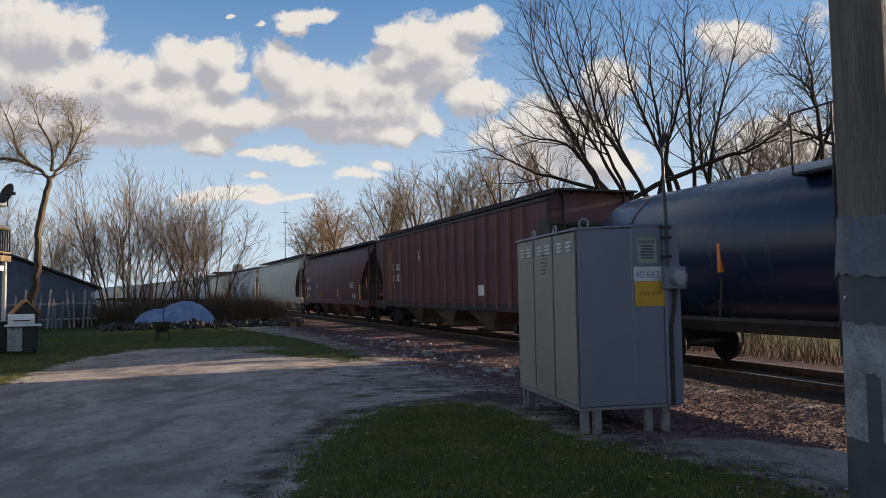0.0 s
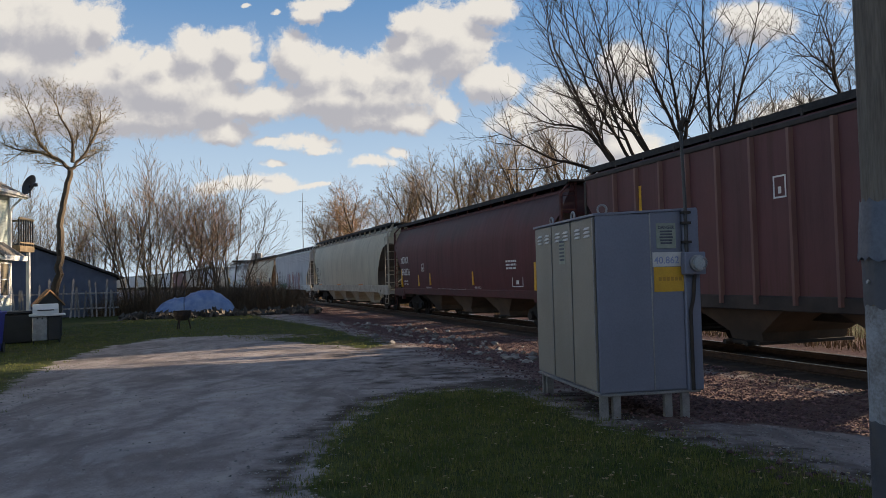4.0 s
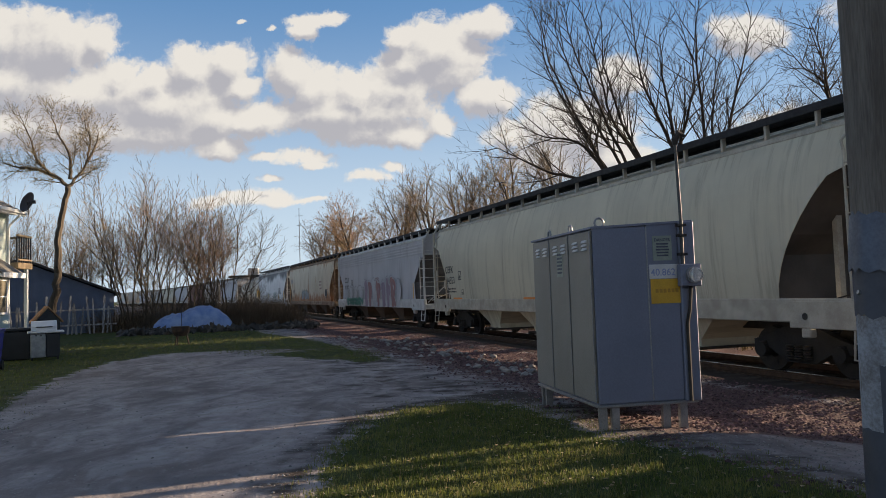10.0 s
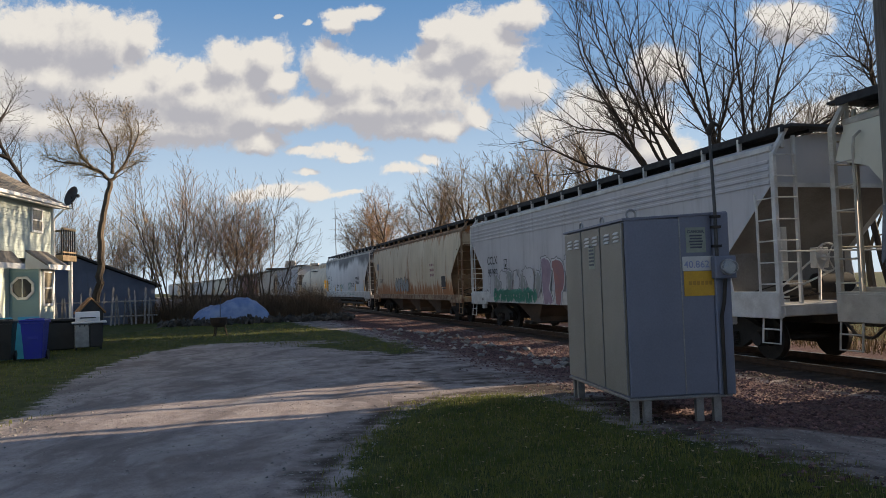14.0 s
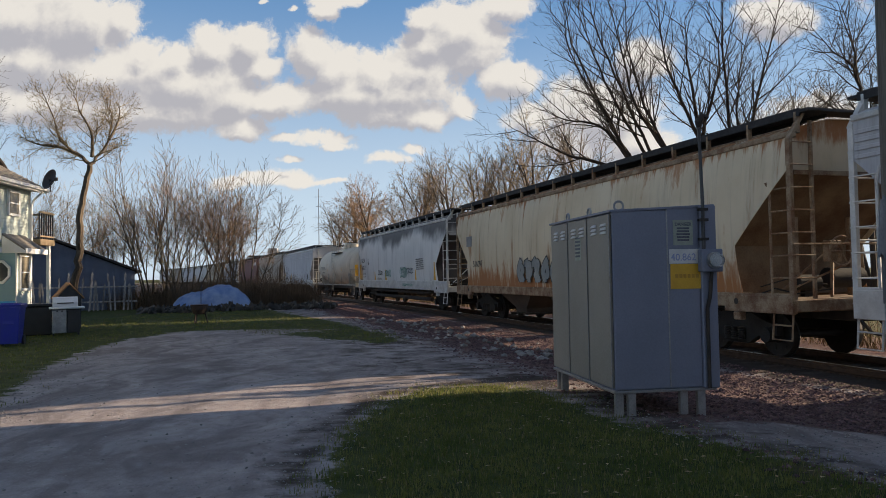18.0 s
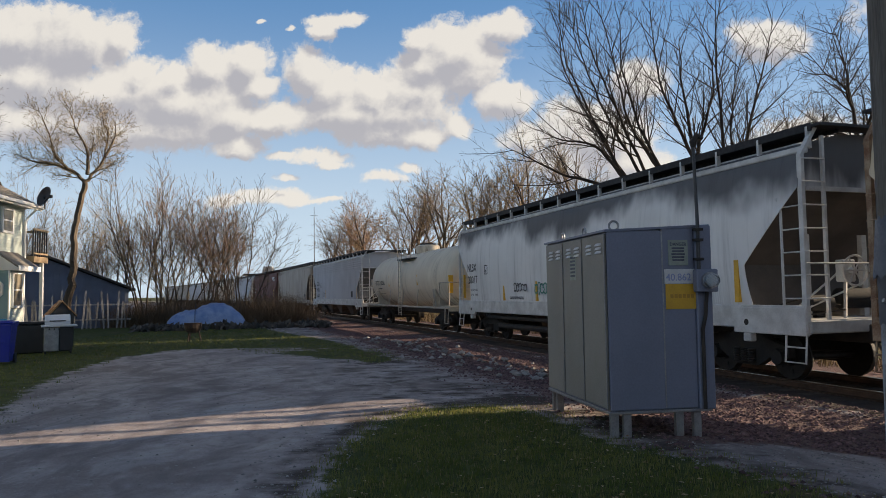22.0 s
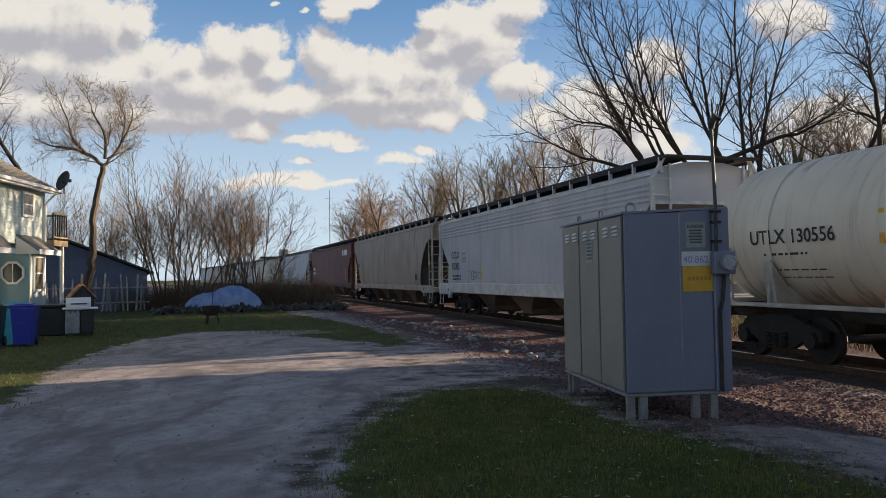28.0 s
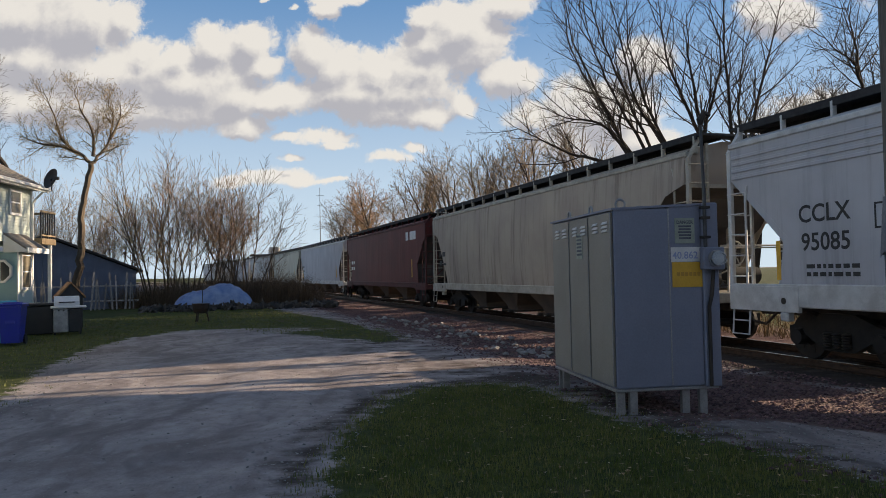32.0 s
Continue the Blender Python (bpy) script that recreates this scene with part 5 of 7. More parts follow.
def make_cabinet():
    # own space: near corner at the origin, front along +x, door side along +y
    cab = thing("equipment_cabinet", pose(1.47, 8.5, 0, 0, 0, 12.4), "grey steel equipment cabinet on short legs with warning labels", "cabinet")
    W, D, Z0, Z1 = 1.22, 2.2, 0.30, 2.31
    body = Shape()
    body.add([(0.01, 0.01, Z0), (W, 0.01, Z0), (W, D, Z0), (0.01, D, Z0), (0.01, 0.01, Z1), (W, 0.01, Z1 + 0.06), (W, D, Z1 + 0.06), (0.01, D, Z1)], [(3, 2, 1, 0), (4, 5, 6, 7), (0, 1, 5, 4), (1, 2, 6, 5), (2, 3, 7, 6), (3, 0, 4, 7)])
    part("body", body, CAB_GREY, cab)
    # front: two sheets with a raised seam
    part("front_panel", Shape().box(0.0, 0.655, -0.014, 0.01, Z0 + 0.01, Z1 + 0.02, 0.005), CAB_GREY, cab)
    part("front_panel", Shape().box(0.665, W - 0.17, -0.014, 0.01, Z0 + 0.01, Z1 + 0.05, 0.005), CAB_GREY, cab)
    part("seam_trim", Shape().box(0.652, 0.668, -0.02, 0.008, Z0 + 0.02, Z1 + 0.03, 0.003), GALV, cab)
    part("base_trim", Shape().box(-0.02, W, -0.02, D + 0.01, Z0 - 0.035, Z0 - 0.002, 0.005), GALV, cab)
    part("roof_cap", Shape().add([(-0.03, -0.03, Z1 + 0.004), (W + 0.02, -0.03, Z1 + 0.065), (W + 0.02, D + 0.03, Z1 + 0.065), (-0.03, D + 0.03, Z1 + 0.004), (-0.03, -0.03, Z1 + 0.03), (W + 0.02, -0.03, Z1 + 0.09), (W + 0.02, D + 0.03, Z1 + 0.09), (-0.03, D + 0.03, Z1 + 0.03)],
         [(3, 2, 1, 0), (4, 5, 6, 7), (0, 1, 5, 4), (1, 2, 6, 5), (2, 3, 7, 6), (3, 0, 4, 7)]), CAB_GREY, cab)
    edges = [0.02, 0.74, 1.46, 2.18]
    for i in range(3):
        door = part("door", Shape().box(-0.022, 0.008, edges[i] + 0.012, edges[i + 1] - 0.012, Z0 + 0.02, Z1 - 0.015, 0.008), CAB_BEIGE, cab, "warm grey locker-style door")
        for yy in (edges[i] + 0.17, edges[i] + 0.47):
            for k in range(3):
                z = Z1 - 0.13 - 0.045 * k
                part("louvre", Shape().prism([(-0.045, z - 0.012), (-0.022, z - 0.012), (-0.022, z + 0.018)], 1, yy - 0.075, yy + 0.075), SIGN_WHITE, door)
        part("edge_strip", Shape().box(-0.03, -0.02, edges[i] + 0.004, edges[i] + 0.012, Z0 + 0.02, Z1 - 0.02), GALV, door)
    # small notice on the middle door
    note = part("notice", Shape().box(-0.026, -0.021, 0.95, 1.17, Z1 - 0.52, Z1 - 0.2), SIGN_GREEN, cab, "small faded notice")
    sh = Shape()
    for k in range(6):
        sh.box(-0.029, -0.025, 0.975, 1.145, Z1 - 0.25 - 0.046 * k, Z1 - 0.225 - 0.046 * k)
    part("print", sh, SIGN_TEXT, note)
    # warning notice, white and yellow labels on the front
    sign = part("danger_notice", Shape().box(0.735, 0.975, -0.021, -0.013, 1.93, 2.22), SIGN_GREEN, cab, "faded green danger notice")
    me = text_mesh("DANGER", 0.05, SIGN_TEXT, align="CENTER", weight=0.002)
    part("lettering", me, SIGN_TEXT, sign, m=pose(0.855, -0.020, 2.155, 0, 0, 180))
    sh, rnd = Shape(), random.Random(4)
    for k in range(5):
        w = rnd.uniform(0.07, 0.1)
        sh.box(0.855 - w, 0.855 + w, -0.024, -0.02, 2.115 - 0.034 * k, 2.135 - 0.034 * k)
    part("print", sh, SIGN_TEXT, sign)
    lab = part("white_label", Shape().box(0.68, 1.07, -0.022, -0.013, 1.72, 1.885), SIGN_WHITE, cab, "white location label with faded number")
    me = text_mesh("40.862", 0.115, FAINT_BLUE, align="CENTER", weight=0.001)
    part("lettering", me, FAINT_BLUE, lab, m=pose(0.85, -0.021, 1.755, 0, 0, 180))
    lab = part("yellow_label", Shape().box(0.69, 1.07, -0.022, -0.013, 1.43, 1.715), SIGN_YELLOW, cab, "plain yellow label with faded print")
    sh = Shape()
    for k in range(6):
        sh.box(0.745 + 0.05 * k, 0.78 + 0.05 * k, -0.025, -0.021, 1.555, 1.6)
    part("print", sh, FAINT_BROWN, lab)
    # conduit column, meter and mast
    part("conduit_box", Shape().box(W - 0.165, W + 0.03, -0.05, 0.12, Z0 - 0.01, Z1 + 0.08, 0.012), CAB_GREY, cab)
    meter = part("meter_box", Shape().box(W - 0.21, W + 0.05, -0.15, -0.045, 1.62, 1.88, 0.012), CAB_GREY, cab, "grey electricity meter box")
    part("meter_ring", Shape().tube([(W - 0.065, -0.15, 1.75), (W - 0.065, -0.185, 1.75)], 0.095, 20), GALV, meter)
    part("meter_glass", Shape().tube([(W - 0.065, -0.185, 1.75), (W - 0.065, -0.25, 1.75), (W - 0.065, -0.275, 1.75)], [0.082, 0.08, 0.06], 20), GLASS, meter, smooth=True)
    part("meter_face", Shape().tube([(W - 0.065, -0.186, 1.75), (W - 0.065, -0.2, 1.75)], 0.06, 16), SIGN_WHITE, meter)
    part("conduit", Shape().tube([(W - 0.07, -0.10, 1.62), (W - 0.09, -0.09, 1.35), (W - 0.12, -0.075, 1.2), (W - 0.12, -0.075, Z0)], 0.022, 8), STEEL_DARK, cab, "dark flexible conduit")
    part("mast", Shape().tube([(W - 0.15, -0.085, 1.88), (W - 0.15, -0.085, 2.45), (W - 0.17, -0.085, 3.3)], [0.022, 0.02, 0.017], 10), MAST_GREY, cab, "thin dark service mast")
    head = part("mast_head", Shape().tube([(W - 0.17, -0.085, 3.28), (W - 0.17, -0.085, 3.34), (W - 0.13, -0.11, 3.42), (W - 0.07, -0.13, 3.38)], [0.026, 0.045, 0.042, 0.018], 10), STEEL_DARK, cab)
    for dx, dz in ((-0.09, 0.02), (0.05, 0.16), (-0.03, 0.22)):
        part("wire_end", Shape().tube([(W - 0.15, -0.1, 3.38), (W - 0.15 + dx, -0.12, 3.40 + dz)], 0.009, 5), STEEL_DARK, head)
    for z in (1.98, 2.2, 2.32):
        part("clamp", Shape().box(W - 0.2, W - 0.10, -0.12, -0.05, z, z + 0.03), STEEL_DARK, cab)
    for x, y in ((0.1, 0.02), (0.05, 0.75), (0.05, 1.55)):
        ring = [(x - 0.03 + 0.0, y + 0.055 * math.cos(a * math.pi / 7), Z1 + 0.06 + 0.055 * math.sin(a * math.pi / 7)) for a in range(15)]
        if y < 0.5:
            ring = [(x + 0.055 * math.cos(a * math.pi / 7), y, Z1 + 0.075 + 0.055 * math.sin(a * math.pi / 7)) for a in range(15)]
        part("lifting_eye", Shape().tube(ring, 0.013, 6), GALV, cab)
    # legs: pairs of channel irons
    for x, y in ((0.06, 0.06), (0.2, 0.04), (0.85, 0.08), (1.05, 0.05), (0.06, 1.95), (0.06, 2.12), (1.05, 2.05)):
        z = ground_z(1.47, 8.6) - 0.06
        part("leg", Shape().prism([(x - 0.045, y - 0.03), (x + 0.045, y - 0.03), (x + 0.045, y + 0.03), (x + 0.03, y + 0.03), (x + 0.03, y - 0.015), (x - 0.03, y - 0.015), (x - 0.03, y + 0.03), (x - 0.045, y + 0.03)], 2, z, Z0 - 0.03), GALV, cab)


# ---- timber pole by the camera ----
POLE_WRAP = mat("grey_blue_sheet", (0.10, 0.115, 0.15), (0.07, 0.08, 0.11), 5, 0.45, 0.3, 0.1)
POLE_DARK = mat("dark_slate_coating", (0.045, 0.05, 0.065), (0.075, 0.08, 0.10), 4, 0.55, 0.1, 0.15)
POLE_PALE = mat("peeling_pale_paint", (0.34, 0.36, 0.40), (0.14, 0.13, 0.13), 3.2, 0.7, 0, 0.2)


def make_pole():
    pole = thing("utility_pole", pose(2.12, 3.81, 0), "weathered timber utility pole with a grey sheet sleeve", "utility pole")
    rnd = random.Random(2)
    rings = []
    for i in range(60):
        z = -0.3 + 8.6 * i / 59
        r = 0.142 - 0.004 * z
        rings.append([((r + 0.004 * noise.noise((3 * math.cos(a), 3 * math.sin(a), z * 0.7)) + 0.0025 * noise.noise((9 * math.cos(a), 9 * math.sin(a), z * 0.5))) * math.cos(a),
                       (r + 0.004 * noise.noise((3 * math.cos(a), 3 * math.sin(a), z * 0.7)) + 0.0025 * noise.noise((9 * math.cos(a), 9 * math.sin(a), z * 0.5))) * math.sin(a), z) for a in [2 * math.pi * q / 40 for q in range(40)]])
    part("shaft", Shape().rings(rings), WOOD_POLE, pole, smooth=True)

    def sleeve(name, z0, z1, d0, d1, m, n=7, label="", a0=0.0, a1=2 * math.pi):
        """A sheet round the shaft from d0 (foot) to d1 (top) off it; may cover only part of the way round."""
        rr, full = [], a1 - a0 > 6.28
        steps = 40
        for k in range(n):
            q = k / (n - 1)
            z = z0 + (z1 - z0) * q
            row = []
            for i in range(steps if full else steps + 1):
                a = a0 + (a1 - a0) * i / steps
                r = 0.142 - 0.004 * z + d0 + (d1 - d0) * q + 0.0025 * noise.noise((4 * math.cos(a), 4 * math.sin(a), z * 4))
                zz = z + (0.03 * noise.noise((5 * a, z0, 1)) if k in (0, n - 1) else 0)
                row.append((r * math.cos(a), r * math.sin(a), zz))
            rr.append(row)
        return part(name, Shape().rings(rr, full, False), m, pole, label, smooth=True)
    sleeve("sheet_sleeve", 1.69, 1.98, 0.026, 0.007, POLE_WRAP, label="grey-blue metal sheet sleeve")
    sleeve("lower_sleeve", 1.46, 1.70, 0.008, 0.010, POLE_DARK)
    sleeve("painted_band", 0.88, 1.47, 0.004, 0.004, POLE_PALE, 9, "peeling pale paint band")
    sleeve("tar_band", -0.05, 0.9, 0.006, 0.005, POLE_DARK, 9, "dark tarred band")
    sleeve("tar_run", 0.86, 1.22, 0.007, 0.0065, POLE_DARK, 5, "", math.radians(222), math.radians(247))
    part("tag", Shape().box(0.06, 0.14, -0.14, -0.132, 2.98, 3.2), YELLOW, pole, "small yellow tag", m=pose(0, 0, 0, 0, 0, 18))
    st = Shape().tube([(-0.135, -0.02, 1.58), (-0.15, -0.02, 1.585)], 0.012, 6)
    part("nail", st, GALV, pole)


make_train()
make_cabinet()
make_pole()

# ---- bare trees ----
BARK_DARK = mat("dark_bark", (0.02, 0.016, 0.014), (0.042, 0.034, 0.028), 2.5, 0.95, 0, 0.5, 30, (1, 1, 0.3), 0, 0.2)
BARK_BROWN = mat("brown_bark", (0.065, 0.05, 0.037), (0.14, 0.11, 0.08), 2.5, 0.95, 0, 1.0, 14, (1, 1, 0.22), 0, 0.2, 0.05)
TWIG_RED = mat("reddish_twigs", (0.17, 0.105, 0.065), (0.26, 0.165, 0.10), 2.0, 0.95, 0, 0.2, 30, (1, 1, 1), 0.25, 0.2)
TWIG_GOLD = mat("golden_brown_twigs", (0.20, 0.14, 0.08), (0.30, 0.22, 0.13), 2.0, 0.95, 0, 0.2, 30, (1, 1, 1), 0.25, 0.2)
TWIG_GREY = mat("grey_brown_fine_twigs", (0.12, 0.09, 0.065), (0.20, 0.155, 0.11), 2.0, 0.95, 0, 0.2, 30, (1, 1, 1), 0.25, 0.2)
UNDER = mat("brown_undergrowth", (0.10, 0.07, 0.047), (0.20, 0.145, 0.095), 0.8, 0.95, 0, 0.2, 30, (1, 1, 1), 0.4, 0.2)
TWIG_OLIVE = mat("olive_brown_twigs", (0.14, 0.105, 0.06), (0.22, 0.17, 0.10), 2.0, 0.95, 0, 0.2, 30, (1, 1, 1), 0.25, 0.2)
TWIG_DARK = mat("grey_brown_twigs", (0.032, 0.026, 0.021), (0.06, 0.047, 0.037), 2.0, 0.95, 0, 0.2, 30, (1, 1, 1), 0.25, 0.2)


def limb_path(p, d, length, n, rnd, wander, lift):
    pts, p, d = [p.copy()], p.copy(), d.normalized()
    for i in range(n):
        d = (d + Vector((rnd.gauss(0, wander), rnd.gauss(0, wander), rnd.gauss(0, wander) + lift))).normalized()
        p = p + d * (length / n)
        pts.append(p.copy())
    return pts


def sprout(sh, path, r0, level, rnd, spec):
    """Side branches along a path, rising towards the light, down to fine twigs."""
    counts, lengths, angle, lift, thin = spec
    if level >= len(counts):
        return
    total = sum((b - a).length for a, b in zip(path, path[1:]))
    n = max(2, int(counts[level] * rnd.uniform(0.8, 1.2) * (min(1.4, total / 5.5) if level == 0 else min(1.3, total / lengths[level - 1]))))
    turn = rnd.uniform(0, 6.283)
    for i in range(n):
        u = 0.10 + 0.90 * (i + rnd.random()) / n
        q = min(u, 0.999) * (len(path) - 1)
        k = int(q)
        p = path[k].lerp(path[k + 1], q - k)
        d = (path[k + 1] - path[k]).normalized()
        side = d.orthogonal().normalized()
        turn += 2.4 + rnd.uniform(-0.5, 0.5)
        side.rotate(Matrix.Rotation(turn, 3, d))
        a = radians(rnd.uniform(0.7, 1.35) * angle)
        way = d * math.cos(a) + side * math.sin(a)
        way.z += lift
        length = lengths[level] * rnd.uniform(0.55, 1.2) * (1.2 - 0.65 * u)
        r = max(thin * 1.1, r0 * (0.5 - 0.28 * u))
        seg = 4 if level == 0 else 3 if level == 1 else 2
        pts = limb_path(p, way, length, seg, rnd, 0.085, 0.06)
        sh.tube(pts, [max(thin, r * (1 - 0.8 * j / seg)) for j in range(seg + 1)], 5 if level == 0 else 3, caps=False)
        sprout(sh, pts, r, level + 1, rnd, spec)


FINE = ((13, 7, 5), (3.0, 1.35, 0.65), 38, 0.09, 0.0052)


def guided_tree(name, az, dist, limbs, radius, bark, twigs, label, seed, spec=FINE, trunk_top=None, depth=0.35, thin=0.6, extra=0):
    """A tree whose main limbs follow given lines (sideways, height); the depth of each limb is random."""
    rnd = random.Random(seed)
    x0, y0 = dist * math.sin(radians(az)), dist * math.cos(radians(az)) + 0.1
    tree = thing(name, pose(x0, y0, ground_z(x0, y0) - 0.05, 0, 0, -az), label, "tree")
    big, fine = Shape(), Shape()
    more = []
    for line in limbs[:3]:
        for _ in range(extra):
            dx, lift = rnd.uniform(-1.1, 1.1), rnd.uniform(-0.8, 0.6)
            more.append(tuple((x + dx * (0.15 + 0.3 * i) + rnd.gauss(0, 0.12), z + lift * 0.4 * i) for i, (x, z) in enumerate(line)))
    for li, line in enumerate(list(limbs) + more):
        lean = 0.0 if li == 0 and trunk_top else rnd.uniform(-depth, depth)
        z0 = line[0][1]
        pts = [Vector((x, lean * (z - z0), z)) for x, z in line]
        if trunk_top is None or z0 < trunk_top:
            pts = [Vector((pts[0].x * 0.35 + rnd.uniform(-0.2, 0.2), rnd.uniform(-0.3, 0.3), -0.1)), Vector((pts[0].x - 0.7 * (pts[1].x - pts[0].x) / max(0.5, pts[1].z - pts[0].z) * min(2.5, z0 * 0.4), pts[0].y - lean * min(2.5, z0 * 0.4), z0 - min(2.5, z0 * 0.4)))] + pts
        path = [p + Vector((rnd.gauss(0, 0.025), rnd.gauss(0, 0.04), 0)) for p in bowed(pts)]
        r0 = radius * (1.0 if li == 0 and trunk_top else rnd.uniform(0.85, 1.1) * thin)
        n = len(path) - 1
        big.tube(path, [max(0.009, r0 * (1 - (0.42 if li == 0 and trunk_top and trunk_top < 2 else 0.96) * i / n)) for i in range(n + 1)], 8, caps=True)
        top = [p for p in path if p.z > z0 - 0.6] or path
        if not (li == 0 and trunk_top and trunk_top < 2):
            sprout(fine, top, min(0.085, r0 * 0.7), 0, rnd, spec)
    part("trunk", big, bark, tree, smooth=True, fix=False)
    part("crown", fine, twigs, tree, fix=False)
    return tree


def fork(big, fine, p, d, length, r, level, rnd, spec):
    """A bough that divides again and again, fanning outward and up; the last orders go into the crown mesh."""
    counts, shrink, angle, lift, thin = spec
    seg = 6 if level == 0 else 5 if level == 1 else 3 if level == 2 else 2
    pts = limb_path(p, d, length, seg, rnd, 0.07 if level < 2 else 0.10, lift)
    end = 0.45 if level == 0 else 0.25
    (big if level < 2 else fine).tube(pts, [max(thin, r * (1 - (1 - end) * j / seg)) for j in range(seg + 1)], 7 if level < 2 else 4 if level == 2 else 3, caps=False)
    if level >= len(counts):
        return
    n = counts[level]
    turn = rnd.uniform(0, 6.283)
    for i in range(n):
        u = (0.35 if level == 0 else 0.22) + (0.65 if level == 0 else 0.78) * (i + 0.6 * rnd.random() + 0.2) / n
        q = min(u, 0.999) * seg
        k = int(q)
        at = pts[k].lerp(pts[k + 1], q - k)
        way = (pts[k + 1] - pts[k]).normalized()
        side = way.orthogonal().normalized()
        turn += 2.4 + rnd.uniform(-0.4, 0.4)
        side.rotate(Matrix.Rotation(turn, 3, way))
        a = radians(angle * rnd.uniform(0.6, 1.3) * (1.15 - 0.5 * u))
        fork(big, fine, at, way * math.cos(a) + side * math.sin(a), length * shrink * rnd.uniform(0.75, 1.15) * (1.15 - 0.35 * u), max(thin, r * (0.62 - 0.3 * u)), level + 1, rnd, spec)


def free_tree(name, height, radius, bark, twigs, label, seed, stems=1, spread=0.5, spec=None, m=None, category="tree", group=""):
    """A tree or many-stemmed shrub grown at random to about a given height."""
    rnd = random.Random(seed)
    tree = thing(name, m or pose(0, 0, -50), label, category, group)
    big, fine = Shape(), Shape()
    for s in range(stems):
        a = 6.283 * s / stems + rnd.uniform(-0.5, 0.5)
        lean = 0.05 if stems == 1 else rnd.uniform(0.2, 1.0) * spread
        base = Vector((math.cos(a), math.sin(a), 0)) * (0 if stems == 1 else rnd.uniform(0.05, 0.3))
        base.z = -0.1
        fork(big, fine, base, Vector((math.cos(a) * lean, math.sin(a) * lean, 1)), height * (0.62 if stems == 1 else rnd.uniform(0.55, 0.75)), radius, 0, rnd, spec)
    part("trunk", big, bark, tree, smooth=True, fix=False)
    part("crown", fine, twigs, tree, fix=False)
    return tree


def at_polar(az, dist, turn=0.0, sink=0.05):
    x, y = dist * math.sin(radians(az)), dist * math.cos(radians(az))
    return pose(x, y, ground_z(x, y) - sink, 0, 0, turn)


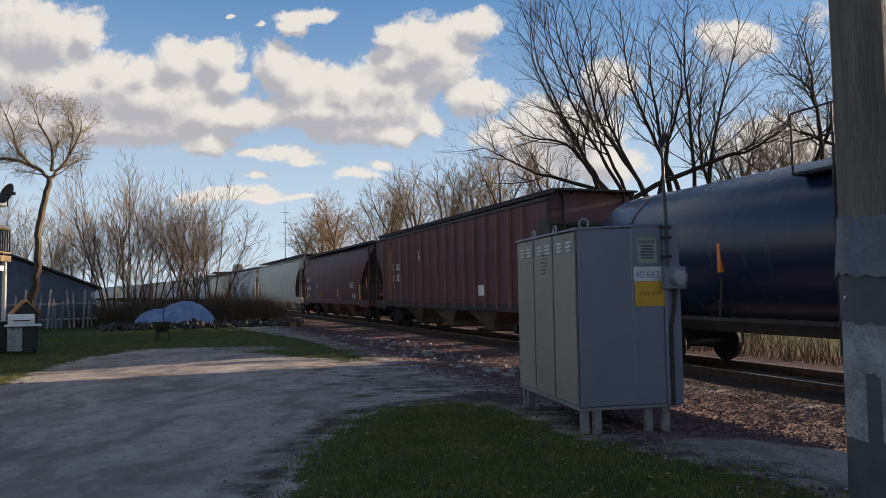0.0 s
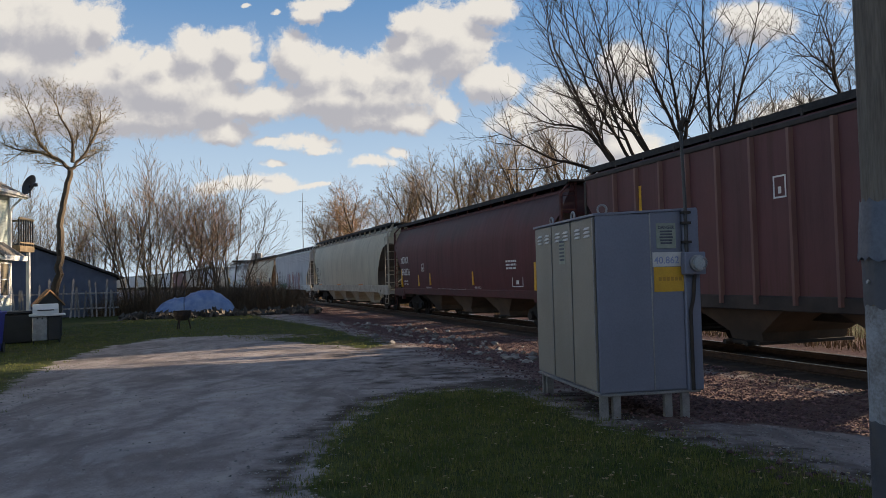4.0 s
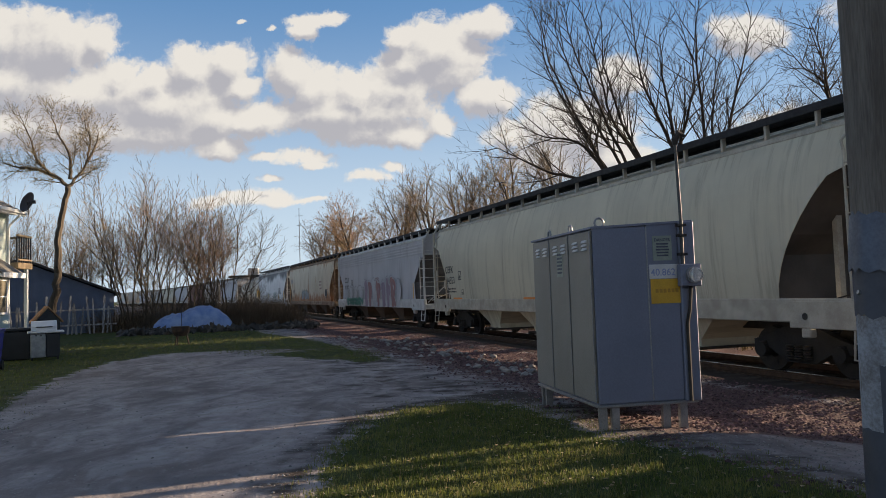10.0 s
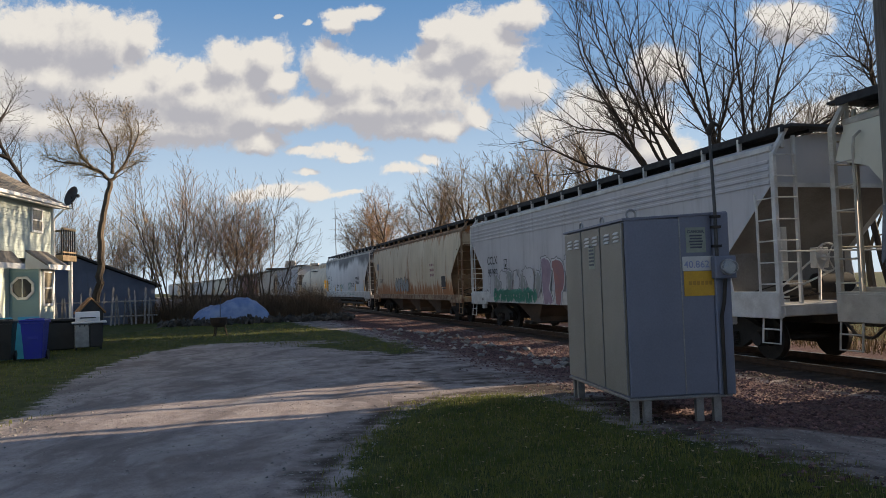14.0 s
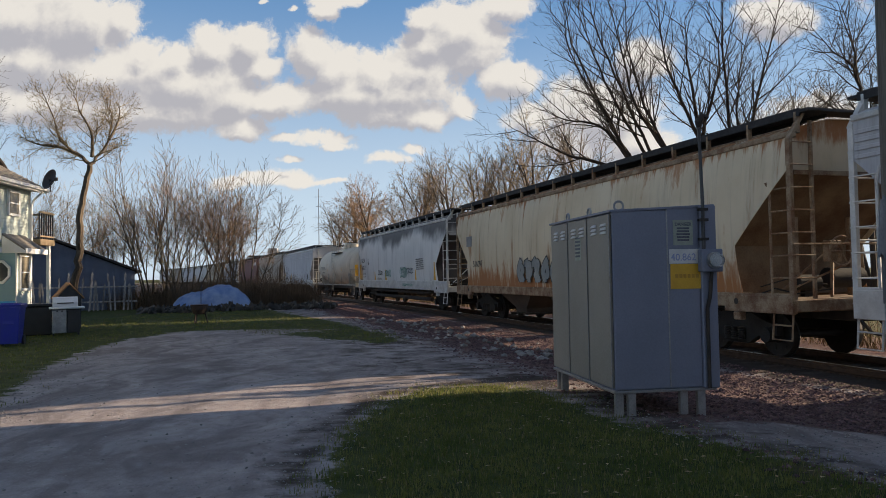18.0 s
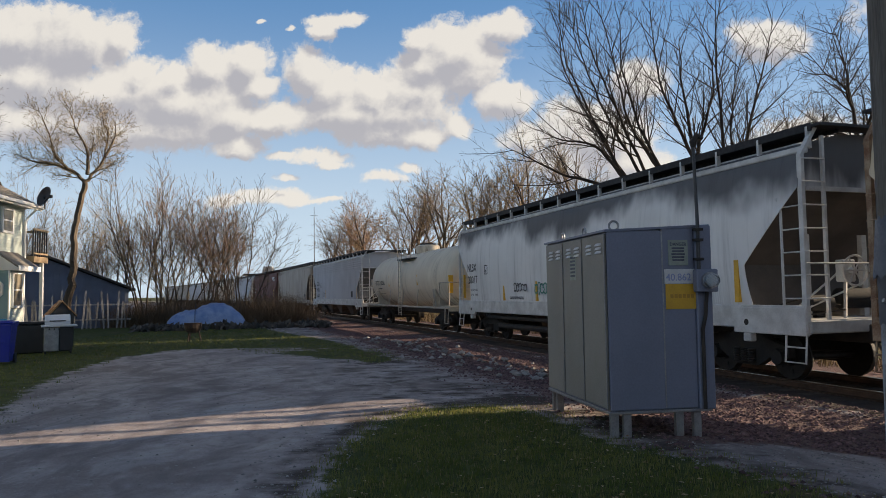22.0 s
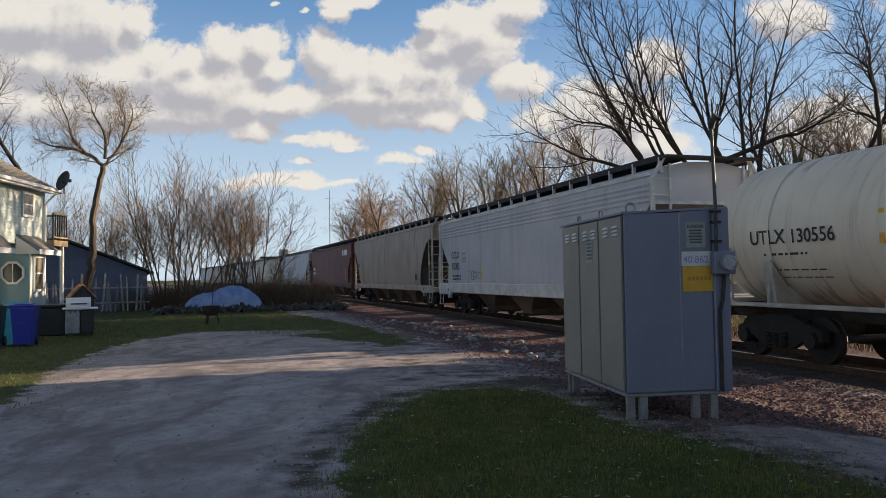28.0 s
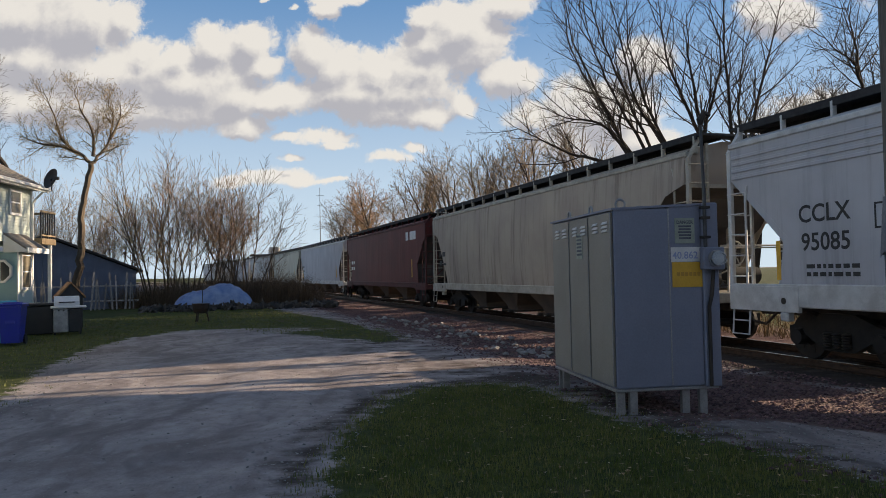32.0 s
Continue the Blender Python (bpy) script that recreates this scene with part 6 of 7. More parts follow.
def make_trees():
    guided_tree("bare_tree", 11.9, 34, [((-0.5, 7.2), (-1.5, 9.6), (-2.8, 12.7), (-3.2, 15.4)), ((0.5, 7.4), (-0.6, 10.0), (-1.6, 12.6), (-2.0, 15.0)), ((1.1, 7.7), (0.4, 9.3), (-0.3, 12.1), (-0.3, 14.5)), ((-1.4, 6.8), (-3.0, 7.3), (-4.5, 8.1), (-5.6, 8.7)), ((-0.5, 7.2), (-1.7, 8.7), (-3.2, 9.1), (-4.3, 9.7))], 0.24, BARK_DARK, TWIG_DARK, "tall bare many-stemmed tree with dark leaning limbs", 11, FINE, extra=1, thin=0.55)
    guided_tree("bare_tree", 16.3, 34, [((0.1, 7.6), (-0.9, 10.0), (-1.4, 12.0), (-1.6, 14.6)), ((0.2, 7.7), (0.5, 9.1), (1.0, 11.2), (0.5, 13.8)), ((0.1, 7.6), (-0.3, 10.6), (-0.4, 13.2))], 0.27, BARK_DARK, TWIG_DARK, "tall bare tree with a dark forked trunk", 12, FINE, extra=0, thin=0.6)
    guided_tree("bare_tree", 19.2, 34, [((-0.4, 6.9), (-0.5, 9.7), (-0.6, 12.0), (-0.5, 14.4)), ((0.2, 6.4), (0.6, 8.9), (1.2, 11.3), (1.8, 13.8)), ((0.2, 6.4), (-0.1, 7.7), (0.0, 10.4), (0.7, 13.3)), ((0.5, 7.4), (1.7, 7.7), (3.0, 8.4), (3.5, 8.8))], 0.25, BARK_DARK, TWIG_DARK, "tall bare tree with dark upright limbs", 13, FINE, extra=0, thin=0.6)
    guided_tree("bare_tree", 27.2, 34, [((0.0, 6.8), (-0.2, 9.1), (-0.5, 10.0), (-1.1, 10.6), (-1.9, 11.7)), ((-0.2, 9.1), (-0.4, 11.2), (-0.8, 13.1)), ((-0.1, 7.9), (-1.1, 8.5), (-1.9, 9.3)), ((0.1, 8.0), (1.0, 10.0), (1.8, 12.5))], 0.22, BARK_DARK, TWIG_DARK, "bare tree with a dense crown of fine twigs", 14, ((13, 10, 7), (2.4, 1.1, 0.5), 48, 0.05, 0.005))
    guided_tree("bare_tree", -29.75, 38, [((-0.25, 0.2), (-0.05, 1.4), (0.12, 2.6), (0.17, 3.7), (0.2, 4.8), (0.33, 5.8), (0.6, 7.1)), ((0.6, 7.1), (0.1, 7.6), (-0.6, 8.2), (-1.0, 9.5), (-1.4, 10.5)), ((0.6, 7.1), (0.9, 7.5), (1.4, 8.4), (1.5, 9.7), (1.1, 10.6)), ((0.7, 7.5), (0.7, 8.4), (0.2, 9.7), (-0.2, 10.6)), ((1.4, 8.4), (1.8, 9.2), (1.9, 10.3)), ((0.1, 7.6), (-0.7, 7.9), (-1.6, 8.0), (-2.2, 8.3))], 0.21, BARK_BROWN, TWIG_OLIVE, "lone bare tree with a curved trunk and wide crown", 15, ((26, 12, 8), (1.6, 0.75, 0.42), 46, 0.04, 0.0048), trunk_top=1.0, thin=0.42)
    guided_tree("bare_tree", -34.0, 42, [((0.1, 7.0), (-0.8, 8.6), (-1.5, 10.0), (-2.2, 11.4)), ((-0.8, 8.6), (-1.8, 9.1), (-2.7, 9.6)), ((-1.5, 10.0), (-1.0, 10.9), (-0.7, 11.8))], 0.2, BARK_DARK, TWIG_DARK, "bare leaning tree behind the house", 16, ((14, 9, 6), (1.9, 1.0, 0.5), 50, 0.03, 0.005), trunk_top=7.2, thin=0.5)
    # a loose row beyond the track
    a = free_tree("bare_tree", 13.0, 0.25, BARK_BROWN, TWIG_GREY, "bare tree in the row beyond the track", 21, 1, 1.0, ((9, 6, 5, 5), 0.55, 40, 0.05, 0.008), group="trees beyond the track")
    b = free_tree("bare_tree", 13.0, 0.25, BARK_BROWN, TWIG_GOLD, "bare tree with golden-brown twigs beyond the track", 22, 1, 1.0, ((9, 6, 5, 5), 0.56, 42, 0.04, 0.008), group="trees beyond the track")
    c = free_tree("bare_tree", 13.0, 0.19, BARK_BROWN, TWIG_RED, "bare tree with dense reddish twigs beyond the track", 23, 1, 1.0, ((10, 7, 5, 5), 0.54, 44, 0.03, 0.009), group="trees beyond the track")
    row = [(a, 21.5, 44, 11.8, 0), (a, 24.0, 52, 13.0, 70), (a, 7.2, 50, 12.3, 140), (b, 4.2, 54, 12.4, 200), (a, 1.6, 62, 13.0, 20), (b, -0.9, 66, 13.4, 300), (a, -3.2, 78, 14.8, 100), (b, -5.0, 84, 15.0, 10), (c, -6.4, 86, 14.6, 40), (c, -7.9, 92, 14.2, 230), (a, -9.6, 100, 13.6, 250), (a, -11.3, 104, 12.2, 30), (b, -8.8, 120, 15.0, 120), (a, 30.0, 40, 11.5, 160), (a, 26.0, 46, 10.8, 210)]
    used = set()
    for tree, az, dist, h, turn in row:
        h *= 1.12
        m = at_polar(az, dist, turn) @ Matrix.Scale(h / 13.0, 4)
        if tree.name not in used:
            used.add(tree.name)
            tree.matrix_basis = m
        else:
            t = copy_thing(tree, m)
            t.scale = (h / 13.0,) * 3
    # thicket on the left, behind the yard
    s1 = free_tree("bare_shrub", 7.5, 0.044, BARK_BROWN, TWIG_RED, "tall bare shrub with reddish-brown twigs", 31, 5, 0.34, ((8, 6, 5), 0.48, 36, 0.05, 0.0056), category="shrub", group="thicket behind the yard")
    s2 = free_tree("bare_shrub", 7.5, 0.046, BARK_BROWN, TWIG_GOLD, "tall bare shrub with golden-brown twigs", 32, 4, 0.32, ((8, 6, 5), 0.48, 36, 0.05, 0.0056), category="shrub", group="thicket behind the yard")
    s3 = free_tree("bare_shrub", 7.5, 0.042, BARK_BROWN, TWIG_GREY, "tall bare shrub with grey-brown twigs", 33, 6, 0.55, ((8, 6, 5), 0.50, 38, 0.03, 0.0056), category="shrub", group="thicket behind the yard")
    spots = [(s1, -26.6, 47, 6.2, 0), (s2, -24.9, 45, 7.8, 40), (s1, -23.6, 48, 8.2, 90), (s3, -22.3, 46, 7.2, 130), (s2, -20.6, 50, 7.4, 180), (s3, -18.2, 52, 7.9, 300), (s1, -19.4, 47, 7.4, 250), (s2, -27.6, 50, 5.6, 110), (s2, -29.4, 56, 6.6, 220), (s3, -31.6, 54, 6.8, 70), (s2, -33.2, 50, 7.0, 190), (s1, -19.8, 44, 3.4, 60), (s2, -22.9, 44, 3.6, 10), (s3, -35.5, 55, 7.5, 10), (s1, -16.4, 60, 3.6, 200)]
    for tree, az, dist, h, turn in spots:
        h *= 1.18
        m = at_polar(az, dist, turn) @ Matrix.Scale(h / 7.5, 4)
        if tree.name not in used:
            used.add(tree.name)
            tree.matrix_basis = m
        else:
            t = copy_thing(tree, m)
            t.scale = (h / 7.5,) * 3


make_trees()

# ---- dry brush, one tangled growth ----
DRY = mat("dry_stalks", (0.18, 0.135, 0.075), (0.10, 0.07, 0.042), 1.2, 0.95, 0, 0.1, 30, (1, 1, 1), 0.35, 0.2)


def stalks(name, label, places, mat_used, rnd, lo, hi, width=0.012, kind_word="brush", lean=0.45):
    """Thin bent blades: three points each, at given places."""
    v, f = [], []
    for x, y, z in places:
        h, a = rnd.uniform(lo, hi), rnd.uniform(0, 6.283)
        lx, ly = math.cos(a), math.sin(a)
        b = rnd.uniform(0.05, lean) * h
        w = width * rnd.uniform(0.6, 1.4)
        n = len(v)
        v += [(x - ly * w, y + lx * w, z), (x + ly * w, y - lx * w, z), (x + lx * b * 0.35 - ly * w * 0.7, y + ly * b * 0.35 + lx * w * 0.7, z + h * 0.6), (x + lx * b * 0.35 + ly * w * 0.7, y + ly * b * 0.35 - lx * w * 0.7, z + h * 0.6), (x + lx * b, y + ly * b, z + h)]
        f += [(n, n + 1, n + 3, n + 2), (n + 2, n + 3, n + 4)]
    me = bpy.data.meshes.new(name)
    me.from_pydata(v, [], f)
    me.materials.append(mat_used)
    return tagged(new(name, me), label, kind_word, kind="stuff")


def make_brush():
    rnd = random.Random(41)
    pts = []
    for _ in range(16000):
        s, o = rnd.uniform(-22, 75), rnd.choice((rnd.uniform(2.9, 4.2), rnd.uniform(3.2, 9.0)))
        x, y, h = track(s, o)
        pts.append((x, y, ground_z(x, y) - 0.02))
    stalks("dry_brush", "tangled dry grass and stalks beyond the track", pts, DRY, rnd, 0.15, 0.8, 0.010, lean=1.5)
    pts = []
    while len(pts) < 32000:
        az, d = rnd.uniform(-27.5, -12.5), 43.5 + 12.5 * rnd.random() ** 1.5
        x, y = d * math.sin(radians(az)), d * math.cos(radians(az))
        if line_off(x, y)[0] > -4.0:
            continue
        low = 0.35 * smooth(-19.5, -26.5, az) + 0.6 * smooth(-15.0, -12.5, az) + 0.5 * noise.noise((x * 0.5, y * 0.5, 5)) + 0.3
        pts.append((x, y, -0.02 - max(0.0, low)))
    stalks("undergrowth", "brown tangled undergrowth below the shrubs", pts, UNDER, rnd, 0.5, 2.3, 0.006, lean=1.1)


make_brush()

# ---- the house, long side to the track ----
SIDING = mat("pale_mint_siding", (0.55, 0.60, 0.54), (0.48, 0.53, 0.48), 0.8, 0.6, 0, 0.08, 40)
# the mint siding darkened and blued to paint in the flank's shade
SIDING_SHADED = mat("blue_green_siding", (0.24, 0.37, 0.40), (0.20, 0.32, 0.35), 0.8, 0.6, 0, 0.08, 40)
TRIM = mat("white_trim", (0.74, 0.73, 0.71), (0.64, 0.63, 0.61), 2, 0.5)
SHINGLE = mat("tan_shingles", (0.23, 0.205, 0.175), (0.155, 0.135, 0.115), 3, 0.9, 0, 0.4, 25, (1, 6, 1))
PANE = mat("dark_window_pane", (0.03, 0.035, 0.04), (0.05, 0.055, 0.06), 1, 0.06, 0, 0.01, 20)
BLIND_PANE = mat("pane_before_a_beige_blind", (0.20, 0.175, 0.13), (0.12, 0.105, 0.08), 2, 0.12, 0, 0.05, 14, (0.2, 0.2, 3))
DECK_WOOD = mat("deck_timber", (0.30, 0.22, 0.13), (0.22, 0.155, 0.09), 3, 0.85, 0, 0.3, 40, (6, 6, 1))
DARK_PAINT = mat("dark_paint", (0.02, 0.02, 0.022), (0.035, 0.035, 0.035), 4, 0.6)


def clapboard(house, l0, l1, z0, z1, o, m, step=0.115):
    """Lapped boards on a wall that faces +y of the house's space; l runs along x."""
    board = Shape().add([(l0, o, 0), (l1, o, 0), (l1, o + 0.022, 0), (l0, o + 0.022, 0), (l0, o, step + 0.01), (l1, o, step + 0.01), (l1, o + 0.006, step), (l0, o + 0.006, step)],
                        [(0, 1, 2, 3), (3, 2, 6, 7), (7, 6, 5, 4), (0, 3, 7, 4), (1, 5, 6, 2)]).data("siding_board", m)
    for i in range(int((z1 - z0) / step)):
        part("siding_board", board, m, house, m=pose(0, 0, z0 + i * step))


def window(house, l0, l1, z0, z1, o):
    fr = Shape()
    for a0, a1, b0, b1 in ((l0 - 0.09, l1 + 0.09, z1, z1 + 0.1), (l0 - 0.09, l1 + 0.09, z0 - 0.09, z0), (l0 - 0.09, l0, z0, z1), (l1, l1 + 0.09, z0, z1)):
        fr.box(a0, a1, o - 0.01, o + 0.055, b0, b1, 0.008)
    w = part("window", fr, TRIM, house, "white-framed sash window")
    zm = (z0 + z1) / 2
    part("sash_bar", Shape().box(l0, l1, o, o + 0.045, zm - 0.025, zm + 0.025, 0.005), TRIM, w)
    part("pane", Shape().box(l0, l1, o - 0.02, o + 0.024, z0, zm - 0.025), BLIND_PANE, w)
    part("pane", Shape().box(l0, l1, o - 0.02, o + 0.03, zm + 0.025, z1), BLIND_PANE, w)


def make_house():
    # own space: x runs from the far corner along the wall towards the viewer, +y faces the track
    ang = math.degrees(math.atan2(-0.989, 0.15))
    house = thing("house", pose(-16.51, 25.97, 0, 0, 0, ang), "two-storey house with pale mint siding and tan shingle roofs", "house")
    L, E = 13.0, 5.0
    part("core", Shape().box(0.02, L, -7.0, -0.60, -0.2, E).box(0.02, L, -0.60, -0.03, 3.0, E), SIDING, house)
    clapboard(house, 0.0, L, 3.0, E, -0.03, SIDING)
    clapboard(house, 1.9, L, 0.0, 3.0, -0.60, SIDING)
    part("corner_board", Shape().box(-0.05, 0.06, -0.05, 0.03, 0, E, 0.01), TRIM, house)
    for l in (0.92, 4.22):
        window(house, l, l + 0.66, 4.02, 4.74, 0.0)
    window(house, 3.25, 3.87, 1.48, 2.6, -0.57)
    window(house, 7.0, 7.9, 1.5, 2.6, -0.57)
    # main roof: slope towards the track
    rise = 2.1
    roof = part("roof", Shape().prism([(0.42, E - 0.02), (0.42, E + 0.07), (-3.5, E + rise + 0.12), (-7.4, E + 0.07), (-7.4, E - 0.02), (-3.5, E + rise)], 0, -0.35, L + 0.3), SHINGLE, house, "tan shingle roof")
    sh = Shape()
    for i in range(18):
        q0 = i / 18
        y0, z0 = 0.42 - 3.92 * q0, E + 0.075 + (rise + 0.05) * q0
        sh.box(-0.35, L + 0.3, y0 - 0.225, y0, z0 - 0.01, z0 + 0.018)
    part("shingle_course", sh, SHINGLE, roof)
    part("fascia", Shape().box(-0.37, L + 0.3, 0.42, 0.47, E - 0.12, E + 0.09, 0.01), TRIM, house)
    part("gutter", Shape().box(-0.37, L + 0.3, 0.47, 0.57, E - 0.06, E + 0.06, 0.015), TRIM, house)
    part("soffit", Shape().box(-0.35, L, 0.0, 0.42, E - 0.05, E - 0.03), TRIM, house)
    part("downspout", Shape().tube([(-0.05, 0.45, E - 0.05), (-0.02, 0.12, E - 0.4), (0.03, 0.07, E - 0.55), (0.03, 0.07, 2.75)], 0.04, 8), TRIM, house)
    # entrance bay: stands out from the wall, flank coloured as shaded siding, with an eight-sided window
    part("bay_core", Shape().box(0.9, 1.94, -0.65, 0.42, -0.1, 2.66), SIDING_SHADED, house)
    clapboard(house, 0.88, 1.95, 0, 2.62, 0.42, SIDING)
    plank = Shape().add([(1.94, -0.6, 0), (1.94, 0.43, 0), (1.962, 0.43, 0), (1.962, -0.6, 0), (1.94, -0.6, 0.12), (1.94, 0.43, 0.12), (1.946, 0.43, 0.115), (1.946, -0.6, 0.115)], [(0, 1, 2, 3), (3, 2, 6, 7), (7, 6, 5, 4), (0, 3, 7, 4), (1, 5, 6, 2)]).data("siding_board", SIDING_SHADED)
    for i in range(22):
        part("siding_board", plank, SIDING_SHADED, house, m=pose(0, 0, 0.115 * i))
    part("corner_board", Shape().box(1.92, 1.98, 0.41, 0.46, 0, 2.62, 0.008), TRIM, house)
    part("corner_board", Shape().box(0.85, 0.92, 0.41, 0.46, 0, 2.62, 0.008), TRIM, house)
    window(house, 1.12, 1.7, 1.42, 2.5, 0.44)
    octo = lambda r: [(-0.13 + r * math.cos(math.pi / 8 + k * math.pi / 4), 1.98 + r * math.sin(math.pi / 8 + k * math.pi / 4)) for k in range(8)]
    w = part("octagon_window", Shape().rings([[(1.965, y, z) for y, z in octo(0.43)], [(2.01, y, z) for y, z in octo(0.42)], [(2.01, y, z) for y, z in octo(0.34)], [(1.97, y, z) for y, z in octo(0.34)]], caps=False), TRIM, house, "white eight-sided window")
    part("pane", Shape().prism(octo(0.35), 0, 1.95, 1.975), PANE, w)
    part("sash_bar", Shape().box(1.975, 1.99, -0.145, -0.115, 1.63, 2.33), TRIM, w)
    part("door_lamp", Shape().box(2.07, 2.01, 0.62, 0.68, 1.12, 1.24, 0.01), TRIM, house)
    # pent roofs above the ground floor
    for l0, l1, o1 in ((0.4, 2.0, 0.74), (2.9, 9.5, 0.36)):
        p = part("porch_roof", Shape().prism([(-0.02, 3.3 if o1 > 0.5 else 3.2), (-0.02, 3.23 if o1 > 0.5 else 3.13), (o1, 2.70), (o1, 2.77)], 0, l0, l1), SHINGLE, house, "tan shingle porch roof")
        part("fascia", Shape().box(l0 - 0.02, l1 + 0.02, o1, o1 + 0.05, 2.60, 2.78, 0.008), TRIM, p)
        part("soffit", Shape().box(l0, l1, 0.0, o1, 2.62, 2.64), TRIM, p)
        part("gable_trim", Shape().prism([(0.0, 3.22 if o1 > 0.5 else 3.12), (0.0, 2.64), (o1, 2.64), (o1, 2.70)], 0, l1 + 0.001, l1 + 0.03), TRIM, p)
    part("service_box", Shape().box(4.75, 4.95, -0.57, -0.43, 1.25, 1.75, 0.015), GALV, house, "grey electrical service box")
    part("service_pipe", Shape().tube([(4.85, -0.5, 1.75), (4.85, -0.5, 3.1), (4.85, 0.05, 3.3), (4.85, 0.05, 4.6)], 0.03, 8), GALV, house)
    part("outdoor_tap", Shape().box(4.4, 4.55, -0.57, -0.49, 1.55, 1.75, 0.01), GALV, house)
    # balcony behind the far corner
    deck = part("balcony", Shape().box(-1.25, -0.06, -2.4, 0.35, 2.98, 3.2, 0.01), DECK_WOOD, house, "timber balcony with dark balusters")
    part("rail", Shape().box(-1.25, -0.06, 0.27, 0.35, 4.15, 4.23, 0.01), DECK_WOOD, deck)
    part("rail", Shape().box(-1.25, -0.06, 0.28, 0.34, 3.28, 3.34), DECK_WOOD, deck)
    for k in range(7):
        x = -1.22 + 0.19 * k
        part("baluster", Shape().box(x, x + 0.045, 0.29, 0.33, 3.2, 4.15), DARK_PAINT, deck)
    part("rail", Shape().box(-1.27, -1.2, -2.4, 0.27, 4.15, 4.23, 0.01), DECK_WOOD, deck)
    for k in range(10):
        y = -2.3 + 0.26 * k
        part("baluster", Shape().box(-1.25, -1.21, y, y + 0.045, 3.2, 4.15), DARK_PAINT, deck)
    part("post", Shape().box(-0.98, -0.86, 0.2, 0.32, -0.1, 2.98, 0.01), TRIM, deck)
    # dish on the eave
    dish = thing("satellite_dish", pose(-15.75, 25.9, 4.95), "dark grey satellite dish on the house eave", "satellite dish")
    rr = []
    for r, d in ((0.02, 0.10), (0.15, 0.085), (0.28, 0.05), (0.36, 0.0), (0.37, 0.01), (0.28, 0.07), (0.02, 0.12)):
        rr.append([(r * math.cos(2 * math.pi * q / 24), d, r * 1.05 * math.sin(2 * math.pi * q / 24)) for q in range(24)])
    part("reflector", Shape().rings(rr), DARK_PAINT, dish, smooth=True, m=pose(0, 0, 0.42, -18, 12, -30))
    part("mast", Shape().tube([(0, 0.1, -0.05), (0, 0.1, 0.3), (0.0, 0.05, 0.42)], 0.025, 8), DARK_PAINT, dish)
    part("arm", Shape().tube([(0.02, 0, 0.2), (0.28, -0.25, 0.28), (0.42, -0.3, 0.34)], 0.016, 6), DARK_PAINT, dish)
    part("receiver", Shape().box(0.38, 0.52, -0.36, -0.26, 0.3, 0.42, 0.02), DARK_PAINT, dish)


make_house()

# ---- yard things ----
BIN_BLUE = mat("blue_plastic", (0.012, 0.022, 0.32), (0.015, 0.03, 0.26), 4, 0.4)
BIN_BLACK = mat("black_plastic", (0.012, 0.013, 0.015), (0.02, 0.02, 0.022), 4, 0.45)
POOL_BLUE = mat("light_blue_plastic", (0.03, 0.28, 0.48), (0.04, 0.34, 0.52), 3, 0.4)
CHAIR_WHITE = mat("white_plastic", (0.72, 0.73, 0.75), (0.62, 0.63, 0.66), 3, 0.4)
TARP = mat("blue_tarpaulin", (0.13, 0.22, 0.45), (0.27, 0.36, 0.55), 1.6, 0.42, 0, 1.0, 4, (1, 1, 1), 0, 0.5, 0.05)
RUST = mat("rusty_iron", (0.05, 0.03, 0.022), (0.025, 0.02, 0.018), 6, 0.9)
WOOD_RAW = mat("orange_brown_boards", (0.36, 0.20, 0.10), (0.27, 0.14, 0.07), 3, 0.85, 0, 0.3, 40, (1, 8, 1))
SHED_WALL = mat("slate_blue_wall", (0.15, 0.175, 0.24), (0.10, 0.12, 0.175), 0.7, 0.8, 0, 0.2, 30)
SHED_ROOF = mat("dark_roof_felt", (0.025, 0.024, 0.024), (0.045, 0.042, 0.04), 2, 0.9)
PICKET = mat("flaking_picket_paint", (0.38, 0.37, 0.36), (0.17, 0.155, 0.14), 5, 0.9, 0, 0.3, 30, (4, 4, 1), 0.3)
SCRAP = mat("mixed_scrap", (0.04, 0.033, 0.026), (0.09, 0.08, 0.07), 3, 0.9, 0, 0.3, 30, (1, 1, 1), 0.5)


def wheelie_bin(m, paint, label):
    b = thing("wheeled_bin", m, label, "bin", "bins beside the house")
    rings = [[(-wx, -wy, z), (wx, -wy, z), (wx, wy, z), (-wx, wy, z)] for wx, wy, z in ((0.21, 0.22, 0.06), (0.23, 0.25, 0.4), (0.27, 0.31, 0.98), (0.3, 0.335, 0.985), (0.3, 0.335, 1.02))]
    part("body", Shape().rings(rings), paint, b)
    part("lid", Shape().box(-0.31, 0.31, -0.35, 0.36, 1.02, 1.075, 0.025).box(-0.2, 0.2, -0.2, 0.2, 1.075, 1.1, 0.02), paint, b)
    part("handle", Shape().tube([(-0.22, 0.4, 1.0), (0.22, 0.4, 1.0)], 0.02, 8), paint, b)
    for q in (-1, 1):
        part("wheel", Shape().tube([(q * 0.2, 0.25, 0.13), (q * 0.26, 0.25, 0.13)], 0.13, 16), BIN_BLACK, b)
    part("front_plate", Shape().box(-0.12, 0.12, -0.275, -0.25, 0.55, 0.7, 0.01), paint, b)


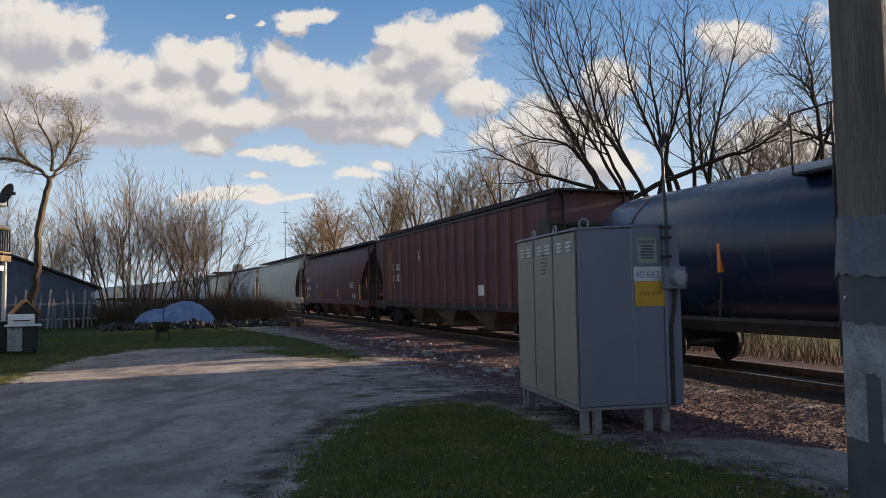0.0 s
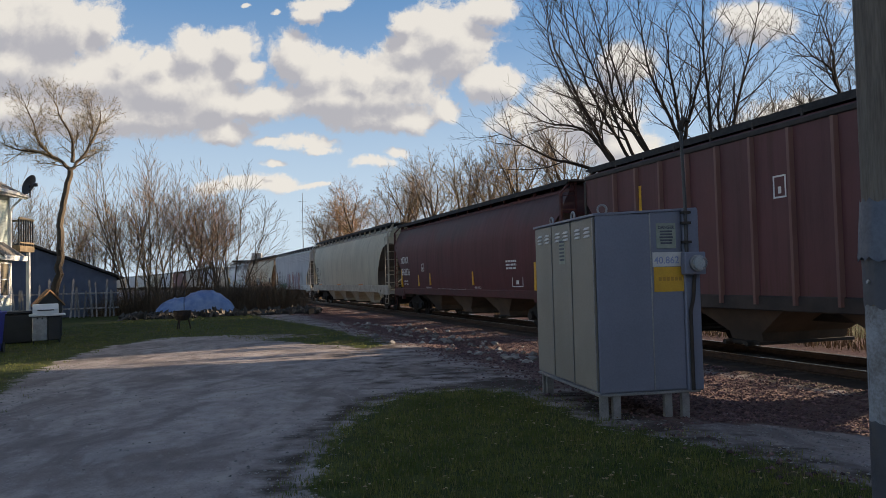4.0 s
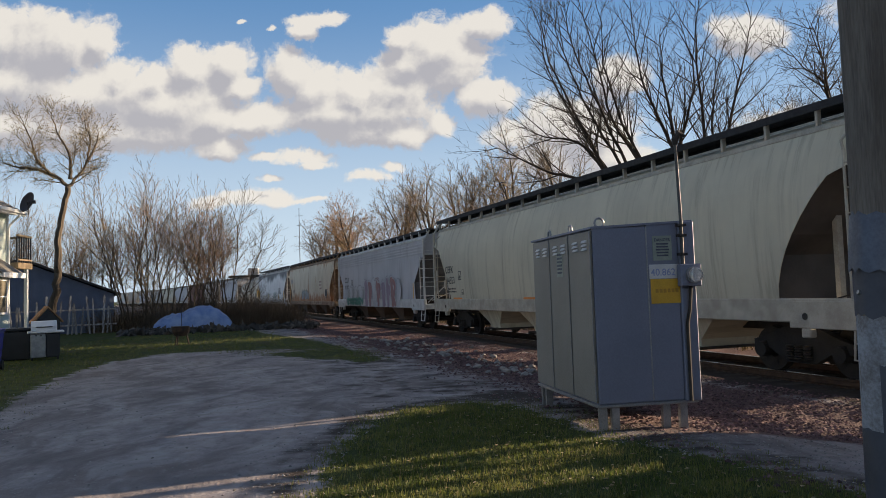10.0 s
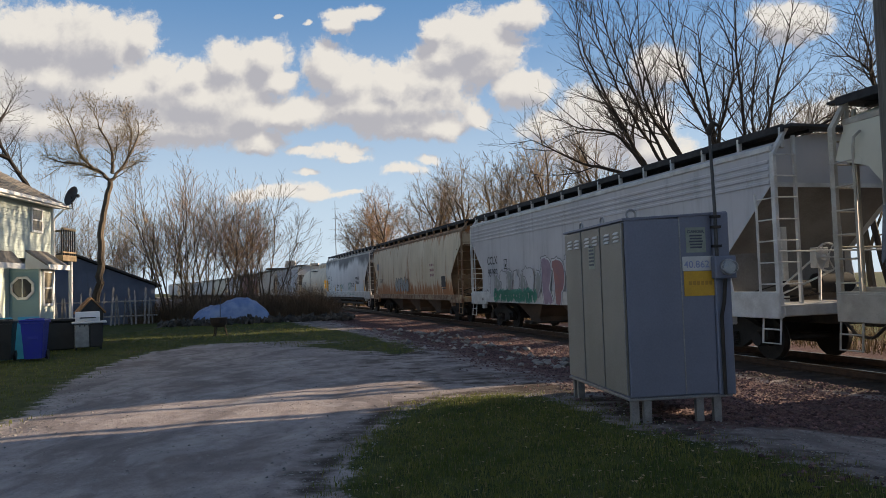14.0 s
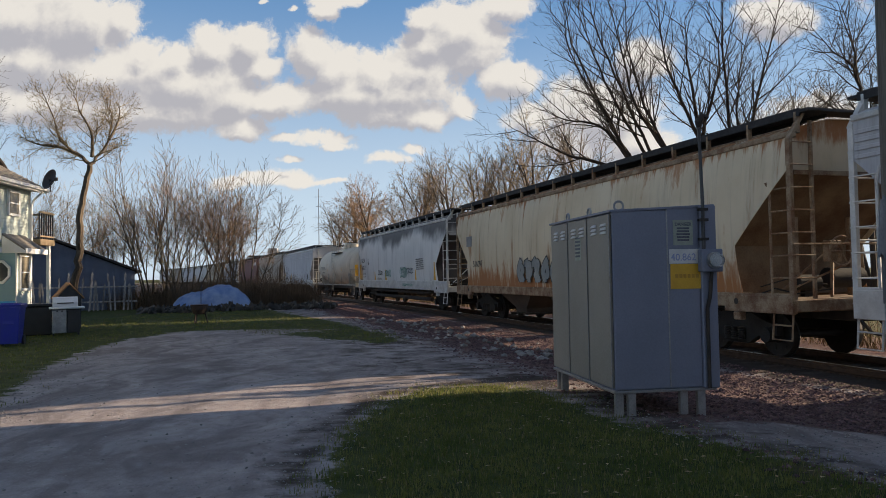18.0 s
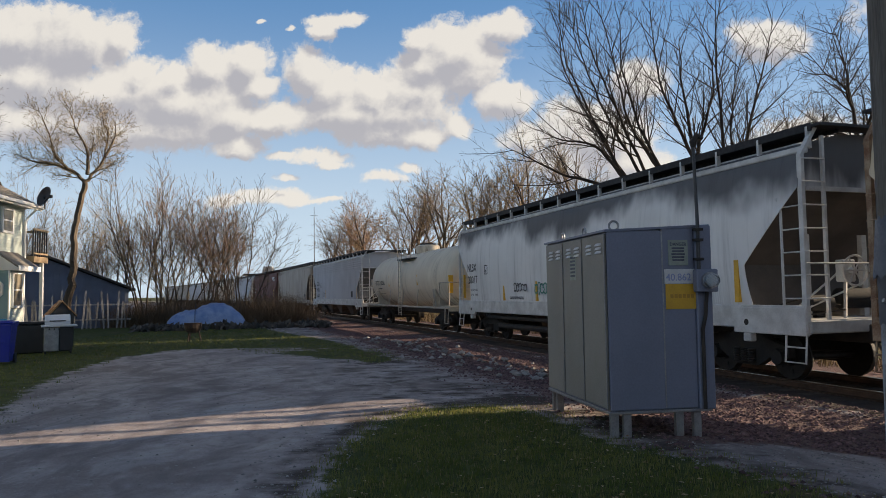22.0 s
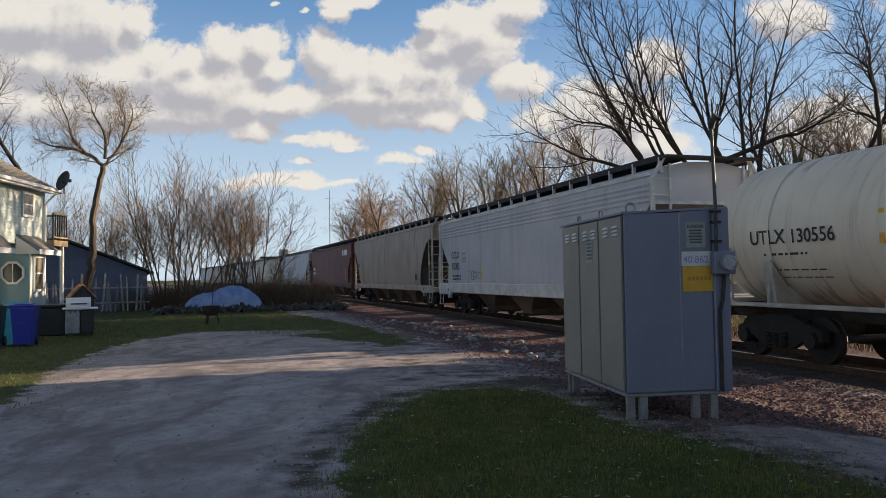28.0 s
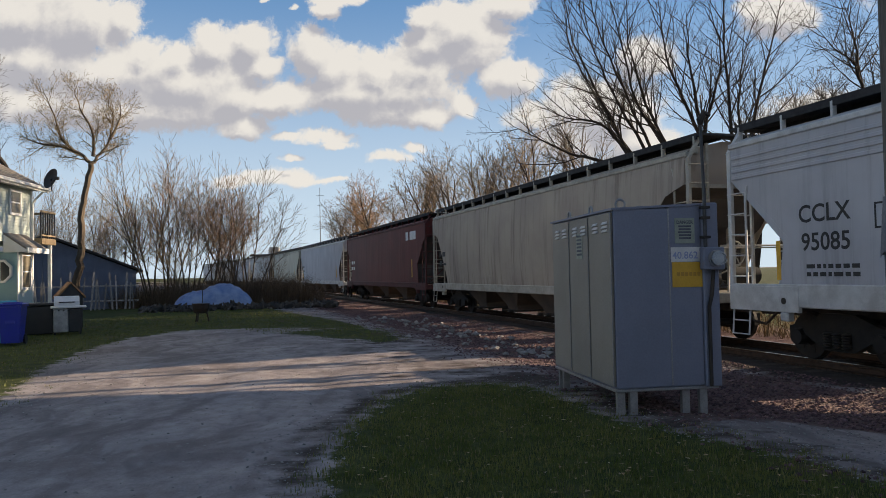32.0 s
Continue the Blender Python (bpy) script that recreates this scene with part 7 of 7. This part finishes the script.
def make_yard():
    wheelie_bin(pose(-12.2, 18.45, 0, 0, 0, 20), BIN_BLUE, "bright blue wheeled bin beside the house")
    wheelie_bin(pose(-12.95, 18.25, 0, 0, 0, 24), BIN_BLACK, "black wheeled bin beside the house")
    # paddling pool leaning on the wall
    pool = thing("paddling_pool", pose(-13.35, 19.0, -0.05, 0, 0, 24), "light blue plastic paddling pool leaning on the wall", "paddling pool")
    for x0, x1 in ((-0.75, 0.12), (0.16, 0.78)):
        part("rim" if x0 < 0 else "side", Shape().rings([[(x0, -0.05, 0), (x1, -0.05, 0), (x1, 0.12, 0), (x0, 0.12, 0)], [(x0, 0.1, 0.9), (x1, 0.1, 0.9), (x1, 0.26, 0.9), (x0, 0.26, 0.9)], [(x0 + 0.06, 0.14, 1.17), (x1 - 0.06, 0.14, 1.17), (x1 - 0.06, 0.26, 1.17), (x0 + 0.06, 0.26, 1.17)]]), POOL_BLUE, pool)
    # moulded plastic garden chair
    ch = thing("garden_chair", pose(-13.15, 17.1, 0, 0, 0, 28), "white moulded plastic garden chair with slatted back", "chair")
    part("seat", Shape().box(-0.27, 0.27, -0.28, 0.25, 0.38, 0.42, 0.015), CHAIR_WHITE, ch)
    back = part("back_frame", Shape().tube([(-0.27, 0.24, 0.4), (-0.29, 0.38, 0.8), (-0.24, 0.47, 1.05), (0, 0.5, 1.1), (0.24, 0.47, 1.05), (0.29, 0.38, 0.8), (0.27, 0.24, 0.4)], 0.03, 8), CHAIR_WHITE, ch)
    for k in range(6):
        z = 0.5 + 0.1 * k
        part("slat", Shape().box(-0.26, 0.26, 0.25 + 0.33 * (z - 0.4), 0.275 + 0.33 * (z - 0.4), z - 0.03, z + 0.03, 0.01), CHAIR_WHITE, back)
    for q in (-1, 1):
        part("armrest", Shape().box(min(q * 0.26, q * 0.36), max(q * 0.26, q * 0.36), -0.3, 0.3, 0.62, 0.66, 0.015), CHAIR_WHITE, ch)
        part("leg", Shape().tube([(q * 0.31, -0.28, 0.63), (q * 0.32, -0.33, 0)], [0.03, 0.04], 8), CHAIR_WHITE, ch)
        part("leg", Shape().tube([(q * 0.29, 0.26, 0.63), (q * 0.32, 0.36, 0)], [0.03, 0.04], 8), CHAIR_WHITE, ch)
    # gas grill
    g = thing("gas_grill", pose(-12.72, 21.75, 0, 0, 0, 32), "silver gas grill with closed lid on the grass", "grill")
    part("cart", Shape().box(-0.34, 0.06, -0.26, 0.26, 0.08, 0.78, 0.02), GALV, g, "pale grey cart panel")
    part("side_cabinet", Shape().box(0.065, 0.42, -0.25, 0.25, 0.08, 0.78, 0.02), BIN_BLACK, g)
    part("shelf", Shape().box(-0.42, 0.55, -0.28, 0.28, 0.80, 0.86, 0.015), CHAIR_WHITE, g)
    part("lid", Shape().prism([(-0.26, 0.865), (-0.24, 1.0), (-0.1, 1.14), (0.12, 1.16), (0.24, 1.05), (0.26, 0.865)], 0, -0.32, 0.36), CHAIR_WHITE, g, "pale silver grill lid")
    part("handle", Shape().tube([(-0.2, -0.3, 0.98), (0.24, -0.3, 0.98)], 0.016, 8), BIN_BLACK, g)
    for k in range(4):
        part("knob", Shape().tube([(-0.2 + 0.13 * k, -0.27, 0.74), (-0.2 + 0.13 * k, -0.3, 0.74)], 0.025, 10), BIN_BLACK, g)
    for x in (-0.3, 0.38):
        for y in (-0.2, 0.2):
            part("wheel", Shape().tube([(x - 0.02, y, 0.05), (x + 0.02, y, 0.05)], 0.05, 10), BIN_BLACK, g)
    b = thing("storage_box", pose(-13.75, 22.0, 0, 0, 0, 30), "black storage box between house and grill", "box")
    part("box_body", Shape().box(-0.42, 0.42, -0.3, 0.3, 0, 0.86, 0.03), BIN_BLACK, b)
    part("box_lid", Shape().box(-0.45, 0.45, -0.33, 0.33, 0.865, 0.95, 0.03), BIN_BLACK, b)
    # small gabled dog house
    d = thing("dog_house", pose(-14.05, 24.2, 0, 0, 0, 40), "small dog house with orange-brown board roof", "dog house")
    part("box_wall", Shape().prism([(-0.36, 0), (0.36, 0), (0.36, 1.1), (0, 1.5), (-0.36, 1.1)], 1, -0.3, 0.3), DARK_PAINT, d)
    for q in (-1, 1):
        part("roof_board", Shape().prism([(0, 1.53), (0, 1.59), (q * 0.45, 1.09), (q * 0.45, 1.03)], 1, -0.36, 0.36), WOOD_RAW, d)
    # fire bowl on three legs
    f = thing("fire_pit", pose(-10.5, 26.7, ground_z(-10.5, 26.7)), "black iron fire pit standing on the lawn", "fire pit")
    part("bowl", Shape().tube([(0, 0, 0.32), (0, 0, 0.34), (0, 0, 0.5), (0, 0, 0.66), (0, 0, 0.68)], [0.12, 0.22, 0.3, 0.31, 0.33], 16), RUST, f)
    for k in range(3):
        a = k * 2.094 + 0.5
        part("leg", Shape().tube([(0.2 * math.cos(a), 0.2 * math.sin(a), 0.4), (0.3 * math.cos(a), 0.3 * math.sin(a), -0.02)], 0.025, 6), RUST, f)
    # tarpaulin over a heap
    rnd = random.Random(8)
    n, m = 44, 22
    verts = []
    for j in range(m):
        for i in range(n):
            x, y = -2.1 + 4.2 * i / (n - 1), -1.1 + 2.2 * j / (m - 1)
            e = max(0.0, 1 - (abs(x) / 2.1) ** 3.2) * max(0.0, 1 - (abs(y) / 1.1) ** 3)
            h = 1.25 * e ** 0.55 * (0.86 + 0.16 * math.sin(1.6 * x + 0.6)) + 0.16 * abs(noise.noise((x * 1.9, y * 1.9, 1))) * e ** 0.3 + 0.08 * noise.noise((x * 5, y * 5, 4)) - 0.14 * math.exp(-((x + 0.55) / 0.16) ** 2) * e
            verts.append((x + 0.06 * noise.noise((x * 3, y * 3, 7)), y, max(h, 0.02 + 0.03 * rnd.random())))
    heap = thing("covered_heap", pose(-14.95, 39.9, -0.02, 0, 0, 20), "heap covered with a faded blue tarpaulin", "tarpaulin")
    sh = Shape().add(verts, [(j * n + i, j * n + i + 1, (j + 1) * n + i + 1, (j + 1) * n + i) for j in range(m - 1) for i in range(n - 1)])
    part("tarpaulin", sh, TARP, heap, smooth=True)
    part("strap", Shape().tube([(-0.6, -1.12, 0.05), (-0.6, -0.9, 0.9), (-0.58, -0.3, 1.3), (-0.58, 0.3, 1.3)], 0.02, 5), DARK_PAINT, heap)
    # scrap and brush lying about: one scatter
    sh = Shape()
    for _ in range(420):
        az, dist = rnd.uniform(-25.5, -11.5), rnd.uniform(37.5, 42.0)
        x, y = dist * math.sin(radians(az)), dist * math.cos(radians(az))
        s = rnd.uniform(0.04, 0.16)
        q = Euler((rnd.uniform(-0.5, 0.5), rnd.uniform(-0.5, 0.5), rnd.uniform(0, 6.28))).to_matrix()
        bx = Shape().box(-s * rnd.uniform(0.6, 2.2), s * rnd.uniform(0.6, 2.0), -s * 0.6, s * 0.6, -s * 0.3, s * 0.45)
        sh.add([tuple(q @ Vector(p) + Vector((x, y, s * 0.25 + max(0, rnd.gauss(0.03, 0.10))))) for p in bx.v], bx.f)
    me = sh.data("scrap_heap", SCRAP)
    tagged(new("scrap_heap", me), "low scatter of scrap, boards and brush", "scrap", kind="stuff")


make_yard()


def make_sheds():
    # slate-blue garage, gable end to the yard
    g = thing("garage", pose(-19.6, 40.6, -0.3, 0, 0, 29), "slate-blue garage with a dark low roof", "garage")
    part("wall", Shape().prism([(-9.0, -0.1), (-0.1, -0.1), (-0.1, 2.4), (-4.6, 4.25), (-9.0, 2.4)], 1, 0.1, 9.0), SHED_WALL, g)
    for k in range(30):
        x = -9.0 + 0.3 * k
        top = 2.4 + (4.25 - 2.4) * (1 - abs(x + 4.6) / 4.5) - 0.05
        part("batten", Shape().box(x, x + 0.03, 0.06, 0.1, 0, max(2.3, top)), SHED_WALL, g)
    part("roof", Shape().prism([(0.25, 2.32), (0.25, 2.44), (-4.6, 4.46), (-9.35, 2.44), (-9.35, 2.32), (-4.6, 4.33)], 1, -0.25, 9.3), SHED_ROOF, g, "dark felt roof")
    # leaning picket fence in front of it
    fence = thing("picket_fence", pose(-19.2, 38.9, 0, 0, 0, 28.5), "old leaning picket fence with flaking pale paint", "fence")
    rnd = random.Random(77)
    part("rail", Shape().box(-5.2, 0.4, 0.03, 0.08, 0.45, 0.53), PICKET, fence)
    part("rail", Shape().box(-5.2, 0.4, 0.03, 0.08, 1.25, 1.33), PICKET, fence)
    for k in range(26):
        x = -5.1 + 0.21 * k
        if rnd.random() < 0.16:
            continue
        h = rnd.uniform(1.45, 2.1)
        w = rnd.uniform(0.035, 0.055)
        part("picket", Shape().prism([(-w, 0), (w, 0), (w, h - 0.1), (0, h), (-w, h - 0.1)], 1, -0.012, 0.012), PICKET, fence, m=pose(x, 0.01, 0, 0, rnd.uniform(-5, 5), 0))
    # distant buildings and a mast at the edge of town
    far = thing("far_building", pose(-53, 193, 0, 0, 0, 10), "long pale industrial building in the distance", "building")
    part("wall", Shape().box(-9, 9, 0, 12, -1, 7.0), PALE_WALL, far)
    part("roof", Shape().box(-9.4, 9.4, -0.4, 12.4, 7.0, 7.5), SHED_ROOF, far)
    part("tower", Shape().box(-4.5, -2.0, 1, 4, 7.5, 9.4), PALE_WALL, far)
    part("vent", Shape().box(2, 4.2, 2, 5, 7.5, 8.6), PALE_WALL, far)
    for k in range(7):
        part("window", Shape().box(-8 + 2.4 * k, -6.6 + 2.4 * k, -0.05, 0.05, 3.4, 5.0), PANE, far)
    mast = thing("radio_mast", pose(-28.7, 127, 0), "thin steel radio mast in the distance", "mast")
    part("lattice", Shape().tube([(0, 0, -0.2), (0, 0, 17)], [0.12, 0.05], 5).tube([(-0.7, 0, 15.6), (0.7, 0, 15.6)], 0.04, 5).tube([(-0.5, 0, 13.9), (0.5, 0, 13.9)], 0.04, 5), GALV, mast)


PALE_WALL = mat("pale_cladding", (0.42, 0.41, 0.39), (0.34, 0.33, 0.32), 0.4, 0.7)
make_sheds()

# ---- grass, stones and litter ----


def blade_build(k, bsdf):
    """Thin leaves: part of the light comes through them."""
    isl = k.n("ShaderNodeNewGeometry").outputs["Random Per Island"]
    co = k.n("ShaderNodeTexCoord").outputs["Object"]
    patch = k.ramp(k.noise(co, 1.2, 4.0, 0.6).outputs[0], 0.35, 0.65)
    col = k.mix(patch, c4((0.092, 0.12, 0.022)), c4((0.17, 0.178, 0.045)))
    col = k.mix(k.ramp(isl, 0.78, 0.98), col, c4((0.26, 0.21, 0.10)))
    k.put(bsdf.inputs["Base Color"], col)
    bsdf.inputs["Roughness"].default_value = 0.7
    through_leaf = k.n("ShaderNodeBsdfTranslucent")
    k.put(through_leaf.inputs[0], col)
    both = k.n("ShaderNodeMixShader")
    both.inputs[0].default_value = 0.38
    k.put(both.inputs[1], bsdf.outputs[0])
    k.put(both.inputs[2], through_leaf.outputs[0])
    for node in k.t.nodes:
        if node.type == "OUTPUT_MATERIAL":
            k.put(node.inputs[0], both.outputs[0])


BLADE = material("grass_blades", blade_build)
STONE = mat("pinkish_ballast_stone", (0.20, 0.124, 0.124), (0.075, 0.05, 0.054), 9, 0.9, 0, 0.4, 60, (1, 1, 1), 0.45, 0.2)
PEBBLE = mat("limestone_pebbles", (0.31, 0.295, 0.28), (0.20, 0.19, 0.18), 9, 0.9, 0, 0.3, 60, (1, 1, 1), 0.4, 0.2)
LEAF = mat("dead_leaves", (0.28, 0.19, 0.10), (0.42, 0.34, 0.22), 5, 0.9, 0, 0.2, 40, (1, 1, 1), 0.35, 0.2)


def tufts(x0, x1, y0, y1, n, poly, rnd):
    out = []
    while len(out) < n:
        x, y = rnd.uniform(x0, x1), rnd.uniform(y0, y1)
        e = inside(poly, x, y)
        if e < -0.12 - 0.5 * rnd.random() ** 4 - 0.25 * noise.noise((x * 2.1, y * 2.1, 4)) or rnd.random() > 0.35 + 0.65 * smooth(-0.1, 0.6, e + 0.5 * noise.noise((x * 1.3, y * 1.3, 2))):
            continue
        for _ in range(4):
            xx, yy = x + rnd.gauss(0, 0.03), y + rnd.gauss(0, 0.03)
            out.append((xx, yy, ground_z(xx, yy) - 0.004))
    return out


def make_grass():
    rnd = random.Random(51)
    stalks("grass", "short patchy green grass by the cabinet", tufts(-1.6, 3.6, 3.6, 11.1, 52000, FRONT_GRASS, rnd), BLADE, rnd, 0.018, 0.058, 0.0035, "grass")
    stalks("lawn", "short green lawn behind the drive", tufts(-16, -1.9, 8, 36, 36000, SIDE_GRASS, rnd), BLADE, rnd, 0.02, 0.065, 0.006, "grass")


def stones(name, label, places, m, rnd, lo, hi, category="stones"):
    """Many small angular stones: squashed, jittered boxes with cut corners."""
    v, f = [], []
    corner = [(-1, 0, 0), (1, 0, 0), (0, -1, 0), (0, 1, 0), (0, 0, -0.6), (0, 0, 0.75), (0.7, 0.7, 0.35), (-0.6, 0.65, 0.3), (-0.65, -0.7, 0.4), (0.7, -0.6, 0.3)]
    tri = [(5, 6, 7), (5, 7, 8), (5, 8, 9), (5, 9, 6), (6, 1, 3), (6, 3, 7), (7, 3, 0), (7, 0, 8), (8, 0, 2), (8, 2, 9), (9, 2, 1), (9, 1, 6)]
    for x, y, z in places:
        s, a, n = lo + (hi - lo) * rnd.random() ** 2.2, rnd.uniform(0, 6.283), len(v)
        c, d, w = math.cos(a) * s, math.sin(a) * s, rnd.uniform(0.6, 1.0)
        for p, q, r in corner:
            p, q, r = p + rnd.uniform(-0.22, 0.22), (q + rnd.uniform(-0.22, 0.22)) * w, r + rnd.uniform(-0.15, 0.15)
            v.append((x + p * c - q * d, y + p * d + q * c, z + r * s + 0.25 * s))
        f += [tuple(i + n for i in t) for t in tri]
    me = bpy.data.meshes.new(name)
    me.from_pydata(v, [], f)
    me.materials.append(m)
    return tagged(new(name, me), label, category, kind="stuff")


def make_stones():
    rnd = random.Random(61)
    pts = []
    while len(pts) < 42000:
        s = -8 + 60 * rnd.random() ** 1.7
        o = rnd.uniform(-7.0, -1.6)
        if o < -4.6 and rnd.random() > smooth(-7.2, -4.6, o):
            continue
        x, y, h = track(s, o)
        if inside(PAD, x, y) > -0.1 or y < 3:
            continue
        pts.append((x, y, ground_z(x, y)))
    stones("ballast_stones", "loose pinkish crushed stone beside the track", pts, STONE, rnd, 0.012, 0.036)
    pts = []
    while len(pts) < 9000:
        x, y = rnd.uniform(-8.5, 4.8), 4 + 18 * rnd.random() ** 1.5
        edge = max(inside(FRONT_GRASS, x, y), inside(SIDE_GRASS, x, y))
        if edge > 0.15 or line_off(x, y)[0] > -4.5:
            continue
        near = smooth(-1.1, -0.05, edge)
        if rnd.random() > 0.12 + 0.88 * near and inside(PAD, x, y) < 0:
            continue
        pts.append((x, y, ground_z(x, y) - 0.002))
    stones("drive_gravel", "pale limestone pebbles on the gravel drive", pts, PEBBLE, rnd, 0.005, 0.018)
    pts = []
    for _ in range(260):
        x, y = rnd.gauss(-0.6, 1.2), rnd.uniform(13.5, 30)
        px, py, h = track((y - 14) / 0.93, -4.9)
        xx = px + rnd.gauss(0, 0.7)
        pts.append((xx, y, ground_z(xx, y)))
    stones("pale_rubble", "scattered larger pale rubble beside the track", pts, PEBBLE, rnd, 0.03, 0.13)


def make_leaves():
    rnd = random.Random(71)
    v, f = [], []
    for _ in range(420):
        x, y = rnd.uniform(-1.3, 3.3), rnd.uniform(4.2, 10.6)
        if inside(FRONT_GRASS, x, y) < -0.4:
            continue
        s, a, n, z = rnd.uniform(0.012, 0.035), rnd.uniform(0, 6.283), len(v), ground_z(x, y) + rnd.uniform(0.01, 0.05)
        for p, q, r in ((-1, 0, 0), (0, -0.5, 0.2), (1, 0, 0.1), (0, 0.5, 0.25)):
            v.append((x + s * (p * math.cos(a) - q * math.sin(a)), y + s * (p * math.sin(a) + q * math.cos(a)), z + r * s * rnd.uniform(0.2, 1.6)))
        f += [(n, n + 1, n + 2), (n, n + 2, n + 3)]
    me = bpy.data.meshes.new("dead_leaves")
    me.from_pydata(v, [], f)
    me.materials.append(LEAF)
    tagged(new("dead_leaves", me), "a few dead brown leaves lying in the grass", "leaves", kind="stuff")


make_grass()
make_stones()
make_leaves()


def motions():
    """The whole train rolls down the line; every wheelset turns with it."""
    times = [i * 1.0 for i in range(33)]
    ticks = [i * 0.1 for i in range(321)]
    for car, s0 in CARS:
        rows = []
        for t in times:
            x, y, h = track(run(s0, t))
            rows.append((t, pose(x, y, RAIL_Z, 0, 0, 90 + math.degrees(h))))
        walk(car, rows)
        if not -12 < s0 < 215:
            continue
        for truck in [o for o in car.children if o.name.startswith("truck")]:
            for wheel in [o for o in truck.children if o.name.startswith("wheelset")]:
                x, y, z = wheel.matrix_basis.translation
                walk(wheel, [(t, pose(x, y, z, 0, math.degrees((run(s0, t) - s0) / 0.42), 0)) for t in ticks])


motions()
